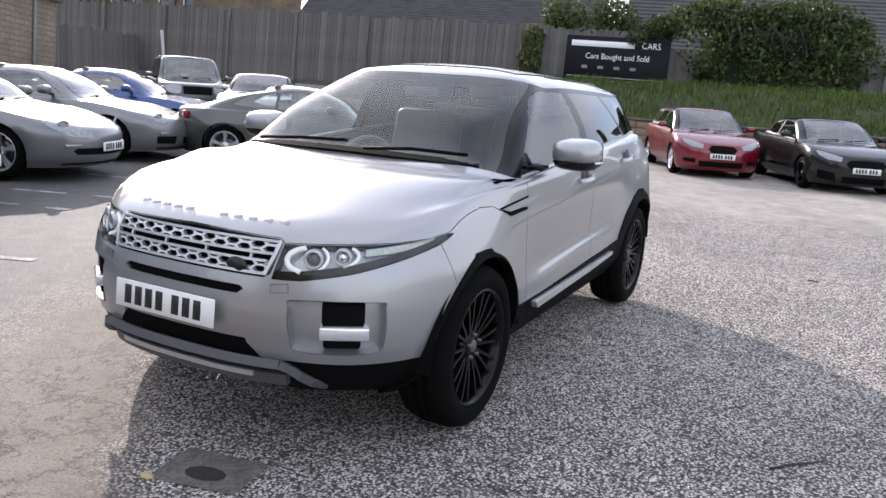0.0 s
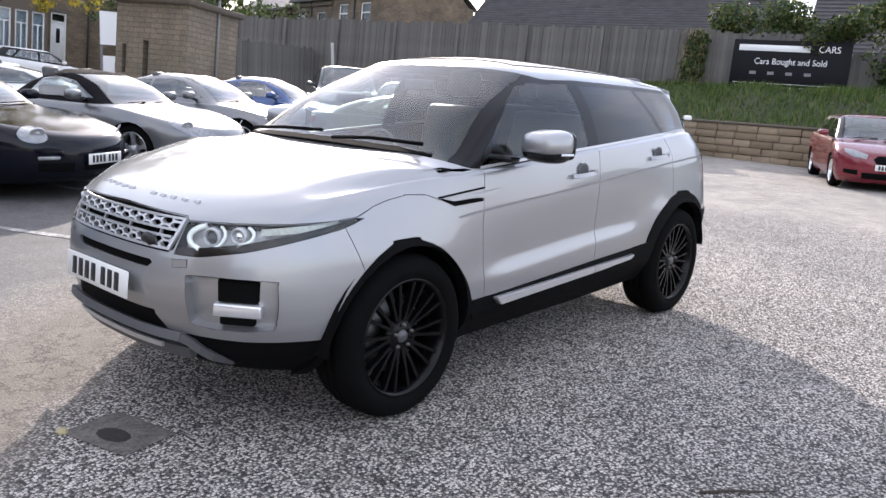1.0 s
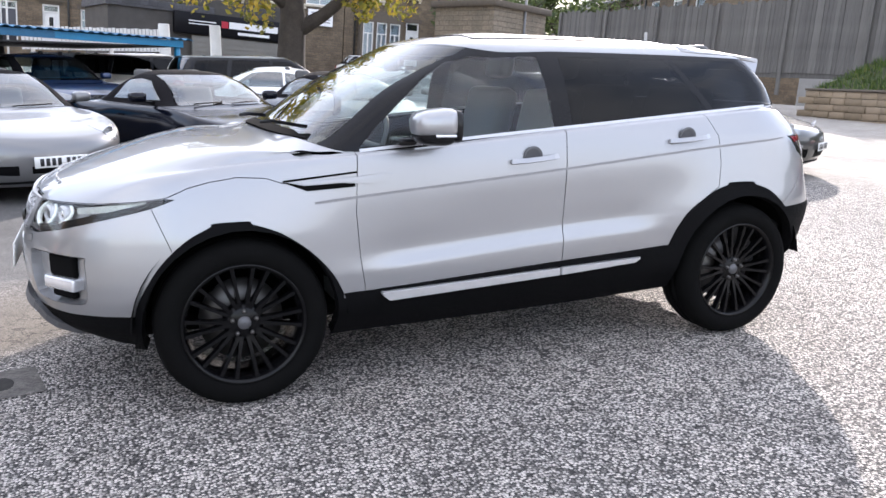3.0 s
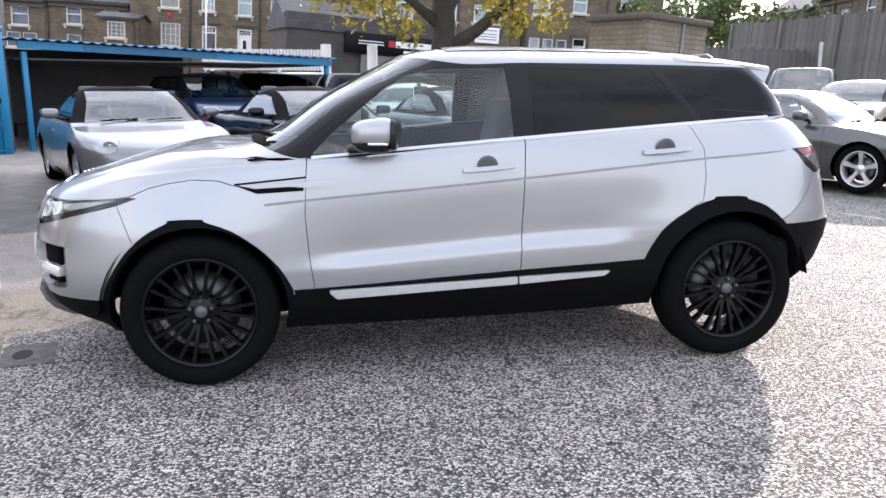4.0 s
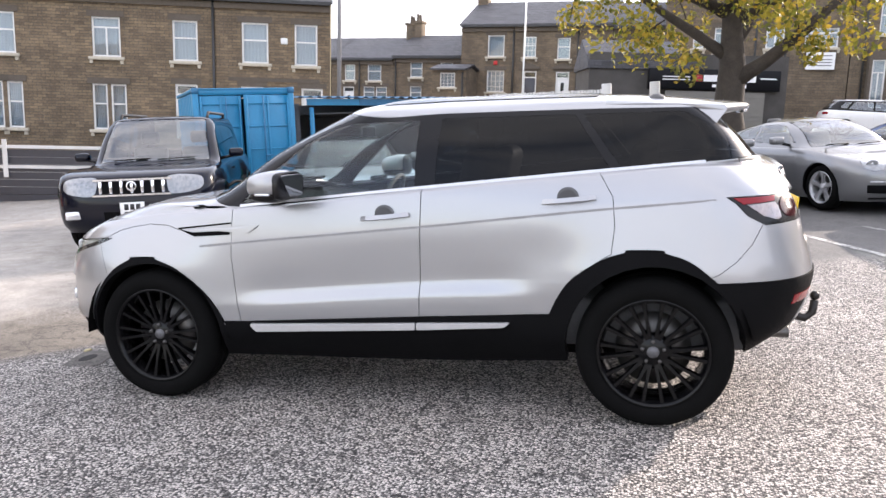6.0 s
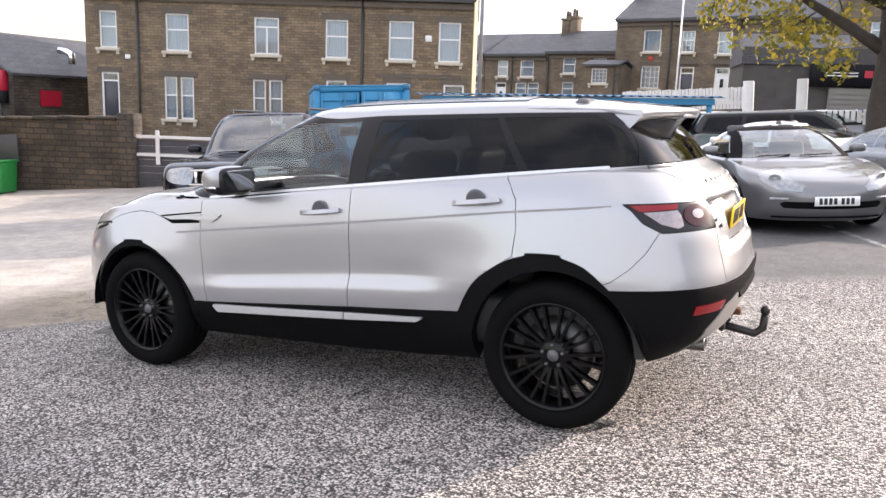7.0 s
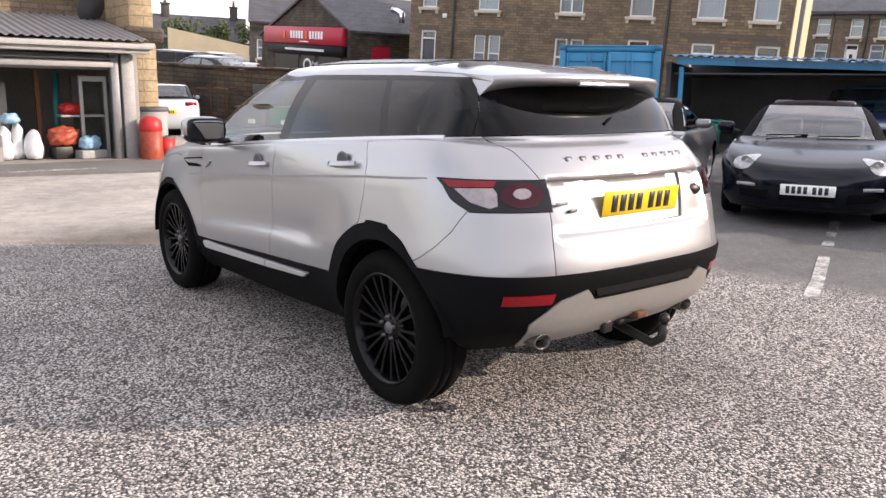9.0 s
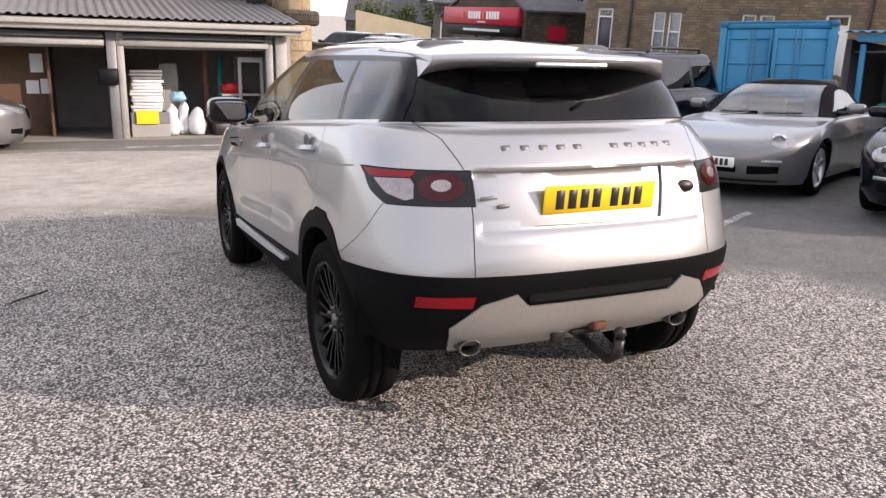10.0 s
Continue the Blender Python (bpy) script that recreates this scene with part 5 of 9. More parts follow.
    some.inputs[1].default_value, some.inputs[2].default_value = 0.40, 0.58
    cracked = math_node(nt, "MULTIPLY", math_node(nt, "MULTIPLY", worn, some.outputs[0]), math_node(nt, "SUBTRACT", 1.0, m2.outputs[0]))
    col = mix_node(nt, cracked, col, mix_node(nt, 1.0, col, thin, "MULTIPLY"))
    nt.links.new(col, bsdf.inputs["Base Color"])
    bsdf.inputs["Roughness"].default_value = 0.82
    bump = nt.nodes.new("ShaderNodeBump")
    bump.inputs["Strength"].default_value, bump.inputs["Distance"].default_value = 1.0, 0.008
    inv = math_node(nt, "SUBTRACT", 1.0, vor.outputs["Distance"])
    hgt = math_node(nt, "ADD", inv, math_node(nt, "MULTIPLY", mid, 0.5))
    flat = math_node(nt, "MAXIMUM", m1.outputs[0], math_node(nt, "MULTIPLY", m5.outputs[0], 0.8))
    nt.links.new(math_node(nt, "MULTIPLY", hgt, math_node(nt, "SUBTRACT", 1.15, flat)), bump.inputs["Height"])
    nt.links.new(bump.outputs[0], bsdf.inputs["Normal"])
    return mat


def masonry(name, a, b, mortar, w=0.32, h=0.11, joint=0.012, rough=0.9, soot=0.25):
    """Coursed stone or block work along the object's x and z (or y and z)."""
    mat, nt, bsdf = nodes_of(name)
    pos = nt.nodes.new("ShaderNodeTexCoord").outputs["Object"]
    sep = nt.nodes.new("ShaderNodeSeparateXYZ")
    nt.links.new(pos, sep.inputs[0])
    com = nt.nodes.new("ShaderNodeCombineXYZ")
    nt.links.new(math_node(nt, "ADD", sep.outputs[0], sep.outputs[1]), com.inputs[0])
    nt.links.new(sep.outputs[2], com.inputs[1])
    br = nt.nodes.new("ShaderNodeTexBrick")
    br.inputs["Scale"].default_value = 1.0
    br.inputs["Brick Width"].default_value, br.inputs["Row Height"].default_value = w, h
    br.inputs["Mortar Size"].default_value, br.inputs["Mortar Smooth"].default_value = joint, 0.3
    br.inputs["Color1"].default_value, br.inputs["Color2"].default_value, br.inputs["Mortar"].default_value = (*a, 1), (*b, 1), (*mortar, 1)
    br.inputs["Bias"].default_value = 0.0
    nt.links.new(com.outputs[0], br.inputs["Vector"])
    col = mix_node(nt, 1.0, br.outputs["Color"], ramp_node(nt, noise_node(nt, pos, 0.9, 5), [(0.3, (1 - soot * 1.6,) * 3), (0.7, (1.15, 1.12, 1.08))]), "MULTIPLY")
    col = mix_node(nt, 1.0, col, ramp_node(nt, noise_node(nt, pos, 14, 4), [(0.3, (0.72, 0.72, 0.72)), (0.7, (1.2, 1.2, 1.2))]), "MULTIPLY")
    nt.links.new(col, bsdf.inputs["Base Color"])
    bsdf.inputs["Roughness"].default_value = rough
    bump = nt.nodes.new("ShaderNodeBump")
    bump.inputs["Strength"].default_value, bump.inputs["Distance"].default_value = 0.9, 0.02
    nt.links.new(math_node(nt, "MULTIPLY_ADD", noise_node(nt, pos, 25, 4), 0.5, math_node(nt, "SUBTRACT", 1.0, br.outputs["Fac"])), bump.inputs["Height"])
    nt.links.new(bump.outputs[0], bsdf.inputs["Normal"])
    return mat


def streaky(name, color, dark, across=6.0, along=0.6, rough=0.85):
    """Weathered boards: grain stretched along z."""
    mat, nt, bsdf = nodes_of(name)
    tc = nt.nodes.new("ShaderNodeTexCoord").outputs["Object"]
    mp = nt.nodes.new("ShaderNodeMapping")
    mp.inputs["Scale"].default_value = (across, across, along)
    nt.links.new(tc, mp.inputs[0])
    rnd = nt.nodes.new("ShaderNodeObjectInfo").outputs["Random"]
    f = math_node(nt, "MULTIPLY_ADD", rnd, 0.35, math_node(nt, "MULTIPLY", noise_node(nt, mp.outputs[0], 3.0, 5), 0.8))
    nt.links.new(ramp_node(nt, f, [(0.25, dark), (0.85, color)]), bsdf.inputs["Base Color"])
    bsdf.inputs["Roughness"].default_value = rough
    return mat


def leafy(name, dark, light, warm=None):
    mat, nt, bsdf = nodes_of(name)
    rnd = nt.nodes.new("ShaderNodeNewGeometry").outputs["Random Per Island"]
    stops = [(0.0, dark), (0.7, light)] + ([(1.0, warm)] if warm else [])
    nt.links.new(ramp_node(nt, rnd, stops), bsdf.inputs["Base Color"])
    bsdf.inputs["Roughness"].default_value = 0.55
    bsdf.inputs["Transmission Weight"].default_value = 0.0
    bsdf.inputs["Subsurface Weight"].default_value = 0.0
    tr = nt.nodes.new("ShaderNodeBsdfTranslucent")
    mx = nt.nodes.new("ShaderNodeMixShader")
    mx.inputs[0].default_value = 0.35
    nt.links.new(ramp_node(nt, rnd, stops), tr.inputs[0])
    nt.links.new(bsdf.outputs[0], mx.inputs[1])
    nt.links.new(tr.outputs[0], mx.inputs[2])
    nt.links.new(mx.outputs[0], nt.nodes["Material Output"].inputs[0])
    return mat


def worn_paint():
    """White road paint worn through to the grey asphalt in flakes."""
    mat, nt, bsdf = nodes_of("worn_white_road_paint")
    pos = nt.nodes.new("ShaderNodeTexCoord").outputs["Object"]
    f = math_node(nt, "ADD", math_node(nt, "MULTIPLY", noise_node(nt, pos, 26, 5, 0.75), 0.6), math_node(nt, "MULTIPLY", noise_node(nt, pos, 4.5, 3), 0.5))
    nt.links.new(ramp_node(nt, f, [(0.44, (0.10, 0.098, 0.095)), (0.56, (0.30, 0.295, 0.28)), (0.66, (0.52, 0.51, 0.48))]), bsdf.inputs["Base Color"])
    bsdf.inputs["Roughness"].default_value = 0.85
    return mat


ASPHALT = asphalt_material()
SANDSTONE = masonry("coursed_sandstone", (0.27, 0.20, 0.125), (0.165, 0.125, 0.084), (0.13, 0.11, 0.085), 0.34, 0.115)
SANDSTONE_FAR = masonry("sooty_sandstone", (0.215, 0.165, 0.113), (0.15, 0.118, 0.083), (0.135, 0.115, 0.09), 0.34, 0.14)
RUBBLE = masonry("dark_rubble_wall", (0.13, 0.10, 0.07), (0.075, 0.062, 0.047), (0.05, 0.045, 0.038), 0.36, 0.14, 0.016, soot=0.45)
GREY_BLOCK = masonry("brown_blockwork", (0.27, 0.225, 0.17), (0.22, 0.185, 0.14), (0.16, 0.14, 0.115), 0.44, 0.16, soot=0.15)
CREAM_STONE = masonry("cream_ashlar", (0.40, 0.31, 0.19), (0.33, 0.255, 0.155), (0.25, 0.20, 0.13), 0.6, 0.22, soot=0.12)
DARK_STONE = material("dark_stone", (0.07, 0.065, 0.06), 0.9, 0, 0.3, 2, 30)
SLATE = masonry("grey_slates", (0.085, 0.085, 0.095), (0.06, 0.06, 0.068), (0.03, 0.03, 0.033), 0.35, 0.22, 0.008, 0.6, soot=0.2)
UPVC = material("white_window_frame", (0.72, 0.72, 0.70), 0.4, 0, 0.06)
SILLSTONE = material("pale_stone_sill", (0.50, 0.45, 0.36), 0.85, 0, 0.15)
LINTEL = material("sooty_stone_lintel", (0.11, 0.09, 0.07), 0.9, 0, 0.2)
NET = material("pale_curtain", (0.50, 0.54, 0.58), 0.9, 0, 0.12, 4, 40)
# near-black for sheets that stand in for the shade of rooms within
ROOM = material("unlit_interior", (0.03, 0.032, 0.035), 0.9)
PANE = glass("window_glass", (0.80, 0.84, 0.86))
PIPE = material("black_drainpipe", (0.03, 0.03, 0.03), 0.5)
BLUE_STEEL = material("blue_painted_steel", (0.012, 0.19, 0.36), 0.45, 0.0, 0.16, 1.6, 30, 0.2, 8)
BLUE_DARK = material("faded_blue_steel", (0.02, 0.13, 0.25), 0.5, 0.0, 0.25, 2.5, 30)
CORR = material("grey_corrugated_sheet", (0.20, 0.20, 0.205), 0.55, 0.3, 0.2, 1.5, 30)
WHITE_WOOD = material("white_painted_wood", (0.66, 0.65, 0.63), 0.6, 0, 0.14, 3, 50)
FENCE_WOOD = streaky("weathered_fence_boards", (0.16, 0.152, 0.14), (0.07, 0.066, 0.062))
BLACK_BOARD = material("black_sign_board", (0.006, 0.006, 0.008), 0.5, 0, 0.1, spec=0.15)
SIGN_WHITE = material("white_sign_print", (0.80, 0.80, 0.80), 0.5, 0, 0.02)
SIGN_RED = material("red_sign_board", (0.42, 0.012, 0.035), 0.4, 0, 0.08)
SIGN_ORANGE = material("orange_print", (0.75, 0.13, 0.02), 0.5)
LINE_PAINT = worn_paint()
CONCRETE = material("pale_concrete", (0.26, 0.24, 0.21), 0.9, 0, 0.2, 1.5, 40, 0.3, 60)
GREEN_BIN = material("green_bin_plastic", (0.015, 0.22, 0.045), 0.5, 0, 0.12)
GREY_BIN = material("grey_bin_plastic", (0.10, 0.10, 0.10), 0.6, 0, 0.15)
GRASS = leafy("grass_blades", (0.03, 0.065, 0.012), (0.10, 0.17, 0.03), (0.22, 0.22, 0.06))
IVY = leafy("ivy_leaves", (0.012, 0.028, 0.008), (0.055, 0.095, 0.02), (0.16, 0.15, 0.035))
AUTUMN = leafy("yellowing_leaves", (0.10, 0.12, 0.015), (0.34, 0.28, 0.03), (0.50, 0.33, 0.04))
GREEN_TREE = leafy("dull_green_leaves", (0.03, 0.05, 0.015), (0.10, 0.13, 0.04))
BARK = material("dark_bark", (0.055, 0.045, 0.036), 0.95, 0, 0.35, 4, 30, 0.8, 18)
SOIL = material("grassy_soil", (0.045, 0.05, 0.022), 0.95, 0, 0.35, 3, 40)
GARAGE_WHITE = material("dirty_white_board", (0.32, 0.312, 0.295), 0.6, 0, 0.18, 2, 30)
RED_PLASTIC = material("red_plastic", (0.50, 0.02, 0.02), 0.45, 0, 0.1)
ORANGE_PLASTIC = material("orange_plastic", (0.34, 0.06, 0.025), 0.5, 0, 0.5, 9, 40)
SACK = material("white_plastic_sack", (0.66, 0.67, 0.68), 0.45, 0, 0.12, 8, 40, 0.5, 25)
SKYBLUE = material("pale_blue_plastic", (0.24, 0.42, 0.56), 0.5, 0, 0.1)
YELLOW_CARD = material("yellow_card", (0.75, 0.55, 0.01), 0.6)
TEAL = material("teal_plastic", (0.01, 0.16, 0.14), 0.5)
CREAM_SHEET = material("cream_roof_sheet", (0.55, 0.52, 0.36), 0.6, 0, 0.08)


# ---- ground ----
def ground_z(x):
    return math.tan(radians(SLOPE)) * max(-34.0, min(23.0, x))


def build_ground():
    bm = bmesh.new()
    xs = [-2500, -400, -120, -60, -34] + list(range(-32, 23, 3)) + [23, 40, 80, 300, 2500]
    ys = [-2500, -300, -80, -40, -20, -10, 0, 1.5, 6, 10, 16, 22, 30, 45, 60, 120, 400, 2500]
    net = [[bm.verts.new((x, y, ground_z(x) + max(0.0, min(y, 22.0) - 1.5) * 0.016)) for y in ys] for x in xs]
    for a, b in zip(net, net[1:]):
        for j in range(len(ys) - 1):
            bm.faces.new((a[j], b[j], b[j + 1], a[j + 1]))
    thing("ground", bm, ASPHALT, "sloping worn asphalt yard with pale chippings and cracks", "ground", kind="structure")


build_ground()


def strip_on_lot(name, x0, y0, x1, y1, w, mat, label, z=0.004, broken=0):
    d = Vector((x1 - x0, y1 - y0, 0))
    bm = bmesh.new()
    n = max(1, int(d.length / 0.25))
    rng = random.Random(hash((round(x0 * 10), round(y0 * 10))) % 1000)
    s = Vector((-d.y, d.x, 0)).normalized() * w / 2
    pts = []
    for i in range(n + 1):
        p = Vector((x0, y0, z)) + d * i / n
        p.z += max(0.0, p.y - 1.5) * 0.016
        pts.append((bm.verts.new(p - s * rng.uniform(0.75, 1.05)), bm.verts.new(p + s * rng.uniform(0.75, 1.05))))
    for i, (a, b) in enumerate(zip(pts, pts[1:])):
        if not (broken and rng.random() < broken):
            bm.faces.new((a[0], b[0], b[1], a[1]))
    bmesh.ops.recalc_face_normals(bm, faces=bm.faces)
    ob = thing(name, bm, mat, label, "road marking", "bay markings", "structure")
    ob.matrix_basis = LOT
    return ob


for a in ((0.15, 6.0, 1.6, 2.6, 0.11, 0.15), (-4.3, 4.8, -3.0, 1.2, 0.12, 0.1), (2.35, 7.0, 3.6, 3.9, 0.10, 0.1), (1.1, 5.9, 1.75, 4.6, 0.1, 0.1), (3.85, 6.0, 5.3, 2.6, 0.10, 0.0), (9.3, -0.6, 9.7, -3.2, 0.10, 0.05), (13.4, 2.4, 17.6, 4.3, 0.10, 0.1), (10.4, 3.4, 14.4, 5.0, 0.10, 0.2), (-1.4, 4.4, -0.7, 3.0, 0.10, 0.0)):
    strip_on_lot("bay_line", *a[:5], LINE_PAINT, "worn white bay line painted on asphalt", broken=a[5])
strip_on_lot("drain_cover", -2.33, -0.10, -2.27, -0.45, 0.29, material("rusty_cast_iron", (0.115, 0.105, 0.095), 0.85, 0.1, 0.6, 12, 60, 0.5, 40), "dark cast-iron drain cover set in asphalt")
random.seed(5)
for x, y in ((-2.46, -0.12), (12.2, 1.9), (6.5, -2.9)):
    lf = lathe([(0.001, 0.008), (0.018, 0.013), (0.03, 0.004), (0.02, 0.0)], 7, "z", None, Matrix.Diagonal((1.2, 0.8, 1, 1)))
    ob = thing("fallen_leaf", lf, material("pale_dead_leaf", (0.42, 0.36, 0.20), 0.8) if "pale_dead_leaf" not in bpy.data.materials else bpy.data.materials["pale_dead_leaf"], "pale curled dead leaf on the asphalt", "leaf", "fallen leaves")
    ob.matrix_basis = lot(x, y, 40 * x)
for x, y, a, k in ((-0.88, -2.22, -41.5, 1.3), (3.265, -2.09, -88.0, 0.4)):
    stick = tube([(-0.115 * k, 0, 0.006), (-0.02 * k, 0.006, 0.009), (0.06 * k, -0.004, 0.008), (0.125 * k, 0.004, 0.006)], 0.005, 6, None, None, [0.006, 0.0055, 0.005, 0.003])
    tw = thing("twig", stick, BARK, "thin dark twig lying on the asphalt", "twig", "twigs")
    tw.matrix_basis = lot(x, y, a)
# flat near-black disc, coloured as the shade inside a broken hole
hole = thing("broken_hole", lathe([(0.001, 0.0062), (0.045, 0.0066), (0.07, 0.0064), (0.085, 0.0052)], 11, "z", None, Matrix.Diagonal((0.6, 1.0, 1, 1))), material("hole_shade", (0.02, 0.018, 0.016), 0.9, 0, 0.4, 20, 80), "dark disc that paints the shade in a hole of the drain cover", "hole", kind="structure")
hole.matrix_basis = lot(-2.33, -0.28, 10)


# ---- houses ----
def window(parent, u, z, w, h, split="sash", sill=True, lintel=True, curtain=NET, depth=0.16, bars=0):
    """A window in a wall whose outer face is y = 0 (outside is -y), its lower left corner at (u, z)."""
    win = new("window")
    win.parent = parent
    win.matrix_basis = pose(u, 0, z)
    f = 0.07
    fr = box(0, w, 0.06, 0.12, 0, f)
    box(0, w, 0.06, 0.12, h - f, h, fr)
    box(0, f, 0.06, 0.12, f, h - f, fr)
    box(w - f, w, 0.06, 0.12, f, h - f, fr)
    if split == "sash":
        box(f, w - f, 0.055, 0.115, h * 0.55, h * 0.55 + 0.06, fr)
    elif split == "top":
        box(f, w - f, 0.055, 0.115, h * 0.72, h * 0.72 + 0.06, fr)
        box(w / 2 - 0.03, w / 2 + 0.03, 0.055, 0.115, f, h * 0.72, fr)
    for i in range(1, bars):
        box(w * i / bars - 0.012, w * i / bars + 0.012, 0.05, 0.09, f, h - f, fr)
        box(f, w - f, 0.05, 0.09, h * i / bars - 0.012, h * i / bars + 0.012, fr)
    part("frame", fr, UPVC, win)
    part("pane", box(f, w - f, 0.085, 0.095, f, h - f), PANE, win)
    if curtain:
        cu = bmesh.new()
        n = 14
        cols = [[cu.verts.new((0.04 + (w - 0.08) * i / n, 0.20 + 0.02 * (i % 2), zz)) for zz in (0.0, h)] for i in range(n + 1)]
        for a, b in zip(cols, cols[1:]):
            cu.faces.new((a[0], b[0], b[1], a[1]))
        part("curtain", cu, curtain, win)
    # a dark sheet closes the opening; its colour holds the room's shade
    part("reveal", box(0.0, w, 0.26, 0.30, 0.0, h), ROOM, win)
    if sill:
        s = rbox(-0.14, w + 0.14, -0.14, 0.06, -0.13, 0, 0.015, 1)
        box(-0.10, 0.02, -0.10, 0, -0.27, -0.13, s)
        box(w - 0.02, w + 0.10, -0.10, 0, -0.27, -0.13, s)
        part("sill", s, SILLSTONE, win)
    if lintel:
        part("lintel", box(-0.16, w + 0.16, -0.03, 0.05, h, h + 0.24), LINTEL, win)
    return win


def house_door(parent, u, z, w, h, mat, glazed=True):
    d = new("door")
    d.parent = parent
    d.matrix_basis = pose(u, 0, z)
    fr = box(0, 0.08, 0.05, 0.14, 0, h)
    box(w - 0.08, w, 0.05, 0.14, 0, h, fr)
    box(0.08, w - 0.08, 0.05, 0.14, h - 0.08, h, fr)
    box(0.08, w - 0.08, 0.05, 0.14, h * 0.80, h * 0.80 + 0.07, fr)
    part("frame", fr, UPVC, d)
    part("leaf", rbox(0.08, w - 0.08, 0.09, 0.13, 0.02, h * 0.80, 0.01, 1), mat, d)
    part("fanlight", box(0.08, w - 0.08, 0.10, 0.11, h * 0.80 + 0.07, h - 0.08), PANE, d)
    # flat near-black sheet painted as the unlit hallway behind the door
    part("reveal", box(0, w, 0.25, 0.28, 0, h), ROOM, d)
    if glazed:
        part("glazing", rbox(w * 0.38, w * 0.62, 0.075, 0.09, h * 0.38, h * 0.68, 0.02, 2), GLOSS_BLACK, d)
    part("lintel", box(-0.16, w + 0.16, -0.03, 0.05, h, h + 0.22), LINTEL, d)
    return d


def wall_with_holes(u0, u1, z0, z1, holes, thick=0.35):
    """A wall in x, z with openings through it; outer face y = 0."""
    us = sorted({u0, u1, *[k for h in holes for k in (h[0], h[0] + h[2])]})
    zs = sorted({z0, z1, *[k for h in holes for k in (h[1], h[1] + h[3])]})
    us = [u for u in us if u0 <= u <= u1]
    zs = [z for z in zs if z0 <= z <= z1]
    bm = bmesh.new()
    made = {}

    def vert(u, y, z):
        k = (round(u, 4), y, round(z, 4))
        if k not in made:
            made[k] = bm.verts.new(k)
        return made[k]

    def full(i, j):
        if not (0 <= i < len(us) - 1 and 0 <= j < len(zs) - 1):
            return False
        u, z = (us[i] + us[i + 1]) / 2, (zs[j] + zs[j + 1]) / 2
        return not any(h[0] < u < h[0] + h[2] and h[1] < z < h[1] + h[3] for h in holes)
    for i in range(len(us) - 1):
        for j in range(len(zs) - 1):
            if full(i, j):
                a, b, c, d = us[i], us[i + 1], zs[j], zs[j + 1]
                bm.faces.new((vert(a, 0, c), vert(b, 0, c), vert(b, 0, d), vert(a, 0, d)))
                bm.faces.new((vert(a, thick, d), vert(b, thick, d), vert(b, thick, c), vert(a, thick, c)))
                for (di, dj, p, q) in ((-1, 0, (a, c), (a, d)), (1, 0, (b, d), (b, c)), (0, -1, (b, c), (a, c)), (0, 1, (a, d), (b, d))):
                    if not full(i + di, j + dj):
                        bm.faces.new((vert(p[0], 0, p[1]), vert(q[0], 0, q[1]), vert(q[0], thick, q[1]), vert(p[0], thick, p[1])))
    bmesh.ops.recalc_face_normals(bm, faces=bm.faces)
    return bm


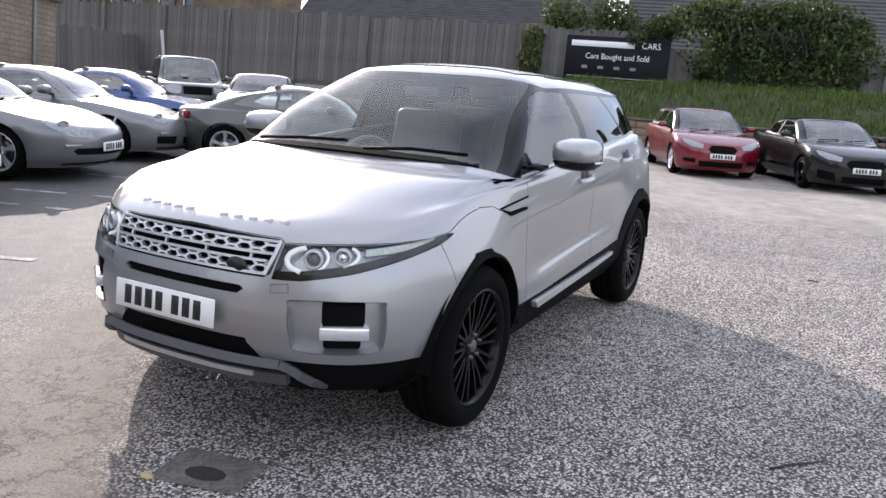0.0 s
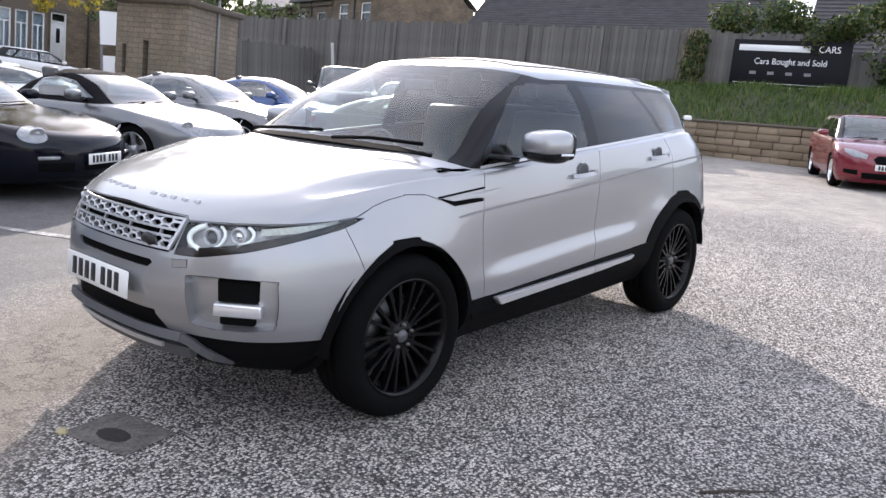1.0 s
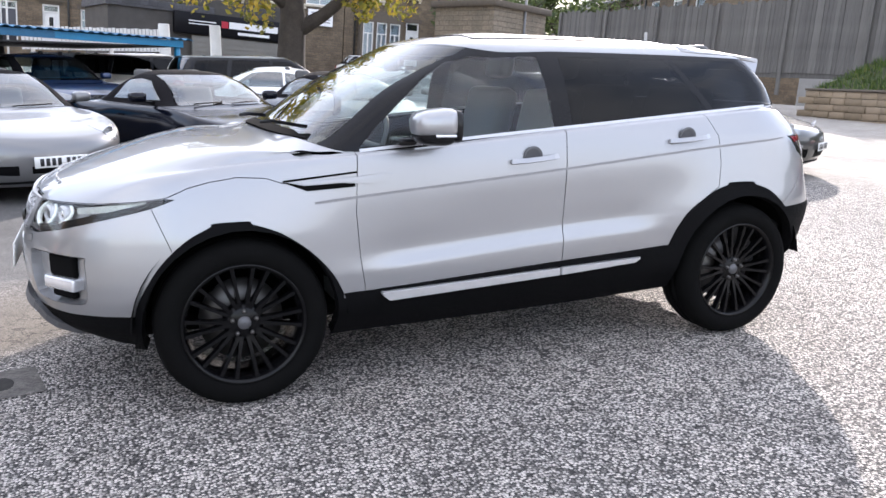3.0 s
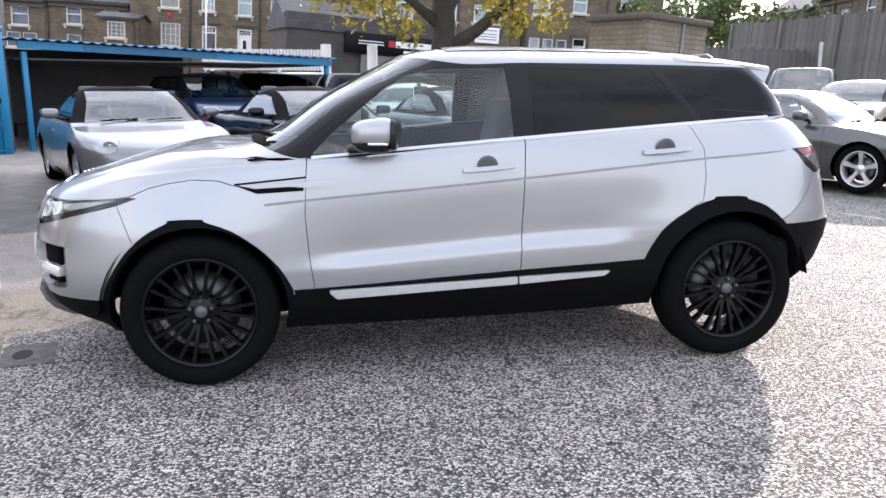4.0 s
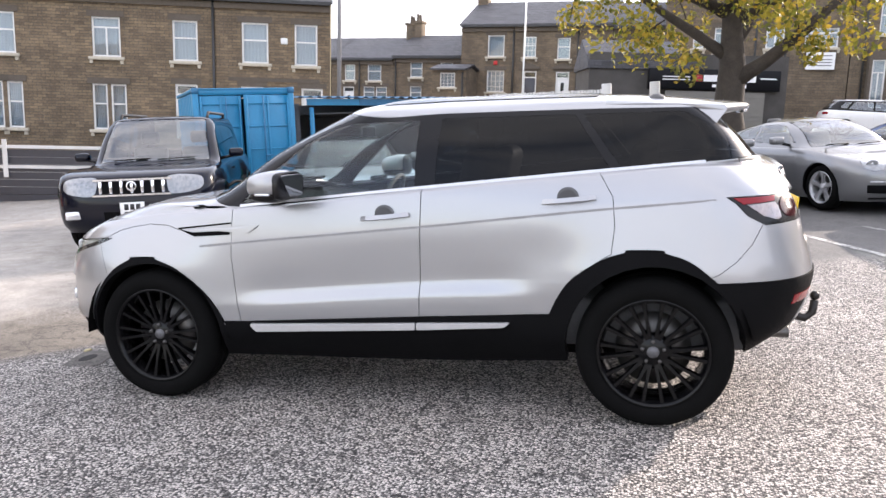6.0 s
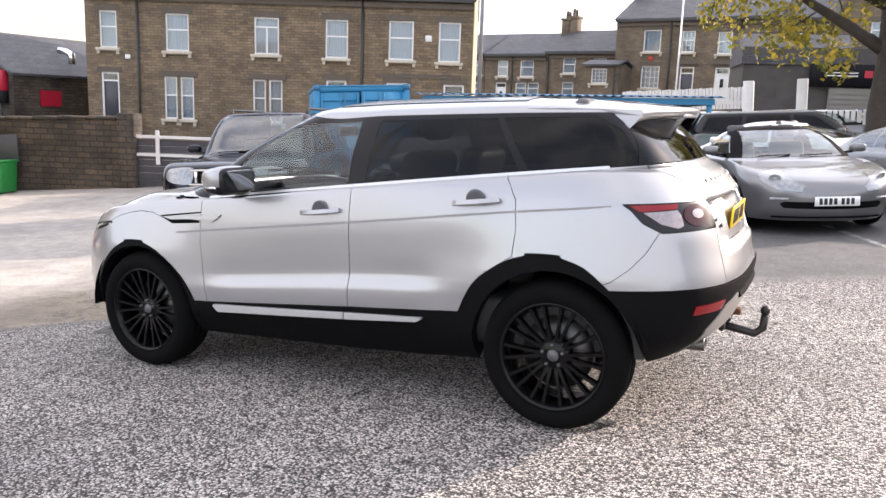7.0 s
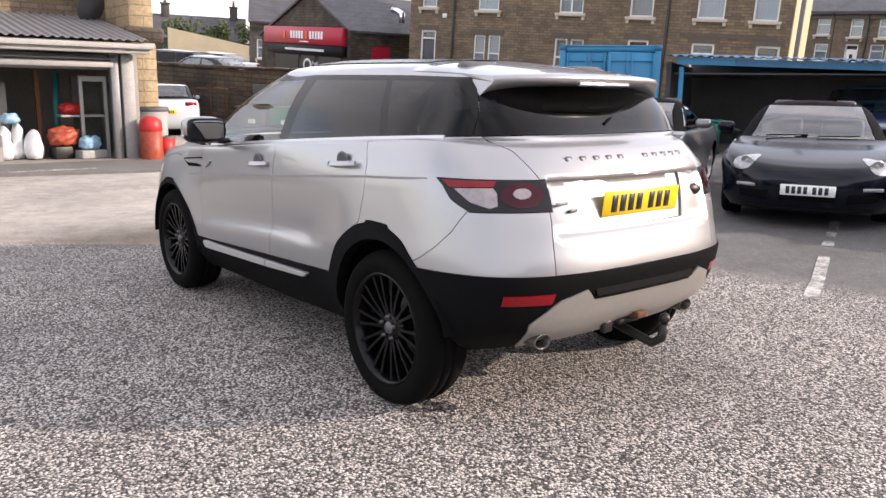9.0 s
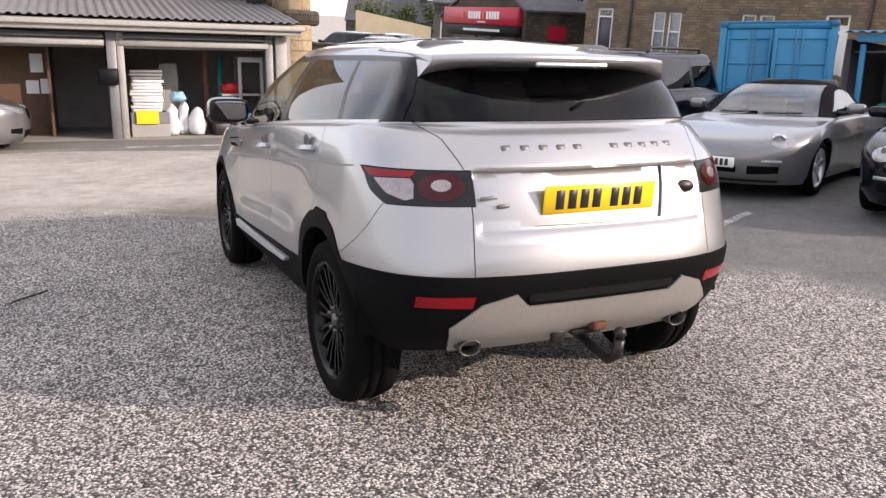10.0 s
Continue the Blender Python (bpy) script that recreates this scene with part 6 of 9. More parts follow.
def house(name, m, length, depth, base, eaves, wins, doors, stone, label, ridge=2.4, chimneys=(), pipes=(), gutter=True, group="terraced houses"):
    """A terraced house: wins (u, z, w, h, split, curtain, bars), doors (u, z, w, h, material); front at y = 0, ridge along x."""
    h = empty(name, m, label, "house", group)
    holes = [k[:4] for k in wins] + [k[:4] for k in doors]
    part("front_wall", wall_with_holes(0, length, base, eaves, holes), stone, h)
    part("rear_wall", box(0, length, depth - 0.35, depth, base, eaves), stone, h)
    for u in (0, length - 0.35):
        g = prism([(0.351, base), (depth - 0.351, base), (depth - 0.351, eaves), (depth / 2, eaves + ridge - 0.1), (0.351, eaves)], u, u + 0.35, "x")
        part("gable_wall", g, stone, h)
    for s in (0, 1):
        y0, y1 = (-0.25, depth / 2) if s == 0 else (depth + 0.25, depth / 2)
        sl = ridge / (depth / 2)
        z0 = eaves - 0.25 * sl + 0.05
        r = bmesh.new()
        vs = [r.verts.new(p) for p in ((-0.1, y0, z0), (length + 0.1, y0, z0), (length + 0.1, y1, eaves + ridge + 0.05), (-0.1, y1, eaves + ridge + 0.05), (-0.1, y0, z0 + 0.1), (length + 0.1, y0, z0 + 0.1), (length + 0.1, y1, eaves + ridge + 0.15), (-0.1, y1, eaves + ridge + 0.15))]
        for q in ((0, 1, 2, 3), (4, 5, 6, 7), (0, 1, 5, 4), (1, 2, 6, 5), (2, 3, 7, 6), (3, 0, 4, 7)):
            r.faces.new([vs[i] for i in q])
        bmesh.ops.recalc_face_normals(r, faces=r.faces)
        part("roof", r, SLATE, h, "grey slate roof")
    if gutter:
        part("gutter", box(0, length, -0.33, -0.20, eaves - 0.16, eaves - 0.05), PIPE, h, "dark gutter")
        part("cornice", box(0, length, -0.12, -0.002, eaves - 0.42, eaves - 0.20), LINTEL, h)
    for k in wins:
        window(h, *k[:4], split=k[4] if len(k) > 4 else "sash", curtain=k[5] if len(k) > 5 else NET, bars=k[6] if len(k) > 6 else 0)
    for k in doors:
        house_door(h, *k)
    for u in pipes:
        part("drainpipe", tube([(u, -0.09, base), (u, -0.09, eaves - 0.1)], 0.055, 8), PIPE, h, "black drainpipe")
    for u in chimneys:
        c = rbox(u - 0.35, u + 0.35, depth / 2 - 0.45, depth / 2 + 0.45, eaves + ridge - 0.8, eaves + ridge + 1.1, 0.02, 1)
        box(u - 0.42, u + 0.42, depth / 2 - 0.52, depth / 2 + 0.52, eaves + ridge + 1.0, eaves + ridge + 1.15, c)
        st = part("chimney", c, stone, h)
        for k in (-0.25, 0.25):
            part("chimney_pot", lathe([(0.10, 0), (0.12, 0.1), (0.09, 0.45), (0.11, 0.5), (0.08, 0.5), (0.08, 0.1)], 12, "z", None, pose(u, depth / 2 + k, eaves + ridge + 1.15)), LINTEL, st)
    return h


WOOD_DOOR = material("white_house_door", (0.68, 0.68, 0.66), 0.45)
DARK_DOOR = material("dark_house_door", (0.05, 0.05, 0.06), 0.4)


def terraces():
    up, lo = (3.52, 1.55), (0.62, 1.85)
    m = pose(-25.6, 20.6, 0, 0, 0, 23.5)
    # near terrace: two houses, front line at u from -1.9 to 15
    left = house("terraced_house", m @ pose(-1.87, 0, 0), 12.15, 7.5, -1.9, 6.0,
                 [(0.62, 3.58, 0.78, 1.56, "sash"), (3.54, 3.52, 1.03, 1.58, "sash"), (7.42, 3.5, 1.08, 1.55, "top"), (10.5, 3.44, 0.98, 1.6, "sash"),
                  (3.42, 0.62, 0.58, 1.82, "sash"), (4.14, 0.62, 0.60, 1.82, "sash"), (7.34, 0.62, 0.58, 1.82, "sash"), (8.05, 0.62, 0.60, 1.82, "sash")],
                 [(0.62, 0.55, 0.80, 2.0, DARK_DOOR, False), (10.55, 0.30, 0.88, 2.22, WOOD_DOOR)], SANDSTONE, "two-storey brown sandstone terraced house with white windows", pipes=(2.35, 12.1), chimneys=(6.0,))
    right = house("terraced_house", m @ pose(10.29, 0, 0), 4.63, 7.5, -1.9, 6.0,
                  [(1.06, 3.45, 1.06, 1.62, "sash"), (3.18, 3.42, 0.93, 1.65, "sash")], [(3.45, 0.30, 0.88, 2.2, WOOD_DOOR, False), (1.0, 0.3, 0.9, 2.2, DARK_DOOR)], SANDSTONE, "two-storey brown sandstone end house with white windows", pipes=())
    part("stone_panel", box(0.5, 4.2, -0.05, -0.002, 2.72, 2.86), LINTEL, right, "carved stone band")
    for u, z in ((2.68, 4.35), (-9.35 + 0.55, 4.4)):
        pass
    part("alarm_box", rbox(2.62, 2.90, -0.08, -0.002, 4.25, 4.5, 0.03, 2), UPVC, right, "small cream alarm box")
    part("alarm_box", rbox(1.75, 1.98, -0.08, -0.002, 3.12, 3.32, 0.03, 2), UPVC, left, "small white alarm box")
    # its end wall is rendered cream
    part("gable_render", prism([(0.0, -1.9), (7.5, -1.9), (7.5, 5.95), (3.75, 8.2), (0.0, 5.95)], 4.635, 4.67, "x"), material("cream_render", (0.50, 0.41, 0.25), 0.8, 0, 0.12, 2, 20), right, "cream rendered end wall")
    # far terrace: the taller row and the lower one behind it
    mb = pose(-12, 46.5, 0, 0, 0, -4)
    tall = house("terraced_house", mb @ pose(0.9, 0, 0), 9.65, 8, 1.0, 7.35,
          [(1.77, 5.37, 1.1, 1.34, "none"), (4.15, 5.34, 0.79, 1.27, "sash", NET, 3), (6.29, 5.23, 0.82, 1.3, "sash"), (8.22, 5.28, 0.86, 0.97, "sash"), (1.77, 3.14, 1.15, 1.37, "none", NET, 4), (8.2, 3.0, 0.85, 1.35, "sash")],
          [(4.19, 2.35, 0.85, 2.13, DARK_DOOR, False), (6.28, 2.35, 0.85, 2.10, WOOD_DOOR)], SANDSTONE_FAR, "sooty sandstone terraced house with a slate roof", 1.8, (0.3,), (3.5, 7.6))
    for u in (4.61, 6.7):
        part("door_pediment", prism([(u - 0.68, 4.62), (u + 0.68, 4.62), (u + 0.68, 4.70), (u, 4.98), (u - 0.68, 4.70)], -0.14, -0.002), LINTEL, tall, "carved stone door pediment")
    for u, z in ((2.2, 4.85), (8.5, 4.62)):
        part("alarm_box", rbox(u, u + 0.26, -0.09, -0.002, z, z + 0.24, 0.03, 2), RED_PLASTIC, tall, "small red alarm box")
    lowm = mb @ pose(-8.3, 1.5, 0)
    house("terraced_house", lowm @ pose(3.85, 0, 0), 4.9, 8, 1.0, 5.5, [(1.2, 4.09, 0.9, 1.03, "sash"), (3.4, 4.09, 0.9, 1.03, "sash"), (1.2, 2.45, 0.85, 1.05, "sash")], [(3.2, 1.6, 0.85, 1.9, WOOD_DOOR)], SANDSTONE_FAR, "low sooty sandstone terraced house", 1.65, (0.3, 4.5), (0.15,))
    house("terraced_house", lowm @ pose(-0.95, 0, 0), 4.78, 8, 1.0, 5.35, [(1.02, 3.84, 0.81, 1.13, "sash"), (2.79, 3.82, 1.04, 1.15, "sash"), (2.48, 2.5, 0.85, 0.92, "sash"), (3.42, 2.5, 0.85, 0.92, "sash")], [(0.9, 1.5, 0.85, 1.9, WOOD_DOOR)], SANDSTONE_FAR, "low sooty sandstone terraced house", 1.65, (4.6,), (2.2,))
    house("terraced_house", lowm @ pose(-9.2, 0, 0), 8.2, 8, 1.0, 5.35, [(0.8, 3.9, 0.9, 1.1, "sash"), (3.0, 3.9, 0.9, 1.1, "sash"), (5.0, 3.9, 0.9, 1.1, "sash"), (7.06, 3.95, 0.9, 1.12, "sash"), (1.0, 2.3, 0.9, 1.1, "sash"), (5.0, 2.3, 0.9, 1.1, "sash"), (7.1, 2.3, 0.9, 1.1, "sash")], [(3.2, 1.6, 0.85, 1.9, WOOD_DOOR)], SANDSTONE_FAR, "low sooty sandstone terraced house", 1.65, (0.6,), (2.4, 6.2))
    lean = house("outhouse", mb @ pose(-0.15, -2.6, 0), 2.2, 2.7, 1.0, 4.35, [(0.5, 3.3, 1.0, 0.9, "none", NET, 4)], [], SANDSTONE_FAR, "small stone outhouse with a lean-to roof", 0.3, (), (2.0,), False)
    house("terraced_house", mb @ pose(10.55, 0.2, 0), 3.6, 8, 1.0, 7.2, [(0.5, 5.2, 0.8, 1.2, "sash"), (2.2, 5.2, 0.8, 1.2, "sash"), (0.5, 2.9, 0.9, 1.4, "sash"), (2.2, 2.9, 0.9, 1.4, "sash")], [], SANDSTONE_FAR, "sooty sandstone house with a porch", 1.8, (3.2,), (1.7,))
    # a row of houses that climbs the hill beyond the fence
    hill = pose(28.4, 45.5, 0, 0, 0, -97)
    for i in range(4):
        house("hillside_house", hill @ pose(4.35 * i, 0, 0), 4.3, 7, 1.0, 7.2 + 0.35 * i, [(0.6, 5.2 + 0.35 * i, 0.9, 1.25, "sash"), (2.7, 5.2 + 0.35 * i, 0.9, 1.25, "sash"), (0.6, 3.0 + 0.35 * i, 0.9, 1.3, "sash")], [], SANDSTONE_FAR, "stone house in a row that climbs the hill", 2.3, (3.9,), (2.2,), group="houses on the hill")
    # shops to the right of the tree
    mc = pose(1.0, 41.5, 0, 0, 0, -3)
    house("shop_house", mc @ pose(0.6, 0, 0), 9.3, 8, 1.5, 8.7, [(1.5, 5.5, 0.55, 1.0, "sash"), (2.6, 5.45, 1.0, 1.15, "top"), (7.1, 5.55, 1.6, 1.0, "top"), (5.2, 5.5, 0.9, 1.1, "top")], [], SANDSTONE_FAR, "sandstone shop house with small upper windows", 2.5, (8.8,), (4.7, 6.2))
    house("shop_house", mc @ pose(9.95, 0, 0), 9.0, 8, 1.5, 9.3, [(1.2, 6.2, 1.0, 1.7, "sash"), (3.55, 6.5, 0.85, 1.1, "sash"), (6.4, 6.3, 0.95, 1.5, "sash")], [(3.7, 2.6, 0.8, 2.5, WOOD_DOOR)], SANDSTONE_FAR, "tall sandstone house with a dark bay window", 2.8, (0.4,), (0.6, 5.6))
    bay = empty("bay_window", mc @ pose(10.75, -0.65, 0), "dark timber bay window with white frames", "bay window")
    part("bay_frame", wall_with_holes(0, 2.5, 1.6, 5.5, [(0.15, 2.5, 0.62, 2.4), (0.95, 2.5, 0.62, 2.4), (1.75, 2.5, 0.62, 2.4)], 0.6), LINTEL, bay)
    for u in (0.15, 0.95, 1.75):
        window(bay, u, 2.5, 0.62, 2.4, "top", False, False)
    # estate agent's shop front, far side of the tree
    sh = empty("estate_agent_shop", pose(1.55, 32.0, 0.6, 0, 0, 14), "low shop front with a black fascia and grey shutter", "shop")
    part("shop_wall", box(-3.2, 5.6, 0.3, 4.0, 0.0, 3.9), DARK_STONE, sh)
    part("fascia", rbox(-0.6, 5.2, 0.0, 0.25, 2.35, 3.25, 0.02, 1), BLACK_BOARD, sh, "black shop fascia")
    for a, b, z0, z1, mt in ((0.0, 1.2, 2.88, 2.92, SIGN_WHITE), (0.0, 1.2, 2.76, 2.80, SIGN_WHITE), (1.45, 1.75, 2.72, 3.0, SIGN_RED), (1.8, 4.1, 2.72, 3.0, SIGN_WHITE), (2.2, 3.7, 2.48, 2.60, SIGN_WHITE), (4.3, 5.0, 2.86, 2.92, SIGN_WHITE)):
        part("fascia_bar", box(a, b, -0.02, -0.001, z0, z1), mt, sh)
    part("shutter", box(0.2, 4.6, 0.12, 0.2, 0.4, 2.3), material("grey_shutter", (0.20, 0.19, 0.17), 0.6, 0, 0.15, 1, 20), sh, "grey roller shutter")
    for i in range(9):
        part("shutter_rib", box(0.2, 4.6, 0.09, 0.12, 0.45 + 0.2 * i, 0.50 + 0.2 * i), bpy.data.materials["grey_shutter"], sh)
    pr = prism([(0.2, 3.2), (4.2, 3.2), (4.2, 3.4), (2.2, 4.6), (0.2, 3.5)], -3.3, 1.2, "x")
    part("roof", pr, SLATE, sh, "dark tiled lean-to roof")


terraces()


# ---- round the yard ----
def corrugated(x0, x1, y0, y1, z0, z1, pitch=0.16, amp=0.025, thick=0.012):
    """A ribbed sheet that falls from z1 (at y1) to z0 (at y0)."""
    bm = bmesh.new()
    n = int((x1 - x0) / pitch * 4)
    rows_ = []
    for i in range(n + 1):
        x = x0 + (x1 - x0) * i / n
        k = (0, 1, 1, 0)[i % 4] * amp
        rows_.append([bm.verts.new((x, y, z + k + t)) for y, z in ((y0, z0), (y1, z1)) for t in (0, thick)])
    for a, b in zip(rows_, rows_[1:]):
        bm.faces.new((a[1], b[1], b[3], a[3]))
        bm.faces.new((a[2], b[2], b[0], a[0]))
        bm.faces.new((a[0], b[0], b[1], a[1]))
    bmesh.ops.recalc_face_normals(bm, faces=bm.faces)
    return bm


def shipping_container():
    c = empty("storage_container", lot(-7.68, 9.71, 39), "blue steel storage container with one door ajar", "container")
    W, H, D = 2.08, 2.42, 3.0
    side = bmesh.new()
    for x in (0.03, W - 0.03):
        n = 40
        cols = []
        for i in range(n + 1):
            k = 0.0 if i % 4 in (0, 1) else (0.035 if x < 1 else -0.035)
            cols.append([side.verts.new((x + k, 0.1 + (D - 0.1) * i / n, z)) for z in (0.12, H - 0.08)])
        for a, b in zip(cols, cols[1:]):
            side.faces.new((a[0], b[0], b[1], a[1]))
    part("ribbed_side", side, BLUE_STEEL, c)
    part("back_wall", box(0.05, W - 0.05, D - 0.04, D, 0.12, H - 0.08), BLUE_STEEL, c)
    part("container_roof", rbox(0.0, W, 0.0, D, H - 0.06, H, 0.015, 1), BLUE_STEEL, c)
    part("floor", box(0.05, W - 0.05, 0.08, D - 0.05, 0.08, 0.14), BLUE_DARK, c)
    for x in (0.0, W - 0.12):
        part("corner_post", rbox(x, x + 0.12, -0.02, 0.12, 0.0, H + 0.01, 0.01, 1), BLUE_STEEL, c)
        for z in (0.0, H - 0.11):
            part("corner_casting", rbox(x - 0.01, x + 0.13, -0.04, 0.14, z, z + 0.12, 0.012, 1), BLUE_DARK, c)
    part("header", rbox(0.12, W - 0.12, 0.0, 0.10, H - 0.14, H - 0.01, 0.01, 1), BLUE_STEEL, c)
    part("sill_beam", rbox(0.12, W - 0.12, 0.0, 0.10, 0.02, 0.12, 0.01, 1), BLUE_STEEL, c)

    def door_leaf(m, w):
        d = part("door", rbox(0, w, 0.0, 0.05, 0.13, H - 0.15, 0.008, 1), BLUE_STEEL, c)
        d.matrix_basis = m
        for i in range(3):
            part("door_rib", rbox(0.02 + (w - 0.08) * i / 2, 0.06 + (w - 0.08) * i / 2, -0.03, 0.0, 0.15, H - 0.17, 0.006, 1), BLUE_STEEL, d)
        for i in range(5):
            part("door_rail", rbox(0.03, w - 0.03, -0.025, -0.001, 0.20 + 0.47 * i, 0.235 + 0.47 * i, 0.006, 1), BLUE_STEEL, d)
        part("locking_bar", tube([(w * 0.62, -0.06, 0.15), (w * 0.62, -0.06, H - 0.17)], 0.016, 8), BLUE_DARK, d)
        part("bar_handle", rbox(w * 0.45, w * 0.63, -0.085, -0.065, 1.0, 1.04, 0.006, 1), BLUE_DARK, d)
        return d
    door_leaf(pose(0.12, 0.02, 0), 0.86)
    door_leaf(pose(W - 0.10, 0.02, 0, 0, 0, 180 + 13) @ Matrix.Diagonal((1, -1, 1, 1)), 1.0)


shipping_container()


def carport():
    c = empty("carport", lot(-6.4, 11.2, 28), "open blue steel carport with a corrugated roof", "carport")
    for x in (0.6, 7.0):
        part("post", rbox(x - 0.05, x + 0.05, 0.0, 0.10, 0.0, 2.0, 0.01, 1), BLUE_STEEL, c, "blue square post")
    beams = ((0.5, 1.65, BLUE_STEEL), (1.65, 4.3, BLUE_DARK), (4.3, 7.1, BLUE_STEEL))
    for a, b, mt in beams:
        q = prism([(a, 2.19 - 0.031 * (a - 0.5)), (b - 0.004, 2.19 - 0.031 * (b - 0.5)), (b - 0.004, 2.05 - 0.031 * (b - 0.5)), (a, 2.05 - 0.031 * (a - 0.5))], -0.05, 0.03)
        part("front_beam", q, mt, c, "blue front beam")
    sh = corrugated(0.3, 7.3, -0.15, 4.6, 2.20, 2.42, 0.2, 0.03)
    for v in sh.verts:
        v.co.z -= 0.031 * (v.co.x - 0.5)
    part("roof_sheet", sh, BLUE_DARK, c, "faded blue corrugated roof sheet")
    # dark panel added below the roof sheet to keep light out
    part("roof_lining", box(0.45, 7.05, 0.1, 4.5, 1.85, 1.88), CABIN, c, "dark panel added under the roof to keep light out")
    # the boards' grey is set dark to carry the closed bay's shade
    part("back_wall", box(0.3, 5.2, 4.45, 4.6, 0, 2.2), material("shaded_grey_boards", (0.13, 0.13, 0.135), 0.8, 0, 0.2, 1.5, 20, spec=0.2), c, "boarded back wall, the bay's shade set into its grey")
    part("side_wall", box(0.25, 0.35, 0.3, 4.4, 0, 2.1), bpy.data.materials["shaded_grey_boards"], c)
    # translucent sheets closing the end
    fr = material("translucent_sheet", (0.50, 0.55, 0.62), 0.35, 0, 0.25, 2.5, 20)
    for i in range(8):
        part("end_sheet", rbox(5.25 + 0.22 * i, 5.45 + 0.22 * i, 3.2, 3.24, 0.5, 1.72, 0.004, 1), fr, c, "cloudy translucent sheet")
        if i % 2 == 0:
            part("end_stud", box(5.42 + 0.22 * i, 5.49 + 0.22 * i, 3.12, 3.19, 0.0, 1.75), DARK_DOOR, c)
    part("end_base", box(5.2, 7.05, 3.15, 3.25, 0.0, 0.5), DARK_DOOR, c)
    for x, h_ in ((1.2, 0.5), (1.9, 0.45), (4.3, 0.6)):
        t = thing("stored_box", rbox(-0.25, 0.25, -0.2, 0.2, 0, h_, 0.03, 2), CABIN, "dark box stored at the back of the carport", "box", "stored boxes")
        t.matrix_basis = lot(-6.4, 11.2, 28) @ pose(x, 4.1, 0, 0, 0, 12 * x)


carport()


def wheelie_bin(m, body, lid, label, w=0.58, d=0.6, h=1.0, rim=None):
    b = empty("wheelie_bin", m, label, "bin")
    o = rbox(-w / 2, w / 2, -d / 2, d / 2, 0.08, h, 0.05, 2)
    for v in o.verts:
        k = 0.82 + 0.18 * v.co.z / h
        v.co.x *= k
        v.co.y *= k
    part("bin_body", o, body, b)
    part("lid", rbox(-w / 2 - 0.02, w / 2 + 0.02, -d / 2 - 0.02, d / 2 + 0.04, h, h + 0.07, 0.03, 2), lid, b)
    part("handle", tube([(-w * 0.4, d / 2 + 0.02, h), (-w * 0.4, d / 2 + 0.1, h + 0.02), (w * 0.4, d / 2 + 0.1, h + 0.02), (w * 0.4, d / 2 + 0.02, h)], 0.015, 6), body, b)
    for s in (-1, 1):
        part("bin_wheel", lathe([(0.02, -0.03), (0.10, -0.03), (0.10, 0.03), (0.02, 0.03)], 16, "x", None, pose(s * w * 0.42, d * 0.36, 0.10)), RUBBER, b)
    return b


def big_bin(m, body, lid_mat, label, open_lid=True):
    b = empty("waste_container", m, label, "bin", "waste containers")
    o = rbox(-0.68, 0.68, -0.5, 0.5, 0.16, 1.12, 0.05, 2)
    for v in o.verts:
        k = 0.86 + 0.14 * v.co.z / 1.12
        v.co.x *= k
        v.co.y *= k
    part("bin_body", o, body, b)
    part("rim", rbox(-0.72, 0.72, -0.54, 0.54, 1.10, 1.17, 0.02, 1), body, b)
    if open_lid:
        part("lid", rbox(-0.70, 0.70, 0.50, 0.56, 1.15, 1.95, 0.02, 1), lid_mat, b, "open black lid")
    else:
        part("lid", rbox(-0.70, 0.70, -0.52, 0.52, 1.17, 1.24, 0.03, 2), lid_mat, b)
    part("print", box(-0.16, 0.16, -0.475, -0.465, 0.55, 0.70), SIGN_WHITE, b)
    part("print", box(-0.25, 0.25, -0.468, -0.458, 0.44, 0.48), SIGN_WHITE, b)
    for x in (-0.5, 0.5):
        for y in (-0.36, 0.36):
            part("castor", lathe([(0.02, -0.02), (0.08, -0.02), (0.08, 0.02), (0.02, 0.02)], 14, "x", None, pose(x, y, 0.08)), RUBBER, b)
    return b


wheelie_bin(lot(-5.65, 12.3, 28), TEAL, TEAL, "teal-lidded wheelie bin beside the carport post", 0.5, 0.5, 0.85)
big_bin(lot(-16.05, 7.75, 26) @ Matrix.Scale(0.78, 4), GREEN_BIN, CABIN, "green four-wheeled waste bin with its black lid open")
big_bin(lot(-17.1, 7.25, 26) @ Matrix.Scale(0.78, 4), GREY_BIN, CABIN, "grey four-wheeled waste bin with its black lid open")


cage = empty("trolley_frame", lot(-19.3, 6.2, 24), "rusty tubular steel trolley frame by the wall", "trolley")
for x in (0.0, 0.62, 1.25):
    part("upright", tube([(x, 0, 0.05), (x, 0, 1.3), (x, 0.08, 1.38), (x, 0.45, 1.40)], 0.022, 7), RUST, cage)
for z in (0.3, 1.38):
    part("cross_bar", tube([(0, 0.02, z), (1.25, 0.02, z)], 0.02, 7), RUST, cage)


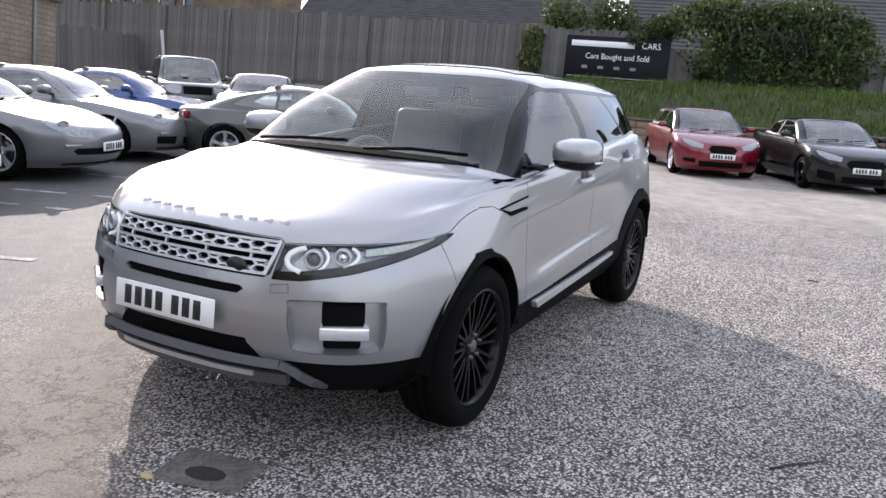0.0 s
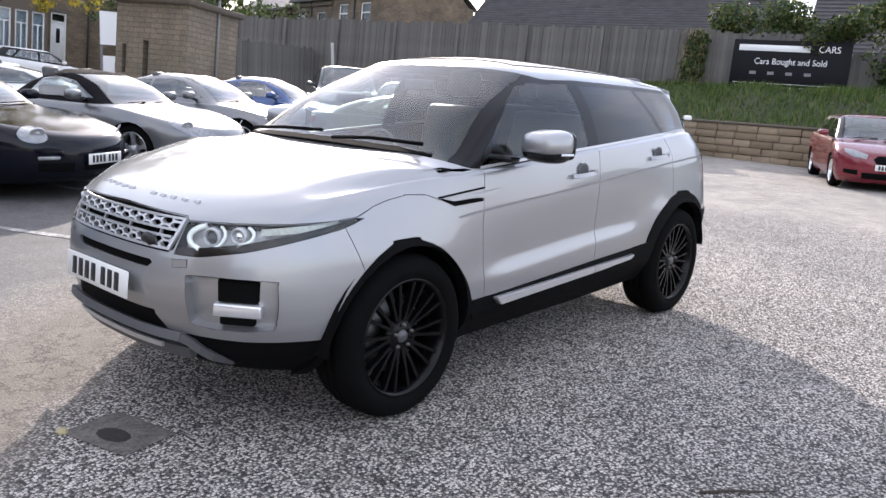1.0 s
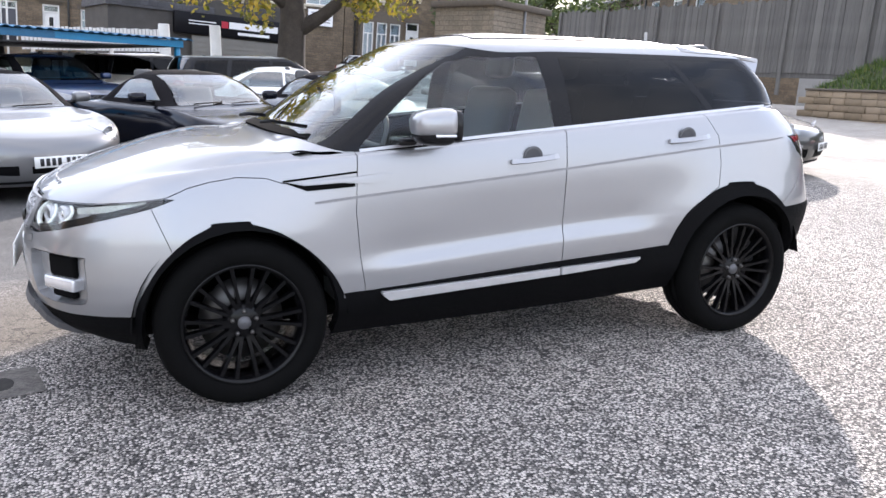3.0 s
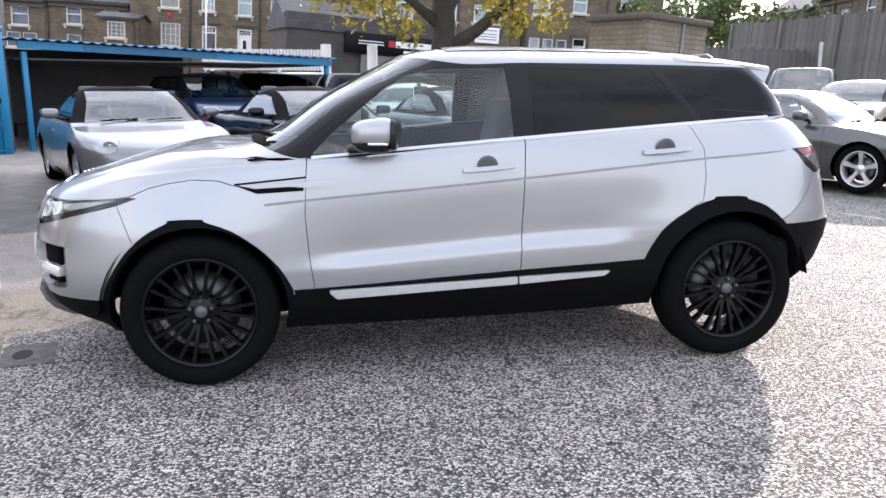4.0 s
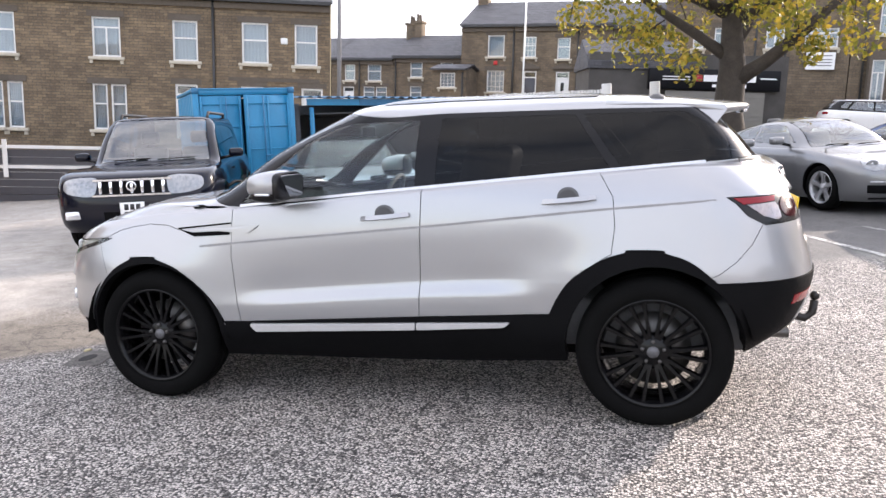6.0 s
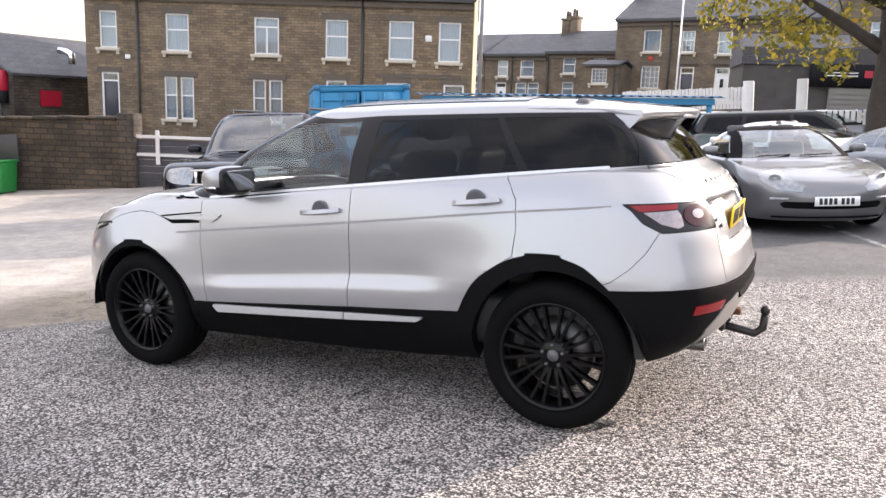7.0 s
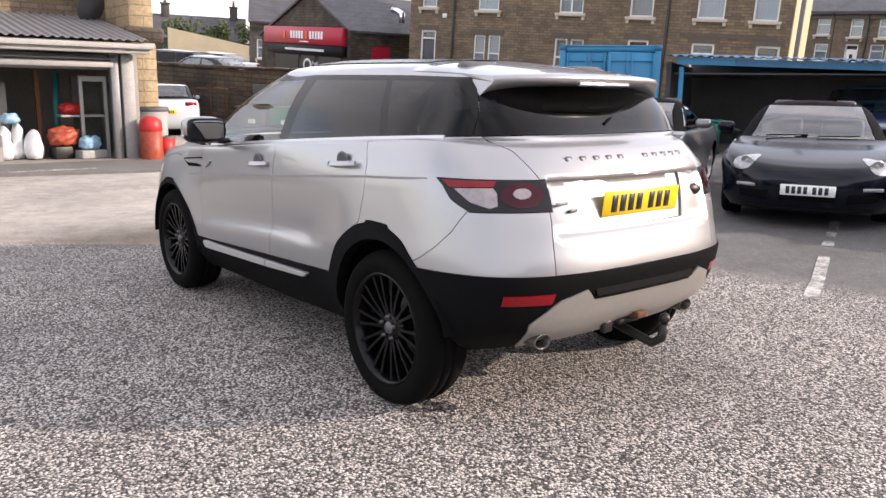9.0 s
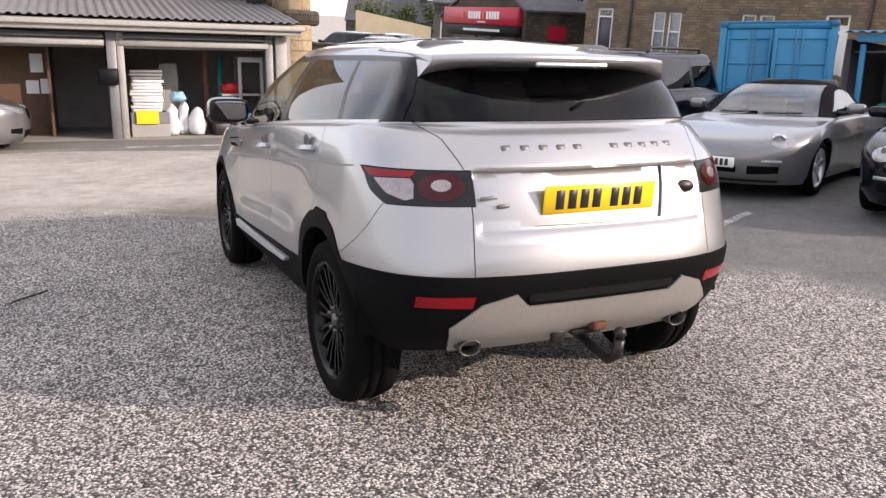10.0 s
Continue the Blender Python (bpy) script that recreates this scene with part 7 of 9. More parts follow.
def stone_wall():
    # dark boundary wall between the yard and the road
    p, q = Vector((-13.7, 9.6, 0)), Vector((-31.0, 2.0, 0))
    ang = math.degrees(math.atan2(p.y - q.y, p.x - q.x))
    L = (p - q).length
    m = Matrix.Translation((q.x, q.y, 0)) @ pose(0, 0, 0, 0, 0, ang)
    w = empty("boundary_wall", m, "dark weathered rubble stone boundary wall with copings", "wall")
    crest = lambda u: 0.72 + 0.24 * max(0.0, (u / L - 0.62) / 0.38)
    part("wall_body", prism([(0, -2.2), (L, -2.2), (L, crest(L)), (0.62 * L, 0.72), (0, 0.72)], 0, 0.4), RUBBLE, w)
    rng = random.Random(3)
    u = 0.0
    while u < L - 0.3:
        l = rng.uniform(0.5, 0.9)
        part("coping_stone", rbox(u, min(u + l - 0.015, L), -0.05, 0.45, crest(min(u + l, L)) + 0.001, crest(u + 0.5 * l) + 0.09 + rng.uniform(-0.01, 0.02), 0.02, 1), RUBBLE, w)
        u += l
    part("gate_pier", rbox(L, L + 0.45, -0.05, 0.45, -1.6, 1.14, 0.03, 1), RUBBLE, w)
    return m, L


WALL_M, WALL_L = stone_wall()
# dark gate and railing beside the wall
g = empty("yard_gate", WALL_M @ pose(WALL_L + 0.45, 0.1, 0), "dark boarded gate with white rails", "gate")
for i in range(9):
    part("gate_board", box(0.0, 4.4, 0.0, 0.04, -1.0 + 0.17 * i, -0.84 + 0.17 * i), DARK_DOOR, g)
for z in (0.10, 0.55):
    part("gate_rail", box(0.0, 3.2, -0.06, -0.002, z, z + 0.07), WHITE_WOOD, g)
part("gate_post", box(0.5, 0.6, -0.08, -0.062, -0.1, 0.75), WHITE_WOOD, g)


def leaf_mass(rng, centres, count, size, spread=1.0, flat=0.0, drop=0.0):
    """Small leaves scattered near the skin of overlapping clumps."""
    bm = bmesh.new()
    for i in range(count):
        c, r = centres[rng.randrange(len(centres))]
        d = Vector((rng.gauss(0, 1), rng.gauss(0, 1), rng.gauss(0, 1))).normalized()
        k = r * (0.55 + 0.5 * rng.random() ** 0.5) * (1 + 0.35 * noise.noise(d * 2.3 + Vector(c)))
        p = Vector(c) + Vector((d.x, d.y, d.z * (1 - flat))) * k * spread
        n = (d + Vector((rng.uniform(-1, 1), rng.uniform(-1, 1), rng.uniform(-1, 1)))).normalized()
        u = n.orthogonal().normalized()
        w = n.cross(u)
        a = rng.uniform(0, 6.28)
        u, w = u * math.cos(a) + w * math.sin(a), w * math.cos(a) - u * math.sin(a)
        s = size * rng.uniform(0.6, 1.4)
        bm.faces.new([bm.verts.new(p + q) for q in (-u * s * 0.5, w * s * 0.32 + n * s * 0.08, u * s * 0.55, -w * s * 0.32 + n * s * 0.08)])
    return bm


def takeaway():
    m = pose(-38.3, 18.0, 0, 0, 0, 2)
    t = empty("takeaway_shop", m, "single-storey stone takeaway with a red and black fascia", "shop")
    part("gable", prism([(-1.0, -2.0), (8.2, -2.0), (8.2, 2.35), (4.3, 4.15), (-1.0, 1.95)], 0.0, 0.4), RUBBLE, t)
    part("side_wall", box(7.8, 8.2, 0.401, 10, -2.0, 2.3), RUBBLE, t)
    part("back_part", box(-1.0, 7.8, 9.6, 10, -2, 2.0), RUBBLE, t)
    for a, b in (((8.35, 2.25), (4.3, 4.2)), ((-1.2, 1.85), (4.3, 4.2))):
        r = bmesh.new()
        vs = [r.verts.new((x, y, z + k)) for k in (0, 0.12) for (x, z) in (a, b) for y in (-0.15, 10.2)]
        for q in ((0, 1, 3, 2), (4, 5, 7, 6), (0, 1, 5, 4), (2, 3, 7, 6), (0, 2, 6, 4), (1, 3, 7, 5)):
            r.faces.new([vs[i] for i in q])
        bmesh.ops.recalc_face_normals(r, faces=r.faces)
        part("roof", r, SLATE, t, "grey tiled roof")
    part("fascia", rbox(-0.1, 7.9, -0.35, -0.001, 1.58, 2.46, 0.02, 1), SIGN_RED, t, "red shop fascia")
    part("lower_fascia", rbox(0.2, 7.9, -0.3, -0.001, 1.05, 1.57, 0.02, 1), BLACK_BOARD, t, "black lower fascia")
    for a, n, mt in ((2.95, 5, SIGN_WHITE), (4.48, 1, SIGN_ORANGE), (4.9, 5, SIGN_WHITE), (2.2, 1, SIGN_ORANGE)):
        for k in range(n):
            part("fascia_bar", box(a + 0.28 * k, a + 0.28 * k + 0.17, -0.38, -0.352, 1.86, 2.24), mt, t)
    part("fascia_bar", box(3.9, 4.8, -0.38, -0.352, 1.68, 1.74), SIGN_WHITE, t)
    for k in range(17):
        part("fascia_bar", box(2.3 + 0.235 * k, 2.46 + 0.235 * k, -0.33, -0.302, 1.24, 1.36), SIGN_WHITE, t)
    for a, b in ((0.6, 3.2), (3.5, 4.9), (5.3, 7.4)):
        part("shop_window", box(a, b, -0.03, -0.004, -0.9, 1.0), GLOSS_BLACK, t, "dark shop window")
    part("window_print", lathe([(0.30, 0.0), (0.42, 0.0), (0.42, 0.01), (0.30, 0.01)], 20, "y", None, pose(4.2, -0.06, 0.45)), SIGN_WHITE, t)
    w1 = letters("Fresh", 0.30, SIGN_WHITE, "window_lettering")
    w1.parent = t
    w1.matrix_basis = pose(5.0, -0.06, 0.62, 90, 0, 0)
    w2 = letters("Daily", 0.30, SIGN_WHITE, "window_lettering")
    w2.parent = t
    w2.matrix_basis = pose(5.0, -0.06, 0.30, 90, 0, 0)
    part("flue", tube([(8.1, 3.2, 2.9), (8.1, 3.2, 3.35), (7.7, 3.2, 3.5), (7.3, 3.2, 3.55)], 0.16, 10), CHROME, t, "bright metal flue")
    part("satellite_dish", lathe([(0.001, 0.08), (0.2, 0.05), (0.36, 0.0)], 16, "y", None, pose(4.9, -0.3, 4.75, 0, 0, 20)), GARAGE_WHITE, t, "grey satellite dish")
    part("dish_mast", tube([(4.7, 0.1, 3.9), (4.7, 0.0, 4.8)], 0.03, 6), BARE, t)
    part("red_sign", box(8.21, 8.26, 1.3, 2.4, 0.95, 1.65), SIGN_RED, t, "small red wall sign")
    # big cream shed roof behind
    ms = pose(-59.5, 27.5, 0, 0, 0, 57)
    shed = empty("industrial_shed", ms, "large shed with a cream ribbed metal roof", "shed")
    part("roof_sheet", corrugated(0, 22, 0, 16, 4.4, 8.6, 0.9, 0.06), CREAM_SHEET, shed, "cream ribbed metal roof")
    part("shed_wall", box(0.2, 22, 0.2, 0.6, -2.2, 4.35), RUBBLE, shed, "stone shed wall")
    part("metal_flue", tube([(9.5, 0.8, 4.0), (9.5, 0.8, 6.4)], 0.22, 12), CHROME, shed, "upright metal flue")
    # what lies up the street behind the wall
    house("street_house", pose(-48.6, 21.5, 0, 0, 0, 64), 6.0, 6, -2.2, 2.9, [(0.5, 0.4, 0.9, 1.3, "sash")], [], DARK_STONE, "grey stone house beside the takeaway", 1.7, (), ())
    house("street_house", pose(-67.5, 21.0, 0, 0, 0, 66), 8.0, 6, -2.2, 1.4, [(1.5, -0.6, 0.9, 1.2, "sash"), (4.5, -0.6, 0.9, 1.2, "sash")], [], DARK_STONE, "low house with a dark roof up the street", 1.9, (1.0, 7.0), ())
    cw = thing("cream_wall", prism([(-1.2, -2.2), (3.6, -2.2), (3.6, 1.25), (-1.2, 2.1)], 0, 0.3), material("cream_wall_render", (0.50, 0.42, 0.28), 0.85, 0, 0.15, 1.5, 20), "cream rendered garden wall along the street", "wall")
    cw.matrix_basis = pose(-44.5, 15.6, 0, 0, 0, 66)
    hedge = empty("garden_hedge", pose(-56.5, 22.5, 0, 0, 0, 66), "green garden hedge behind the cream wall", "hedge")
    rr = random.Random(77)
    part("hedge_leaves", leaf_mass(rr, [((rr.uniform(-3.5, 3.5), rr.uniform(-0.5, 0.5), rr.uniform(0.2, 2.4)), rr.uniform(0.6, 0.9)) for i in range(22)], 3500, 0.26), GREEN_TREE, hedge)
    part("stem", tube([(0, 0, -2.2), (0.1, 0, 1.0)], 0.12, 6), BARK, hedge)


takeaway()


def garages():
    m = lot(-11.5, 2.1, 90)                       # u runs along +y, outside is +x (local -y)
    g = empty("garage_row", m, "row of open garages with white boards and a grey ribbed roof", "garage")
    inner = material("limewashed_garage_wall", (0.34, 0.325, 0.30), 0.9, 0, 0.25, 1.5, 25)
    part("back_wall", box(-9, 0.05, 3.2, 3.4, 0, 2.3), inner, g, "pale grey garage back wall")
    for u in (-9.0, -3.35, -0.12):
        part("cross_wall", box(u, u + 0.15, 0.12, 3.2, 0, 2.2), inner, g)
    part("floor_slab", box(-9.0, 0.05, -0.15, 5.2, -0.05, 0.05), CONCRETE, g, "concrete garage floor")
    for u, w, mt in ((-0.30, 0.22, GARAGE_WHITE), (-0.5, 0.14, CORR), (-3.24, 0.12, GARAGE_WHITE), (-3.42, 0.17, CORR), (-5.6, 0.2, GARAGE_WHITE)):
        part("door_post", rbox(u, u + w, -0.02, 0.12, 0, 2.0, 0.006, 1), mt, g)
    part("fascia_board", rbox(-9.2, 0.15, -0.34, -0.06, 2.02, 2.22, 0.01, 1), GARAGE_WHITE, g, "white fascia board")
    part("gutter", rbox(-9.2, 0.2, -0.42, -0.345, 2.10, 2.20, 0.02, 2), GARAGE_WHITE, g)
    for a, b in ((-3.2, -0.45), (-5.45, -3.45), (-9, -5.6)):
        part("door_head", rbox(a, b, -0.04, 0.06, 1.76, 1.87, 0.01, 1), GARAGE_WHITE, g)
        part("door_track", rbox(a, b, -0.07, -0.041, 1.90, 1.93, 0.006, 1), CORR, g, "grey door track")
        part("shutter_box", rbox(a, b, 0.07, 0.35, 1.72, 2.0, 0.02, 1), CORR, g)
    part("roof_sheet", corrugated(-9.3, 0.1, -0.45, 5.5, 2.24, 3.3, 0.16, 0.03), CORR, g, "grey ribbed roof sheet")
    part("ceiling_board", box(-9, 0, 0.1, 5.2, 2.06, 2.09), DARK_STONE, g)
    # notice box on the post
    nb = thing("black_box", rbox(-0.24, 0.10, -0.16, -0.03, 1.05, 1.35, 0.02, 1), BLACK_BOARD, "black box fixed to the garage post", "box")
    nb.matrix_basis = m @ pose(-3.35, 0, 0)
    # next garage: dark doorway with a door leaf and papers
    dl = thing("inner_partition", box(-4.45, -4.40, 0.8, 3.15, 0.05, 2.0), material("brown_board", (0.10, 0.055, 0.03), 0.7, 0, 0.2), "brown board partition in the dark garage", "partition")
    dl.matrix_basis = m
    for u, z, w, h in ((-4.75, 1.25, 0.22, 0.35), (-4.85, 0.85, 0.22, 0.25), (-4.6, 0.85, 0.2, 0.28)):
        p = thing("pinned_paper", box(u, u + w, 1.2, 1.215, z, z + h), SIGN_WHITE, "white paper pinned in the garage", "paper", "pinned papers")
        p.matrix_basis = m
    pb = thing("partition_board", box(-5.4, -4.45, 1.22, 1.3, 0.05, 2.0), bpy.data.materials["brown_board"], "brown board wall in the dark garage", "partition")
    pb.matrix_basis = m
    # stored things in the open garage
    rng = random.Random(31)
    for i in range(13):
        w2, z0 = 0.29 + rng.uniform(-0.02, 0.015), 0.52 + 0.062 * i
        sh = rbox(-w2, w2, -0.25, 0.25, 0.0, 0.058, 0.022, 2)
        for v in sh.verts:
            v.co.z += 0.010 * noise.noise(Vector((v.co.x * 6, v.co.y * 6, 3.1 * i)))
        sh = thing("folded_sheet", sh, SACK if i < 10 else CORR, "white folded plastic sheeting in a stack" if i < 10 else "grey folded sheeting on top of the stack", "plastic sheet", "stack of sheeting")
        sh.matrix_basis = m @ pose(-2.72 + rng.uniform(-0.02, 0.02), 0.75, z0, 0, 0, rng.uniform(-4, 4))
    cr = thing("pallet", box(-3.05, -2.35, 0.4, 1.1, 0.05, 0.30), GARAGE_WHITE, "pale wooden pallet under the sheeting", "pallet")
    cr.matrix_basis = m
    cr = thing("shelf_board", box(-3.05, -2.35, 0.4, 1.1, 0.31, 0.515), CORR, "grey box under the white sheeting", "box")
    cr.matrix_basis = m
    y = thing("yellow_card", box(-2.96, -2.55, 0.36, 0.38, 0.30, 0.56), YELLOW_CARD, "yellow card leaning on the stack", "card")
    y.matrix_basis = m
    for u, yy, h, r in ((-2.28, 0.6, 0.62, 0.13), (-2.05, 0.75, 0.7, 0.12), (-1.80, 0.6, 0.55, 0.16)):
        s = lathe([(0.001, 0.0), (r, 0.02), (r * 1.15, h * 0.2), (r * 1.1, h * 0.4), (r * 0.95, h * 0.6), (r * 0.72, h * 0.8), (r * 0.42, h * 0.92), (r * 0.2, h), (0.001, h)], 18, "z")
        for v in s.verts:
            v.co += Vector((noise.noise(v.co * 9), noise.noise(v.co * 9 + Vector((5, 0, 0))), 0.3 * noise.noise(v.co * 7))) * 0.07
        o = thing("filled_sack", s, SACK, "filled white plastic sack standing on the floor", "sack", "white sacks")
        o.matrix_basis = m @ pose(u, yy, 0.05)
    def bundle(a, b, c, seed, rough_=0.30):
        """A crumpled bag or cloth with half sizes a, b, c that stands on z = 0."""
        q = egg(a, b, c, 0.8, 26, 18)
        for v in q.verts:
            d = noise.noise(v.co * 14 + Vector((seed, 0, 0))) + 0.6 * noise.noise(v.co * 30 + Vector((0, seed, 0)))
            v.co *= 1 + rough_ * d
            v.co.z = max(v.co.z + c * 0.86, 0.0)
        return q
    s = thing("blue_bag", bundle(0.15, 0.11, 0.10, 2.0), SKYBLUE, "pale blue crumpled plastic bag on the sacks", "bag")
    s.matrix_basis = m @ pose(-2.15, 0.65, 0.72)
    wb = thing("white_board", box(-2.4, -2.05, 1.4, 1.45, 0.05, 1.45), GARAGE_WHITE, "tall white board leaning in the garage", "board")
    wb.matrix_basis = m
    tb = thing("timber_post", box(-1.5, -1.42, 1.6, 1.7, 0.05, 1.7), material("orange_timber", (0.25, 0.10, 0.04), 0.7), "brown timber post leaning in the garage", "timber")
    tb.matrix_basis = m
    gs = thing("green_pole", tube([(-1.25, 1.2, 0.05), (-1.18, 1.3, 1.65)], 0.06, 8), TEAL, "dark green rolled sheet standing in the garage", "roll")
    gs.matrix_basis = m
    sc = empty("glazed_cabinet", m @ pose(-0.95, 0.45, 0.05), "white glazed cabinet holding red boxes", "cabinet")
    part("cabinet_frame", wall_with_holes(-0.02, 0.48, 0.0, 1.55, [(0.04, 0.12, 0.38, 1.33)], 0.06), GARAGE_WHITE, sc)
    part("cabinet_shelf", box(-0.35, 0.46, 0.07, 0.5, 0.78, 0.82), GARAGE_WHITE, sc)
    part("cabinet_back", box(-0.02, 0.48, 0.55, 0.58, 0.0, 1.55), DARK_STONE, sc)
    for x, yy, z, mt, s3, nm, lab in ((-1.05, 0.75, 0.87, RED_PLASTIC, (0.44, 0.26, 0.24), "red_bundle", "crumpled red plastic bag on the shelf"), (-1.28, 0.55, 0.30, ORANGE_PLASTIC, (0.56, 0.34, 0.38), "orange_package", "crumpled orange and red packages on a crate"), (-0.85, 0.40, 0.22, SKYBLUE, (0.40, 0.26, 0.28), "blue_package", "pale blue crumpled plastic package"), (-1.35, 0.5, 0.05, BARE, (0.35, 0.25, 0.24), "dark_crate", "dark brown crate on the floor"), (-0.85, 0.4, 0.05, GARAGE_WHITE, (0.5, 0.3, 0.16), "white_crate", "white crate on the garage floor")):
        o = thing(nm, rbox(-s3[0] / 2, s3[0] / 2, -s3[1] / 2, s3[1] / 2, 0, s3[2], 0.02, 2) if "crate" in nm else bundle(s3[0] / 2, s3[1] / 2, s3[2] / 2, 7 * x), mt, lab, "package")
        o.matrix_basis = m @ pose(x, yy, z, 0, 0, 14)
    # red fire buckets and bin by the corner
    rb = empty("red_litter_bin", lot(-11.30, 2.22, 0), "faded red round litter bin with a bright lid", "bin")
    part("bin_body", lathe([(0.001, 0), (0.19, 0.0), (0.21, 0.05), (0.20, 0.62), (0.16, 0.63)], 20, "z"), ORANGE_PLASTIC, rb)
    part("lid", lathe([(0.205, 0.58), (0.215, 0.60), (0.20, 0.78), (0.10, 0.86), (0.001, 0.87)], 20, "z"), RED_PLASTIC, rb)
    bu = empty("red_bucket", lot(-11.6, 2.60, 0), "small red bucket with a grey rim", "bucket")
    part("bucket_body", lathe([(0.001, 0), (0.14, 0.0), (0.19, 0.42), (0.17, 0.42), (0.12, 0.03)], 16, "z"), RED_PLASTIC, bu)
    part("bucket_rim", lathe([(0.19, 0.42), (0.20, 0.46), (0.17, 0.46)], 16, "z"), GREY_BIN, bu)
    # concrete apron with a step
    ap = empty("garage_apron", m, "damp grey concrete apron in front of the garages", "apron")
    part("slab", prism([(-9.2, -1.6), (-4.0, -1.6), (0.0, -2.4), (0.4, -0.16), (-9.2, -0.16)], 0.0, 0.045, "z"), material("damp_grey_concrete", (0.15, 0.142, 0.13), 0.8, 0, 0.3, 1.2, 30, 0.3, 50), ap)
    ln = thing("white_edge_strip", box(-3.3, -1.3, -1.66, -1.55, 0.046, 0.055), LINE_PAINT, "worn white strip painted on the apron edge", "road marking")
    ln.matrix_basis = m
    # stone house over the garages
    hs = empty("corner_house", m @ pose(0.35, 0.9, 0), "cream sandstone corner house behind the garages", "house")
    part("house_wall", box(-6.0, 0.0, 2.2, 8, 2.2, 6.5), SANDSTONE, hs)
    part("gable_wall", rbox(0.001, 0.50, 0.6, 8, 0, 6.5, 0.02, 1), CREAM_STONE, hs)
    part("corner_stone", rbox(-0.15, 0.64, 0.35, 0.6, 2.3, 2.62, 0.08, 3), RUBBLE, hs)
    part("corner_pier", rbox(-0.1, 0.40, 0.2, 0.6, 0, 2.3, 0.03, 1), CREAM_STONE, hs)
    part("satellite_dish", lathe([(0.001, -0.1), (0.2, -0.07), (0.36, 0.0)], 18, "y", None, pose(-0.45, 1.6, 3.05, 20, 0, 30)), CABIN, hs, "dark round satellite dish")


garages()


def retaining_bank():
    # low block wall, grassy bank, fence and sign along the upper side
    p, q = Vector((18.0, 14.0)), Vector((17.1, -12.0))
    ang = math.degrees(math.atan2(q.y - p.y, q.x - p.x))
    L = (q - p).length
    m = LOT @ Matrix.Translation((p.x, p.y, 0)) @ pose(0, 0, 0, 0, 0, ang)
    w = tagged(new("retaining_wall"), "low retaining wall of rough brown stone blocks", "wall", kind="structure")
    w.matrix_basis = m
    part("wall_core", box(0, L, 0.05, 0.35, 0, 1.0), DARK_STONE, w)
    blk = []
    rng = random.Random(7)
    for k in range(4):
        b = rbox(0, 0.47 + 0.04 * k, -0.01 * k, 0.30, 0, 0.188, 0.014, 1)
        blk.append(mesh_of("stone_block", b, material("rough_block_%s" % "abcd"[k], (0.30 - 0.03 * k, 0.235 - 0.025 * k, 0.165 - 0.02 * k), 0.9, 0, 0.3, 5, 40, 0.6, 30, per_object=0.8)))
    for r in range(5):
        u = -0.25 * (r % 2)
        while u < L:
            k = rng.randrange(4)
            share("stone_block", blk[k], w, pose(u, rng.uniform(-0.012, 0.012), 0.004 + 0.197 * r))
            u += 0.482 + 0.04 * k
    part("coping", rbox(0, L, -0.06, 0.36, 0.99, 1.05, 0.01, 1), LINTEL, w)
    # bank
    bm = bmesh.new()
    rows_ = []
    for i in range(61):
        u = L * i / 60
        rows_.append([bm.verts.new((u, yy, zz + 0.12 * noise.noise(Vector((u * 0.7, yy, 3))))) for yy, zz in ((0.3, 0.98), (1.2, 1.30), (2.4, 1.75), (3.6, 2.05), (4.6, 2.15), (9.0, 2.3))])
    for a, b in zip(rows_, rows_[1:]):
        for j in range(5):
            bm.faces.new((a[j], b[j], b[j + 1], a[j + 1])).smooth = True
    bmesh.ops.recalc_face_normals(bm, faces=bm.faces)
    bank = thing("grass_bank", bm, SOIL, "steep grassy bank above the retaining wall", "bank", kind="structure")
    bank.matrix_basis = m
    gr = bmesh.new()
    zf = curve([(0.3, 0.98), (1.2, 1.30), (2.4, 1.75), (3.6, 2.05), (4.6, 2.15)])
    for i in range(26000):
        u, yy = rng.uniform(0, L), 0.28 + 4.3 * rng.random()
        z = zf(yy) + 0.12 * noise.noise(Vector((u * 0.7, yy, 3)))
        h = rng.uniform(0.06, 0.22) * (1 + 0.8 * max(0, noise.noise(Vector((u * 0.5, yy * 0.5, 9)))))
        a = rng.uniform(0, 6.28)
        c, s = math.cos(a) * 0.018, math.sin(a) * 0.018
        t = Vector((rng.uniform(-0.08, 0.08), rng.uniform(-0.10, 0.04), h))
        p0 = Vector((u, yy, z - 0.02))
        gr.faces.new((gr.verts.new(p0 + Vector((c, s, 0))), gr.verts.new(p0 - Vector((c, s, 0))), gr.verts.new(p0 + t)))
    o = thing("bank_grass", gr, GRASS, "long rough green grass on the bank", "grass", kind="stuff")
    o.matrix_basis = m
    return m, L


BANK_M, BANK_L = retaining_bank()


ROOF_TILE = material("dark_roof_tile", (0.075, 0.072, 0.074), 0.75, 0, 0.3, 2.5, 40, 0.4, 30)


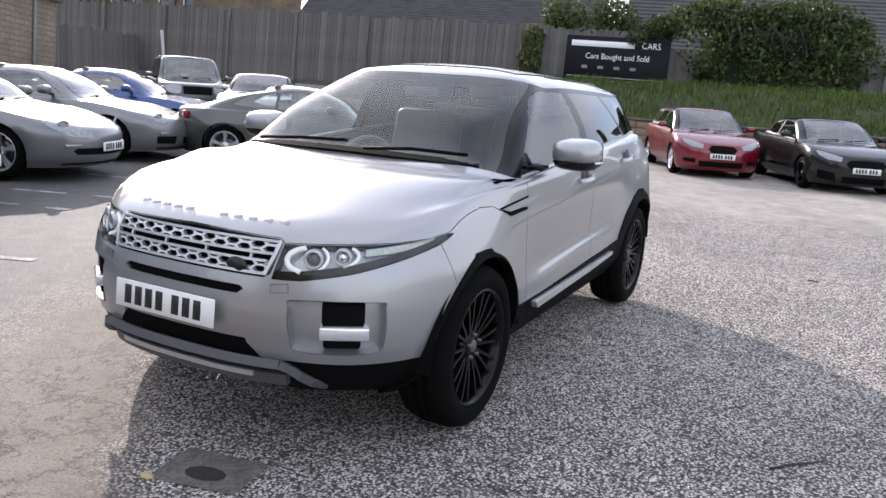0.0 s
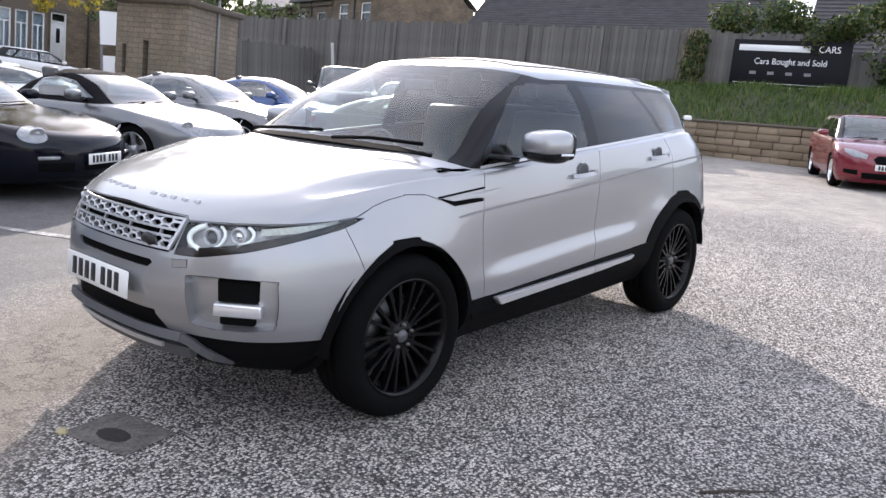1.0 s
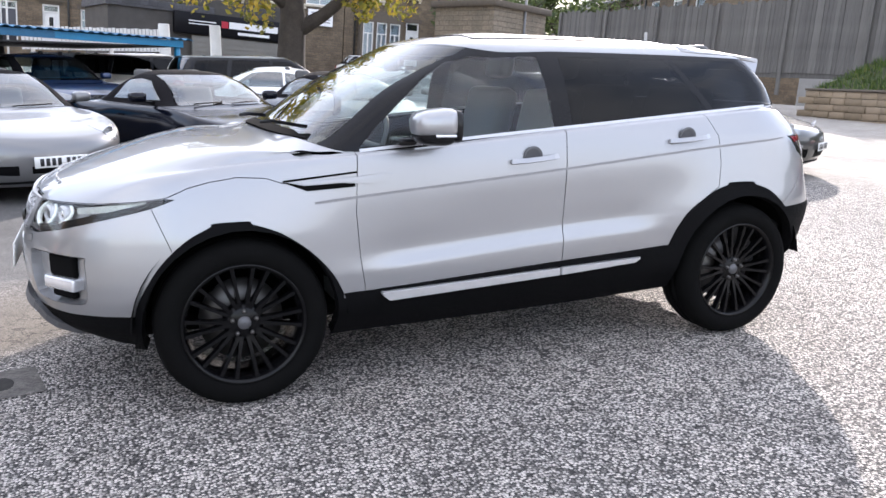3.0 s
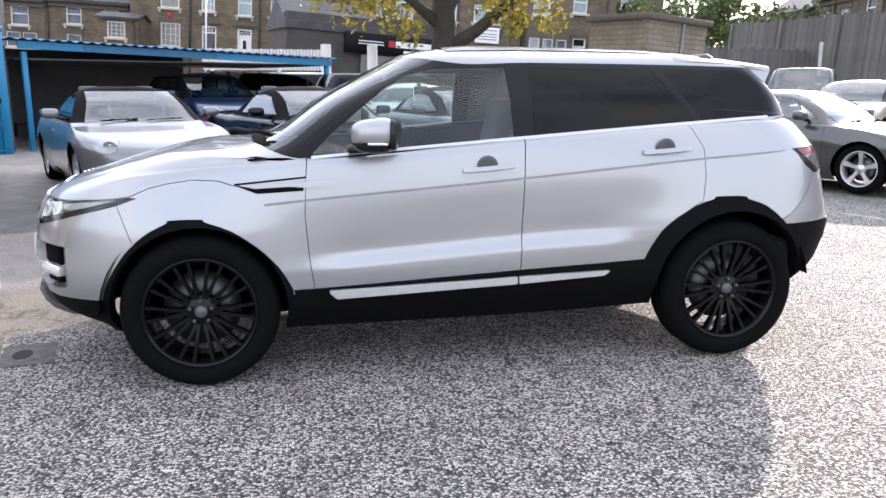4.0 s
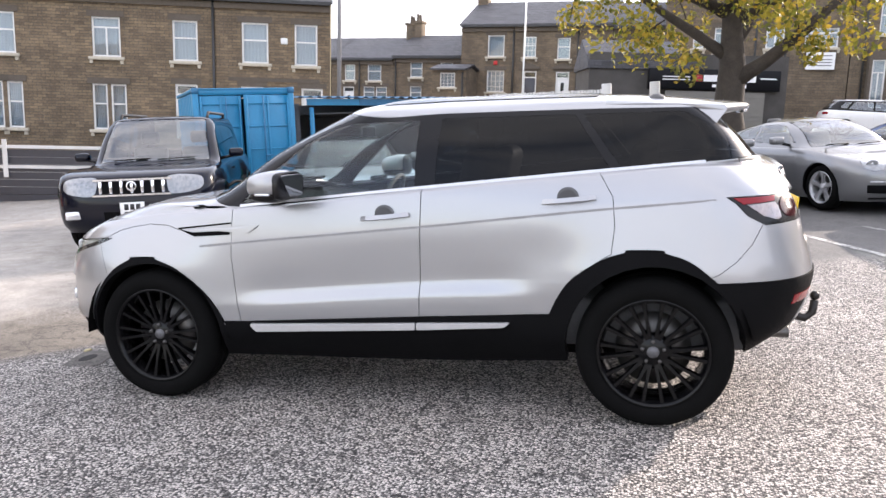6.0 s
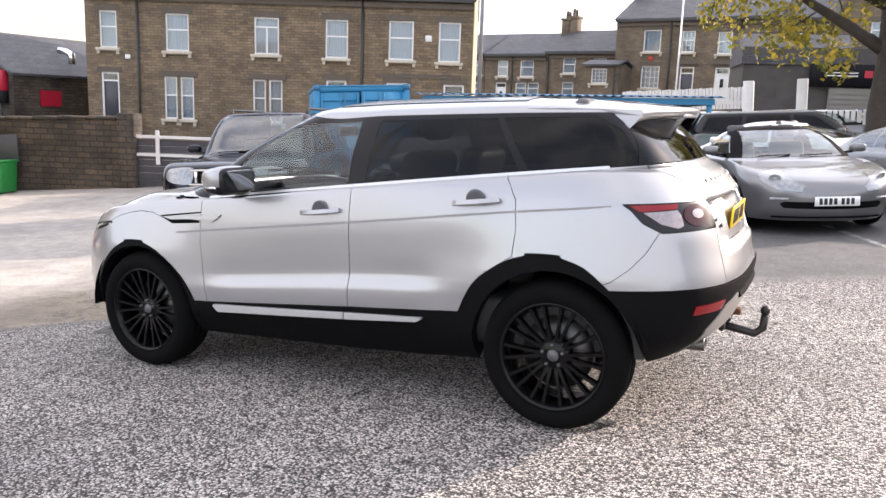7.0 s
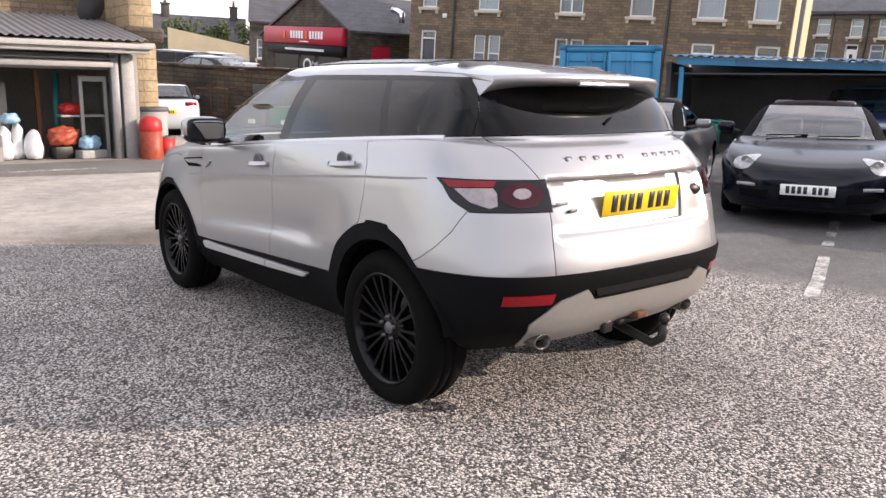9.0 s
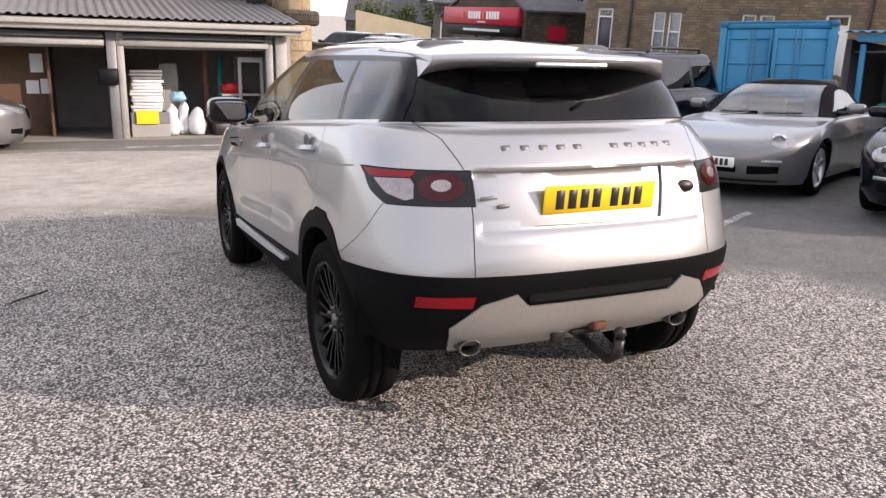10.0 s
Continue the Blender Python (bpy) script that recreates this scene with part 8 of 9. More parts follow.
def fence_and_hedge():
    # tall board fence on the bank; u from -18 to 16
    m = pose(21.0, 11.9, 0, 0, 0, -79)
    f = tagged(new("board_fence"), "tall weathered grey close-boarded fence", "fence", kind="structure")
    f.matrix_basis = m
    rng = random.Random(11)
    me = [mesh_of("fence_board", box(0, 0.135, 0.0, 0.022, 0, h), FENCE_WOOD) for h in (2.45, 2.5, 2.55)]
    u = -17.0
    i = 0
    while u < 16.0:
        base = 2.75 if u < 8.4 else 2.6
        share("fence_board", me[rng.randrange(3)], f, pose(u, rng.uniform(0, 0.012), base + 0.02 * math.sin(u) - (0.45 if u > 8.4 else 0.0), 0, rng.uniform(-0.4, 0.4), 0))
        u += 0.142 if u > -6 else 0.142
        i += 1
    for k in range(12):
        part("fence_post", box(-17.0 + 2.9 * k, -16.88 + 2.9 * k, -0.10, -0.012, 2.0, 5.25 - (0.5 if k > 8 else 0)), FENCE_WOOD, f)
    # added panels behind the boards block sky showing through the slits
    part("backing_board", box(-17, 8.4, 0.035, 0.05, 2.6, 5.12), FENCE_WOOD, f)
    part("backing_board", box(8.4, 16, 0.035, 0.05, 2.0, 4.5), FENCE_WOOD, f)
    for z in (3.3, 4.7):
        part("fence_rail", box(-17, 8.4, 0.052, 0.12, z, z + 0.09), FENCE_WOOD, f)
    # sign board
    s = empty("sign_board", m @ pose(5.0, -0.35, -0.664) @ Matrix.Diagonal((1.07, 1, 1.18, 1)), "black dealer sign board with white lettering on the fence", "sign")
    part("board", rbox(0, 3.2, 0, 0.04, 3.14, 4.76, 0.01, 1), BLACK_BOARD, s)
    part("name_bar", rbox(0.16, 2.12, -0.008, -0.001, 4.47, 4.63, 0.004, 1), SIGN_WHITE, s, "white bar in place of a name")
    for txt, uu, z, size in (("CARS", 2.62, 4.55, 0.24), ("Cars Bought and Sold", 1.62, 4.20, 0.225)):
        l = letters(txt, size, SIGN_WHITE, "sign_lettering")
        l.parent = s
        l.matrix_basis = pose(uu, -0.006, z, 90, 0, 0)
    for uu in (0.55, 1.05, 1.55, 2.05):
        part("small_mark", box(uu, uu + 0.18, -0.006, -0.001, 3.86, 3.94), CORR, s)
    part("contact_line", box(0.1, 3.1, -0.006, -0.001, 3.62, 3.635), SIGN_WHITE, s)
    for a, b in ((0.15, 0.95), (1.1, 3.0)):
        part("contact_bar", box(a, b, -0.006, -0.001, 3.47, 3.55), SIGN_WHITE, s)
    for uu in (0.1, 3.0):
        part("sign_post", box(uu, uu + 0.09, 0.05, 0.14, 2.2, 4.7), FENCE_WOOD, s)
    # ivy hedge over the fence
    cs = []
    for i in range(64):
        uu = rng.uniform(9.4, 13.9)
        cs.append(((uu, rng.uniform(-0.5, 0.4), rng.uniform(3.3, 5.8)), rng.uniform(0.45, 0.8)))
    for i in range(26):
        uu = 7.4 + 7.2 * i / 25
        hi = np.interp(uu, [7.4, 8.4, 9.6, 12.8, 14.0, 14.7], [5.1, 5.65, 6.0, 6.0, 5.5, 4.8])
        cs.append(((uu, rng.uniform(-0.3, 0.3), hi + rng.uniform(-0.25, 0.1)), rng.uniform(0.35, 0.6)))
    h = empty("ivy_hedge", m, "large dark green ivy hedge swallowing the fence", "hedge")
    part("ivy_leaves", leaf_mass(rng, cs, 34000, 0.12), IVY, h)
    # added dark block; its colour stands for the shade deep in the leaves
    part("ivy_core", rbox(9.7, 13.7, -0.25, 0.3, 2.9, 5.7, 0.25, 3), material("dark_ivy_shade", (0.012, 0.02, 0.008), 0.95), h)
    for i in range(10):
        a = rng.uniform(10, 13.5)
        part("ivy_stem", tube([(a, -0.6, 4.6), (a + rng.uniform(-0.3, 0.3), -0.8, 5.1), (a + rng.uniform(-0.7, 0.7), -0.7, 5.6)], 0.02, 5), BARK, h)
    cs = [((4.0 + 3.1 * rng.random(), rng.uniform(0.3, 0.8), 5.15 + rng.uniform(-0.2, 0.8)), rng.uniform(0.4, 0.65)) for i in range(18)] + [((3.75 + rng.uniform(-0.15, 0.2), -0.25, 4.9 - 0.2 * i), 0.32) for i in range(7)]
    h2 = empty("ivy_bush", m, "ivy bush with dry brown trailing stems over the sign", "bush")
    part("ivy_leaves", leaf_mass(rng, cs, 8500, 0.11), IVY, h2)
    dry = bmesh.new()
    for i in range(500):
        x, z = 3.75 + rng.gauss(0, 0.22), 5.3 - 1.9 * rng.random()
        p = Vector((x, -0.3 + rng.gauss(0, 0.12), z))
        q = p + Vector((rng.uniform(-0.05, 0.05), rng.uniform(-0.05, 0.05), -rng.uniform(0.2, 0.4)))
        dry.faces.new((dry.verts.new(p), dry.verts.new(p + Vector((0.015, 0, 0))), dry.verts.new(q)))
    tuft = part("dry_grass", dry, material("dry_straw", (0.22, 0.18, 0.11), 0.9), h2, "dry straw-coloured stems")
    tagged(tuft, kind="stuff")
    # house roofs behind the fence
    for u0, u1, y0, z0, z1 in ((-9.5, 5.0, 7.0, 5.3, 8.2), (6.0, 24.0, 9.0, 5.6, 9.6)):
        hs = empty("bungalow", m, "house with a dark tiled roof behind the fence", "house", "houses behind the fence")
        part("house_wall", box(u0 + 0.3, u1 - 0.3, y0 + 0.4, y0 + 6, 1.5, z0), GARAGE_WHITE, hs)
        r = prism([(y0, z0 - 0.1), (y0 + 3.4, z1), (y0 + 6.8, z0 - 0.1), (y0 + 6.8, z0 + 0.1), (y0 + 3.4, z1 + 0.2), (y0, z0 + 0.1)], u0, u1, "x")
        part("roof", r, ROOF_TILE, hs, "dark tiled roof")
        for i in range(22):
            k = i / 22
            part("tile_course", box(u0, u1, y0 + 3.4 * k - 0.03, y0 + 3.4 * k + 0.03, z0 + 0.1 + (z1 - z0 + 0.1) * k, z0 + 0.14 + (z1 - z0 + 0.1) * k), ROOF_TILE, hs)
        part("chimney", rbox(u1 - 1.6, u1 - 0.9, y0 + 3, y0 + 3.8, z1 - 0.5, z1 + 1.2, 0.02, 1), RUBBLE, hs)
    # leaning pole by the fence
    pl = thing("leaning_pole", tube([(16.2, 19.6, 0), (16.95, 20.7, 2.9)], 0.06, 8), GARAGE_WHITE, "pale pole leaning beside the fence", "pole")
    pl.matrix_basis = LOT
    # far stretch of fence behind the parked cars
    f2 = tagged(new("rear_fence"), "dark board fence behind the parked cars", "fence", kind="structure")
    f2.matrix_basis = LOT @ pose(13.2, 22.2, 0, 0, 0, 18)
    for i in range(40):
        share("fence_board", me[i % 3], f2, pose(0.16 * i, 0.004 * (i % 2), 0.0, 0, 0, 0) @ Matrix.Diagonal((1.1, 1, 1.12, 1)))
    part("fence_rail", box(0, 6.4, 0.03, 0.1, 2.2, 2.3), FENCE_WOOD, f2)


fence_and_hedge()


def brick_store():
    b = empty("block_store", pose(9.75, 19.4, 0.3, 0, 0, 22), "flat-roofed store of brown blockwork with narrow slots", "building")
    part("front_wall", wall_with_holes(0, 2.7, 0, 3.8, [], 0.3), GREY_BLOCK, b)
    part("side_wall", box(2.4, 2.7, 0.301, 2.7, 0, 3.8), GREY_BLOCK, b)
    part("rear_wall", box(0.301, 2.399, 2.4, 2.7, 0, 3.8), GREY_BLOCK, b)
    e = part("end_wall", wall_with_holes(0, 2.398, 0, 3.8, [(1.05, 0.9, 0.22, 1.75), (0.25, 1.6, 0.16, 0.9)], 0.3), GREY_BLOCK, b)
    e.matrix_basis = pose(0, 2.699, 0, 0, 0, -90)
    # near-black sheet puts the shade of the slots into its colour
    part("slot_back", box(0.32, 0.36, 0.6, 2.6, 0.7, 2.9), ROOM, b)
    part("roof_edge", rbox(-0.14, 2.84, -0.14, 2.84, 3.8, 4.0, 0.02, 1), LINTEL, b, "dark flat roof edge")
    part("drainpipe", tube([(1.5, -0.06, 0.2), (1.5, -0.06, 4.2)], 0.04, 8), CORR, b)


brick_store()


def white_fences():
    f = empty("white_picket_fence", LOT @ pose(-3.75, 20.6, 0, 0, 0, 2), "white-painted boarded fence with tall posts", "fence")
    for i in range(36):
        part("picket", box(0.10 * i, 0.085 + 0.10 * i, 0.0, 0.025, 1.85, 2.47 + 0.01 * (i % 3)), WHITE_WOOD, f)
    part("rail", box(0, 3.6, 0.026, 0.07, 2.0, 2.08), WHITE_WOOD, f)
    for x in (3.55, 5.0):
        part("post", rbox(x, x + 0.30, -0.05, 0.15, 0, 2.65, 0.02, 1), WHITE_WOOD, f)
    for i in range(2):
        part("post", rbox(0.2 + 2.0 * i, 0.3 + 2.0 * i, 0.07, 0.17, 0, 2.0, 0.01, 1), WHITE_WOOD, f)
    p = empty("leaning_fence_panel", LOT @ pose(1.9, 20.2, 0, -12, 0, -4), "white picket panel leaning on a post", "fence panel")
    for i in range(11):
        part("picket", box(0.15 * i, 0.11 + 0.15 * i, 0.0, 0.025, 0.55, 1.75 + 0.02 * (i % 2)), WHITE_WOOD, p)
    for z in (0.75, 1.45):
        part("rail", box(0, 1.62, 0.026, 0.06, z, z + 0.08), WHITE_WOOD, p)
    bl = thing("blue_skip", rbox(0, 3.0, 0, 1.6, 0.3, 1.75, 0.06, 2), material("blue_skip_paint", (0.02, 0.06, 0.22), 0.5, 0, 0.2, 2, 20), "dark blue steel skip behind the white posts", "skip")
    bl.matrix_basis = LOT @ pose(0.3, 22.0, 0, 0, 0, 0)
    nt_ = empty("notice_board", pose(1.0, 41.5, 0, 0, 0, -3) @ pose(7.82, -0.2, 0), "white notice board fixed to the stone wall", "notice")
    part("board", box(0, 1.4, 0, 0.05, 4.42, 5.3), SIGN_WHITE, nt_)
    for z in (5.1, 4.9, 4.75, 4.6):
        part("print_bar", box(0.15, 1.25, -0.012, -0.001, z, z + 0.05), CORR, nt_)
    ad = empty("hoarding", LOT @ pose(14.0, 33.5, 0, 0, 0, -20), "white advertising hoarding with grey print", "hoarding")
    part("board", box(0, 2.2, 0, 0.08, 2.5, 4.0), SIGN_WHITE, ad)
    part("board", box(0.1, 1.9, 0, 0.08, 0.6, 2.0), SIGN_WHITE, ad)
    part("hoarding_post", box(0.0, 0.1, 0.09, 0.2, 0, 4), CORR, ad)
    part("hoarding_post", box(2.1, 2.2, 0.09, 0.2, 0, 4), CORR, ad)
    part("print_bar", box(0.6, 1.2, -0.015, -0.001, 1.2, 1.7), PLATE_INK, ad)
    for x, y, h, r, lab in ((-6.1, 41.0, 8.6, 0.05, "tall thin white pole by the terrace"), (-11.2, 25.8, 11.0, 0.09, "tall grey street lamp column")):
        o = thing("street_pole", tube([(x, y, -1), (x, y, h)], r, 8), CORR if r > 0.06 else UPVC, lab, "pole")


white_fences()


def tree(m, height, girth, rng, leaf_mat, leaves, label, size=0.16, crown=None, limbs=7):
    t = empty("tree", m, label, "tree")
    trunk = tube([(0, 0, -0.3), (0.03, 0, 0.6), (-0.05, 0.02, 1.6), (0.05, 0.05, 2.8), (0.0, 0.0, height * 0.5), (0.1, 0.1, height * 0.75)], 0.3, 14, None, None, [girth * 1.35, girth * 1.08, girth, girth * 0.98, girth * 0.7, girth * 0.3])
    for v in trunk.verts:
        v.co += Vector((noise.noise(v.co * 2.0), noise.noise(v.co * 2 + Vector((7, 0, 0))), 0)) * girth * 0.25
    part("trunk", trunk, BARK, t)
    cs = []
    for i in range(limbs):
        a = 6.28 * i / limbs + rng.uniform(-0.3, 0.3)
        z0 = height * rng.uniform(0.36, 0.55)
        L = height * rng.uniform(0.38, 0.55)
        pts = [Vector((0, 0, z0))]
        for k in range(1, 6):
            pts.append(pts[-1] + Vector((math.cos(a) * L / 5, math.sin(a) * L / 5, L / 5 * rng.uniform(0.1, 0.9))))
        part("limb", tube(pts, 0.1, 8, None, None, [girth * 0.45, girth * 0.36, girth * 0.28, girth * 0.2, girth * 0.12, girth * 0.05]), BARK, t)
        for p in pts[2:]:
            for _ in range(2):
                e = p + Vector((rng.uniform(-1.2, 1.2), rng.uniform(-1.2, 1.2), rng.uniform(-1.1, 1.0)))
                cs.append(((e.x, e.y, e.z), rng.uniform(0.4, 0.85)))
                part("twig", tube([p, p.lerp(e, 0.6) + Vector((0, 0, 0.1)), e], 0.02, 5), BARK, t)
    for c in crown or ():
        cs.append(c)
    part("crown", leaf_mass(rng, cs, leaves, size), leaf_mat, t, "thin yellowing crown" if leaf_mat is AUTUMN else "")
    return t


tree(LOT @ pose(3.5, 19.9, 0), 8.5, 0.42, random.Random(21), AUTUMN, 9000, "tall tree with a thick dark trunk and thin yellow autumn leaves", 0.17,
     [((-2.6, -0.8, 3.9), 0.6), ((-1.7, -1.0, 3.5), 0.5), ((-1.2, -1.4, 2.9), 0.45), ((2.5, -0.6, 3.9), 0.6), ((3.3, -0.5, 3.4), 0.5), ((2.0, -0.9, 3.2), 0.4), ((-3.6, -0.3, 4.3), 0.8), ((0.6, -1.6, 4.6), 0.7), ((1.0, -0.2, 0.6), 0.5), ((1.4, 0.1, 0.9), 0.4)], 8)
lb = part("low_limb", tube([(0.1, -0.1, 2.5), (0.9, -0.3, 3.0), (2.0, -0.5, 3.9), (3.2, -0.6, 5.0)], 0.1, 8, None, None, [0.24, 0.19, 0.15, 0.08]), BARK, [o for o in bpy.data.objects if o.name == "tree"][0])
for x, y, h, s in ((17.5, 33.0, 6.5, 1), (20.0, 36.0, 7.5, 2), (23.5, 38.0, 7.0, 3)):
    tree(pose(x, y, ground_z(x)), h, 0.25, random.Random(40 + s), GREEN_TREE, 3000, "dull green garden tree beyond the fence", 0.26, None, 5)


# ---- the other cars ----
def other_car(name, m, s, body_mat, label, top_mat=None, plate_front=True, rim_mat=None, detail=1, lamp_mat=None, group="", rear_plate=False, glass_mat=None):
    """A parked car from a short list of sizes s, front towards -x."""
    L, W, H = s["L"], s["W"] / 2, s["H"]
    F, R = -L / 2, L / 2
    zb, nz, belt, cx, cz, sx, ex, dx, dz = s["clear"], s["nose"], s["belt"], s["cowl"][0], s["cowl"][1], s["screen"], s["roof_end"], s["deck"][0], s["deck"][1]
    h0, h1 = s["bonnet"]
    br = s.get("belt_rise", 0.03)
    nf, nr = s.get("nf", 2.5), s.get("nr", 2.6)
    cf = F + s.get("corner", 0.75)
    cr = R - s.get("corner_r", 0.7)
    mid = (belt + H) / 2
    up = s.get("top", 0.66)
    rows = [
        row(F + 0.14, cf, nf, R - 0.12, cr, nr, [(0, W * 0.90)], [(F, zb), (0, zb), (R, zb + 0.04)]),
        row(F + 0.03, cf, nf, R - 0.03, cr, nr, [(0, W * 0.97)], [(F, zb + 0.11), (0, zb + 0.12), (R, zb + 0.16)]),
        row(F, cf, nf, R, cr, nr, [(0, W * 0.995)], [(F, (zb + nz) / 2 + 0.06), (0, (zb + belt) / 2 - 0.02), (R, (zb + dz) / 2)]),
        row(F + 0.03, cf, nf, R - 0.02, cr, nr, [(0, W)], [(F, nz), (cf + 0.3, belt - 0.20), (0, belt - 0.17), (R, dz - 0.20)]),
        row(F + 0.12, cf + 0.05, nf, R - 0.08, cr, nr, [(0, W * 0.965)], [(F + 0.12, h0), (cf + 0.35, belt - 0.07), (0, belt - 0.05), (1, belt + br - 0.05), (R - 0.08, dz - 0.05)]),
        row((F + cx) / 2, (cf + cx) / 2, 2.8, R - 0.20, cr - 0.05, nr, [(0, W * 0.93)], [((F + cx) / 2, h1), (cx, belt - 0.02), (1, belt + br - 0.02), (R - 0.2, dz - 0.012)]),
        row(cx, cx + 0.28, 3.2, dx, dx - 0.45, nr, [(0, W * 0.895)], [(cx, cz), (cx + 0.3, belt), (dx - 0.4, belt + br), (dx, dz)]),
        row((cx + sx) / 2 - 0.03, sx - 0.05, 3.0, (dx + ex) / 2 + 0.03, (dx + ex) / 2 - 0.40, nr, [(0, W * (0.90 + up) / 2)], [(sx, mid + 0.01), (ex, mid + 0.01), (dx, (dz + H) / 2)]),
        row(sx, sx + 0.28, 3.0, ex, ex - 0.4, nr, [(0, W * up)], [(sx, H - 0.06), (sx + 0.4, H - 0.075), (ex, H - s.get("fall", 0.08))]),
        row(sx + 0.06, sx + 0.32, 2.6, ex - 0.02, ex - 0.38, nr, [(0, W * up * 0.6)], [(sx, H - 0.035), (sx + 0.5, H - 0.015), (ex, H - s.get("fall", 0.08) + 0.03)]),
        row(sx + 0.08, sx + 0.34, 2.4, ex - 0.03, ex - 0.36, nr, [(0, 0.003)], [(sx, H - 0.025), (sx + 0.5, H), (ex, H - s.get("fall", 0.08) + 0.035)]),
    ]
    fa, ra, wr = s["axles"][0], s["axles"][1], s["wheel"]

    def bulge(x, z):
        k = max(0.0, min(1.0, (belt + 0.02 - z) / 0.25)) * s.get("flare", 0.02)
        return k * (math.exp(-((x - fa) / 0.42) ** 4) + 1.3 * math.exp(-((x - ra) / 0.46) ** 4))
    bm = shell(rows, 12, 30, 3, bulge)
    wells = [circle(fa, wr, wr + 0.035, 20), circle(ra, wr, wr + 0.04, 20)]
    side = lambda p: p.y < -W * 0.5 and p.z < belt
    doors = s["doors"]
    cut(bm, "side", [closed(w_) for w_ in wells] + [[(x, zb + 0.08), (x + 0.02, belt * 0.6), (x, belt + 0.1)] for x in doors], side)
    gl = s["windows"]
    cut(bm, "side", [closed(g) for g in gl], lambda p: p.z > belt - 0.06 and p.y < -W * 0.4)
    ay0, ay1 = W * 0.77, W * up * 0.90
    cut(bm, "end", [[(-ay0, cz - 0.05), (-ay1, H)]], lambda p: p.x < sx + 0.2 and p.z > cz - 0.03)
    by0, by1 = W * 0.70, W * up * 0.84
    cut(bm, "end", [[(-by0, dz - 0.05), (-by1, H)]], lambda p: p.x > ex - 0.4 and p.z > belt)
    head, gr_ = s["head"], s["grille"]
    SP = lambda p: (math.degrees(math.atan2(-p.y, -(p.x - cf - 0.25))), p.z)
    keep = SPACES["wrap"]
    SPACES["wrap"] = SP
    cut(bm, "wrap", [closed(head)] + [closed(g) for g in gr_], lambda p: p.x < cf + 0.3)
    mark(bm, 7, lambda p, lv: lv in (6, 7))
    mark(bm, 6, lambda p, lv: lv >= 8)
    mark(bm, 11, lambda p, lv: lv in (6, 7) and p.x < sx + 0.12 and -p.y < np.interp(p.z, [cz - 0.05, H], [ay0, ay1]), (7,))
    if s.get("rear_glass", True):
        mark(bm, 12, lambda p, lv: lv in (6, 7) and p.x > ex - 0.25 and -p.y < np.interp(p.z, [dz - 0.05, H], [by0, by1]) and p.z > dz + 0.05, (7,))
    mark(bm, 8, lambda p, lv: p.y < -W * 0.4 and any(inside(SPACES["side"](p), g) for g in gl), (7, 6))
    mark(bm, 2, lambda p, lv: lv <= 5 and p.y < -W * 0.6 and doors[0] < p.x < doors[1] and p.z > zb + 0.1, (0,))
    if len(doors) > 2:
        mark(bm, 3, lambda p, lv: lv <= 5 and p.y < -W * 0.6 and doors[1] < p.x < doors[2] and p.z > zb + 0.1, (0,))
    mark(bm, 13, lambda p, lv: p.x < cf + 0.3 and inside(SP(p), head), (0, 2))
    for g in gr_:
        mark(bm, 14, lambda p, lv: p.x < cf + 0.3 and inside(SP(p), g), (0,))
    mark(bm, 5, lambda p, lv: p.y < -W * 0.5 and any(inside(SPACES["side"](p), w_) for w_ in wells))
    SPACES["wrap"] = keep
    skin = Skin(bm)
    car = empty(name, m, label, "car", group)
    part("body", take(bm, (0,), shrink=0.001), body_mat, car)
    part("inner_body", take(bm, (0, 2, 3, 13, 14), shrink=0, lip=0, push=-0.02), GAP, car)
    part("roof", take(bm, (6,), shrink=0.001), top_mat or body_mat, car, "black fabric soft top" if top_mat else "")
    part("pillar_trim", take(bm, (7,), shrink=0.001), top_mat or s.get("pillar", body_mat), car)
    ws = part("windscreen", take(bm, (11,), shrink=0.012, lip=0.005), glass_mat or RAKED, car)
    if s.get("rear_glass", True):
        part("rear_window", take(bm, (12,), shrink=0.01, lip=0.005), RAKED, car)
    part("grille_opening", take(bm, (14,), shrink=0, lip=0.03, push=-0.004), CLADDING, car, "black front opening")
    for side_ in ("left", "right"):
        k = 1 if side_ == "left" else -1
        part("door", take(bm, (2,), side_, 0.002), body_mat, car)
        if len(doors) > 2:
            part("rear_door", take(bm, (3,), side_, 0.002), body_mat, car)
        part("side_window", take(bm, (8,), side_, 0.004, 0.004), s.get("side_glass", RAKED), car)
        lamp = part("headlamp", take(bm, (13,), side_, 0.002, 0.01, 0.003), lamp_mat or LAMP_GREY, car, "clear headlamp")
        hy = sum(a for a, z in head) / len(head)
        mr = new("door_mirror")
        mr.parent = car
        my = W + 0.10
        cap = rbox(-0.075, 0.075, -0.10, 0.10, -0.06, 0.06, 0.045, 3, None, pose(cx + 0.42, -my * k, belt + 0.11))
        part("mirror_cap", cap, body_mat, mr)
        part("mirror_arm", tube([(cx + 0.40, -W * 0.86 * k, belt + 0.03), (cx + 0.41, -my * k, belt + 0.08)], 0.022, 6), GLOSS_BLACK, mr)
        for ax in (fa, ra):
            wheel(car, ax, -(W - 0.115) * k, wr, wr, s["rim"], 0.215, -k, 5, RUBBER, rim_mat or SATIN, SATIN, "five")
            lin = lathe([(wr + 0.07, 0.0), (wr + 0.06, 0.25)], 28, "y", None, pose(ax, (-W + 0.05) if k > 0 else (W - 0.30), wr))
            bmesh.ops.delete(lin, geom=[v for v in lin.verts if v.co.z < 0.22], context="VERTS")
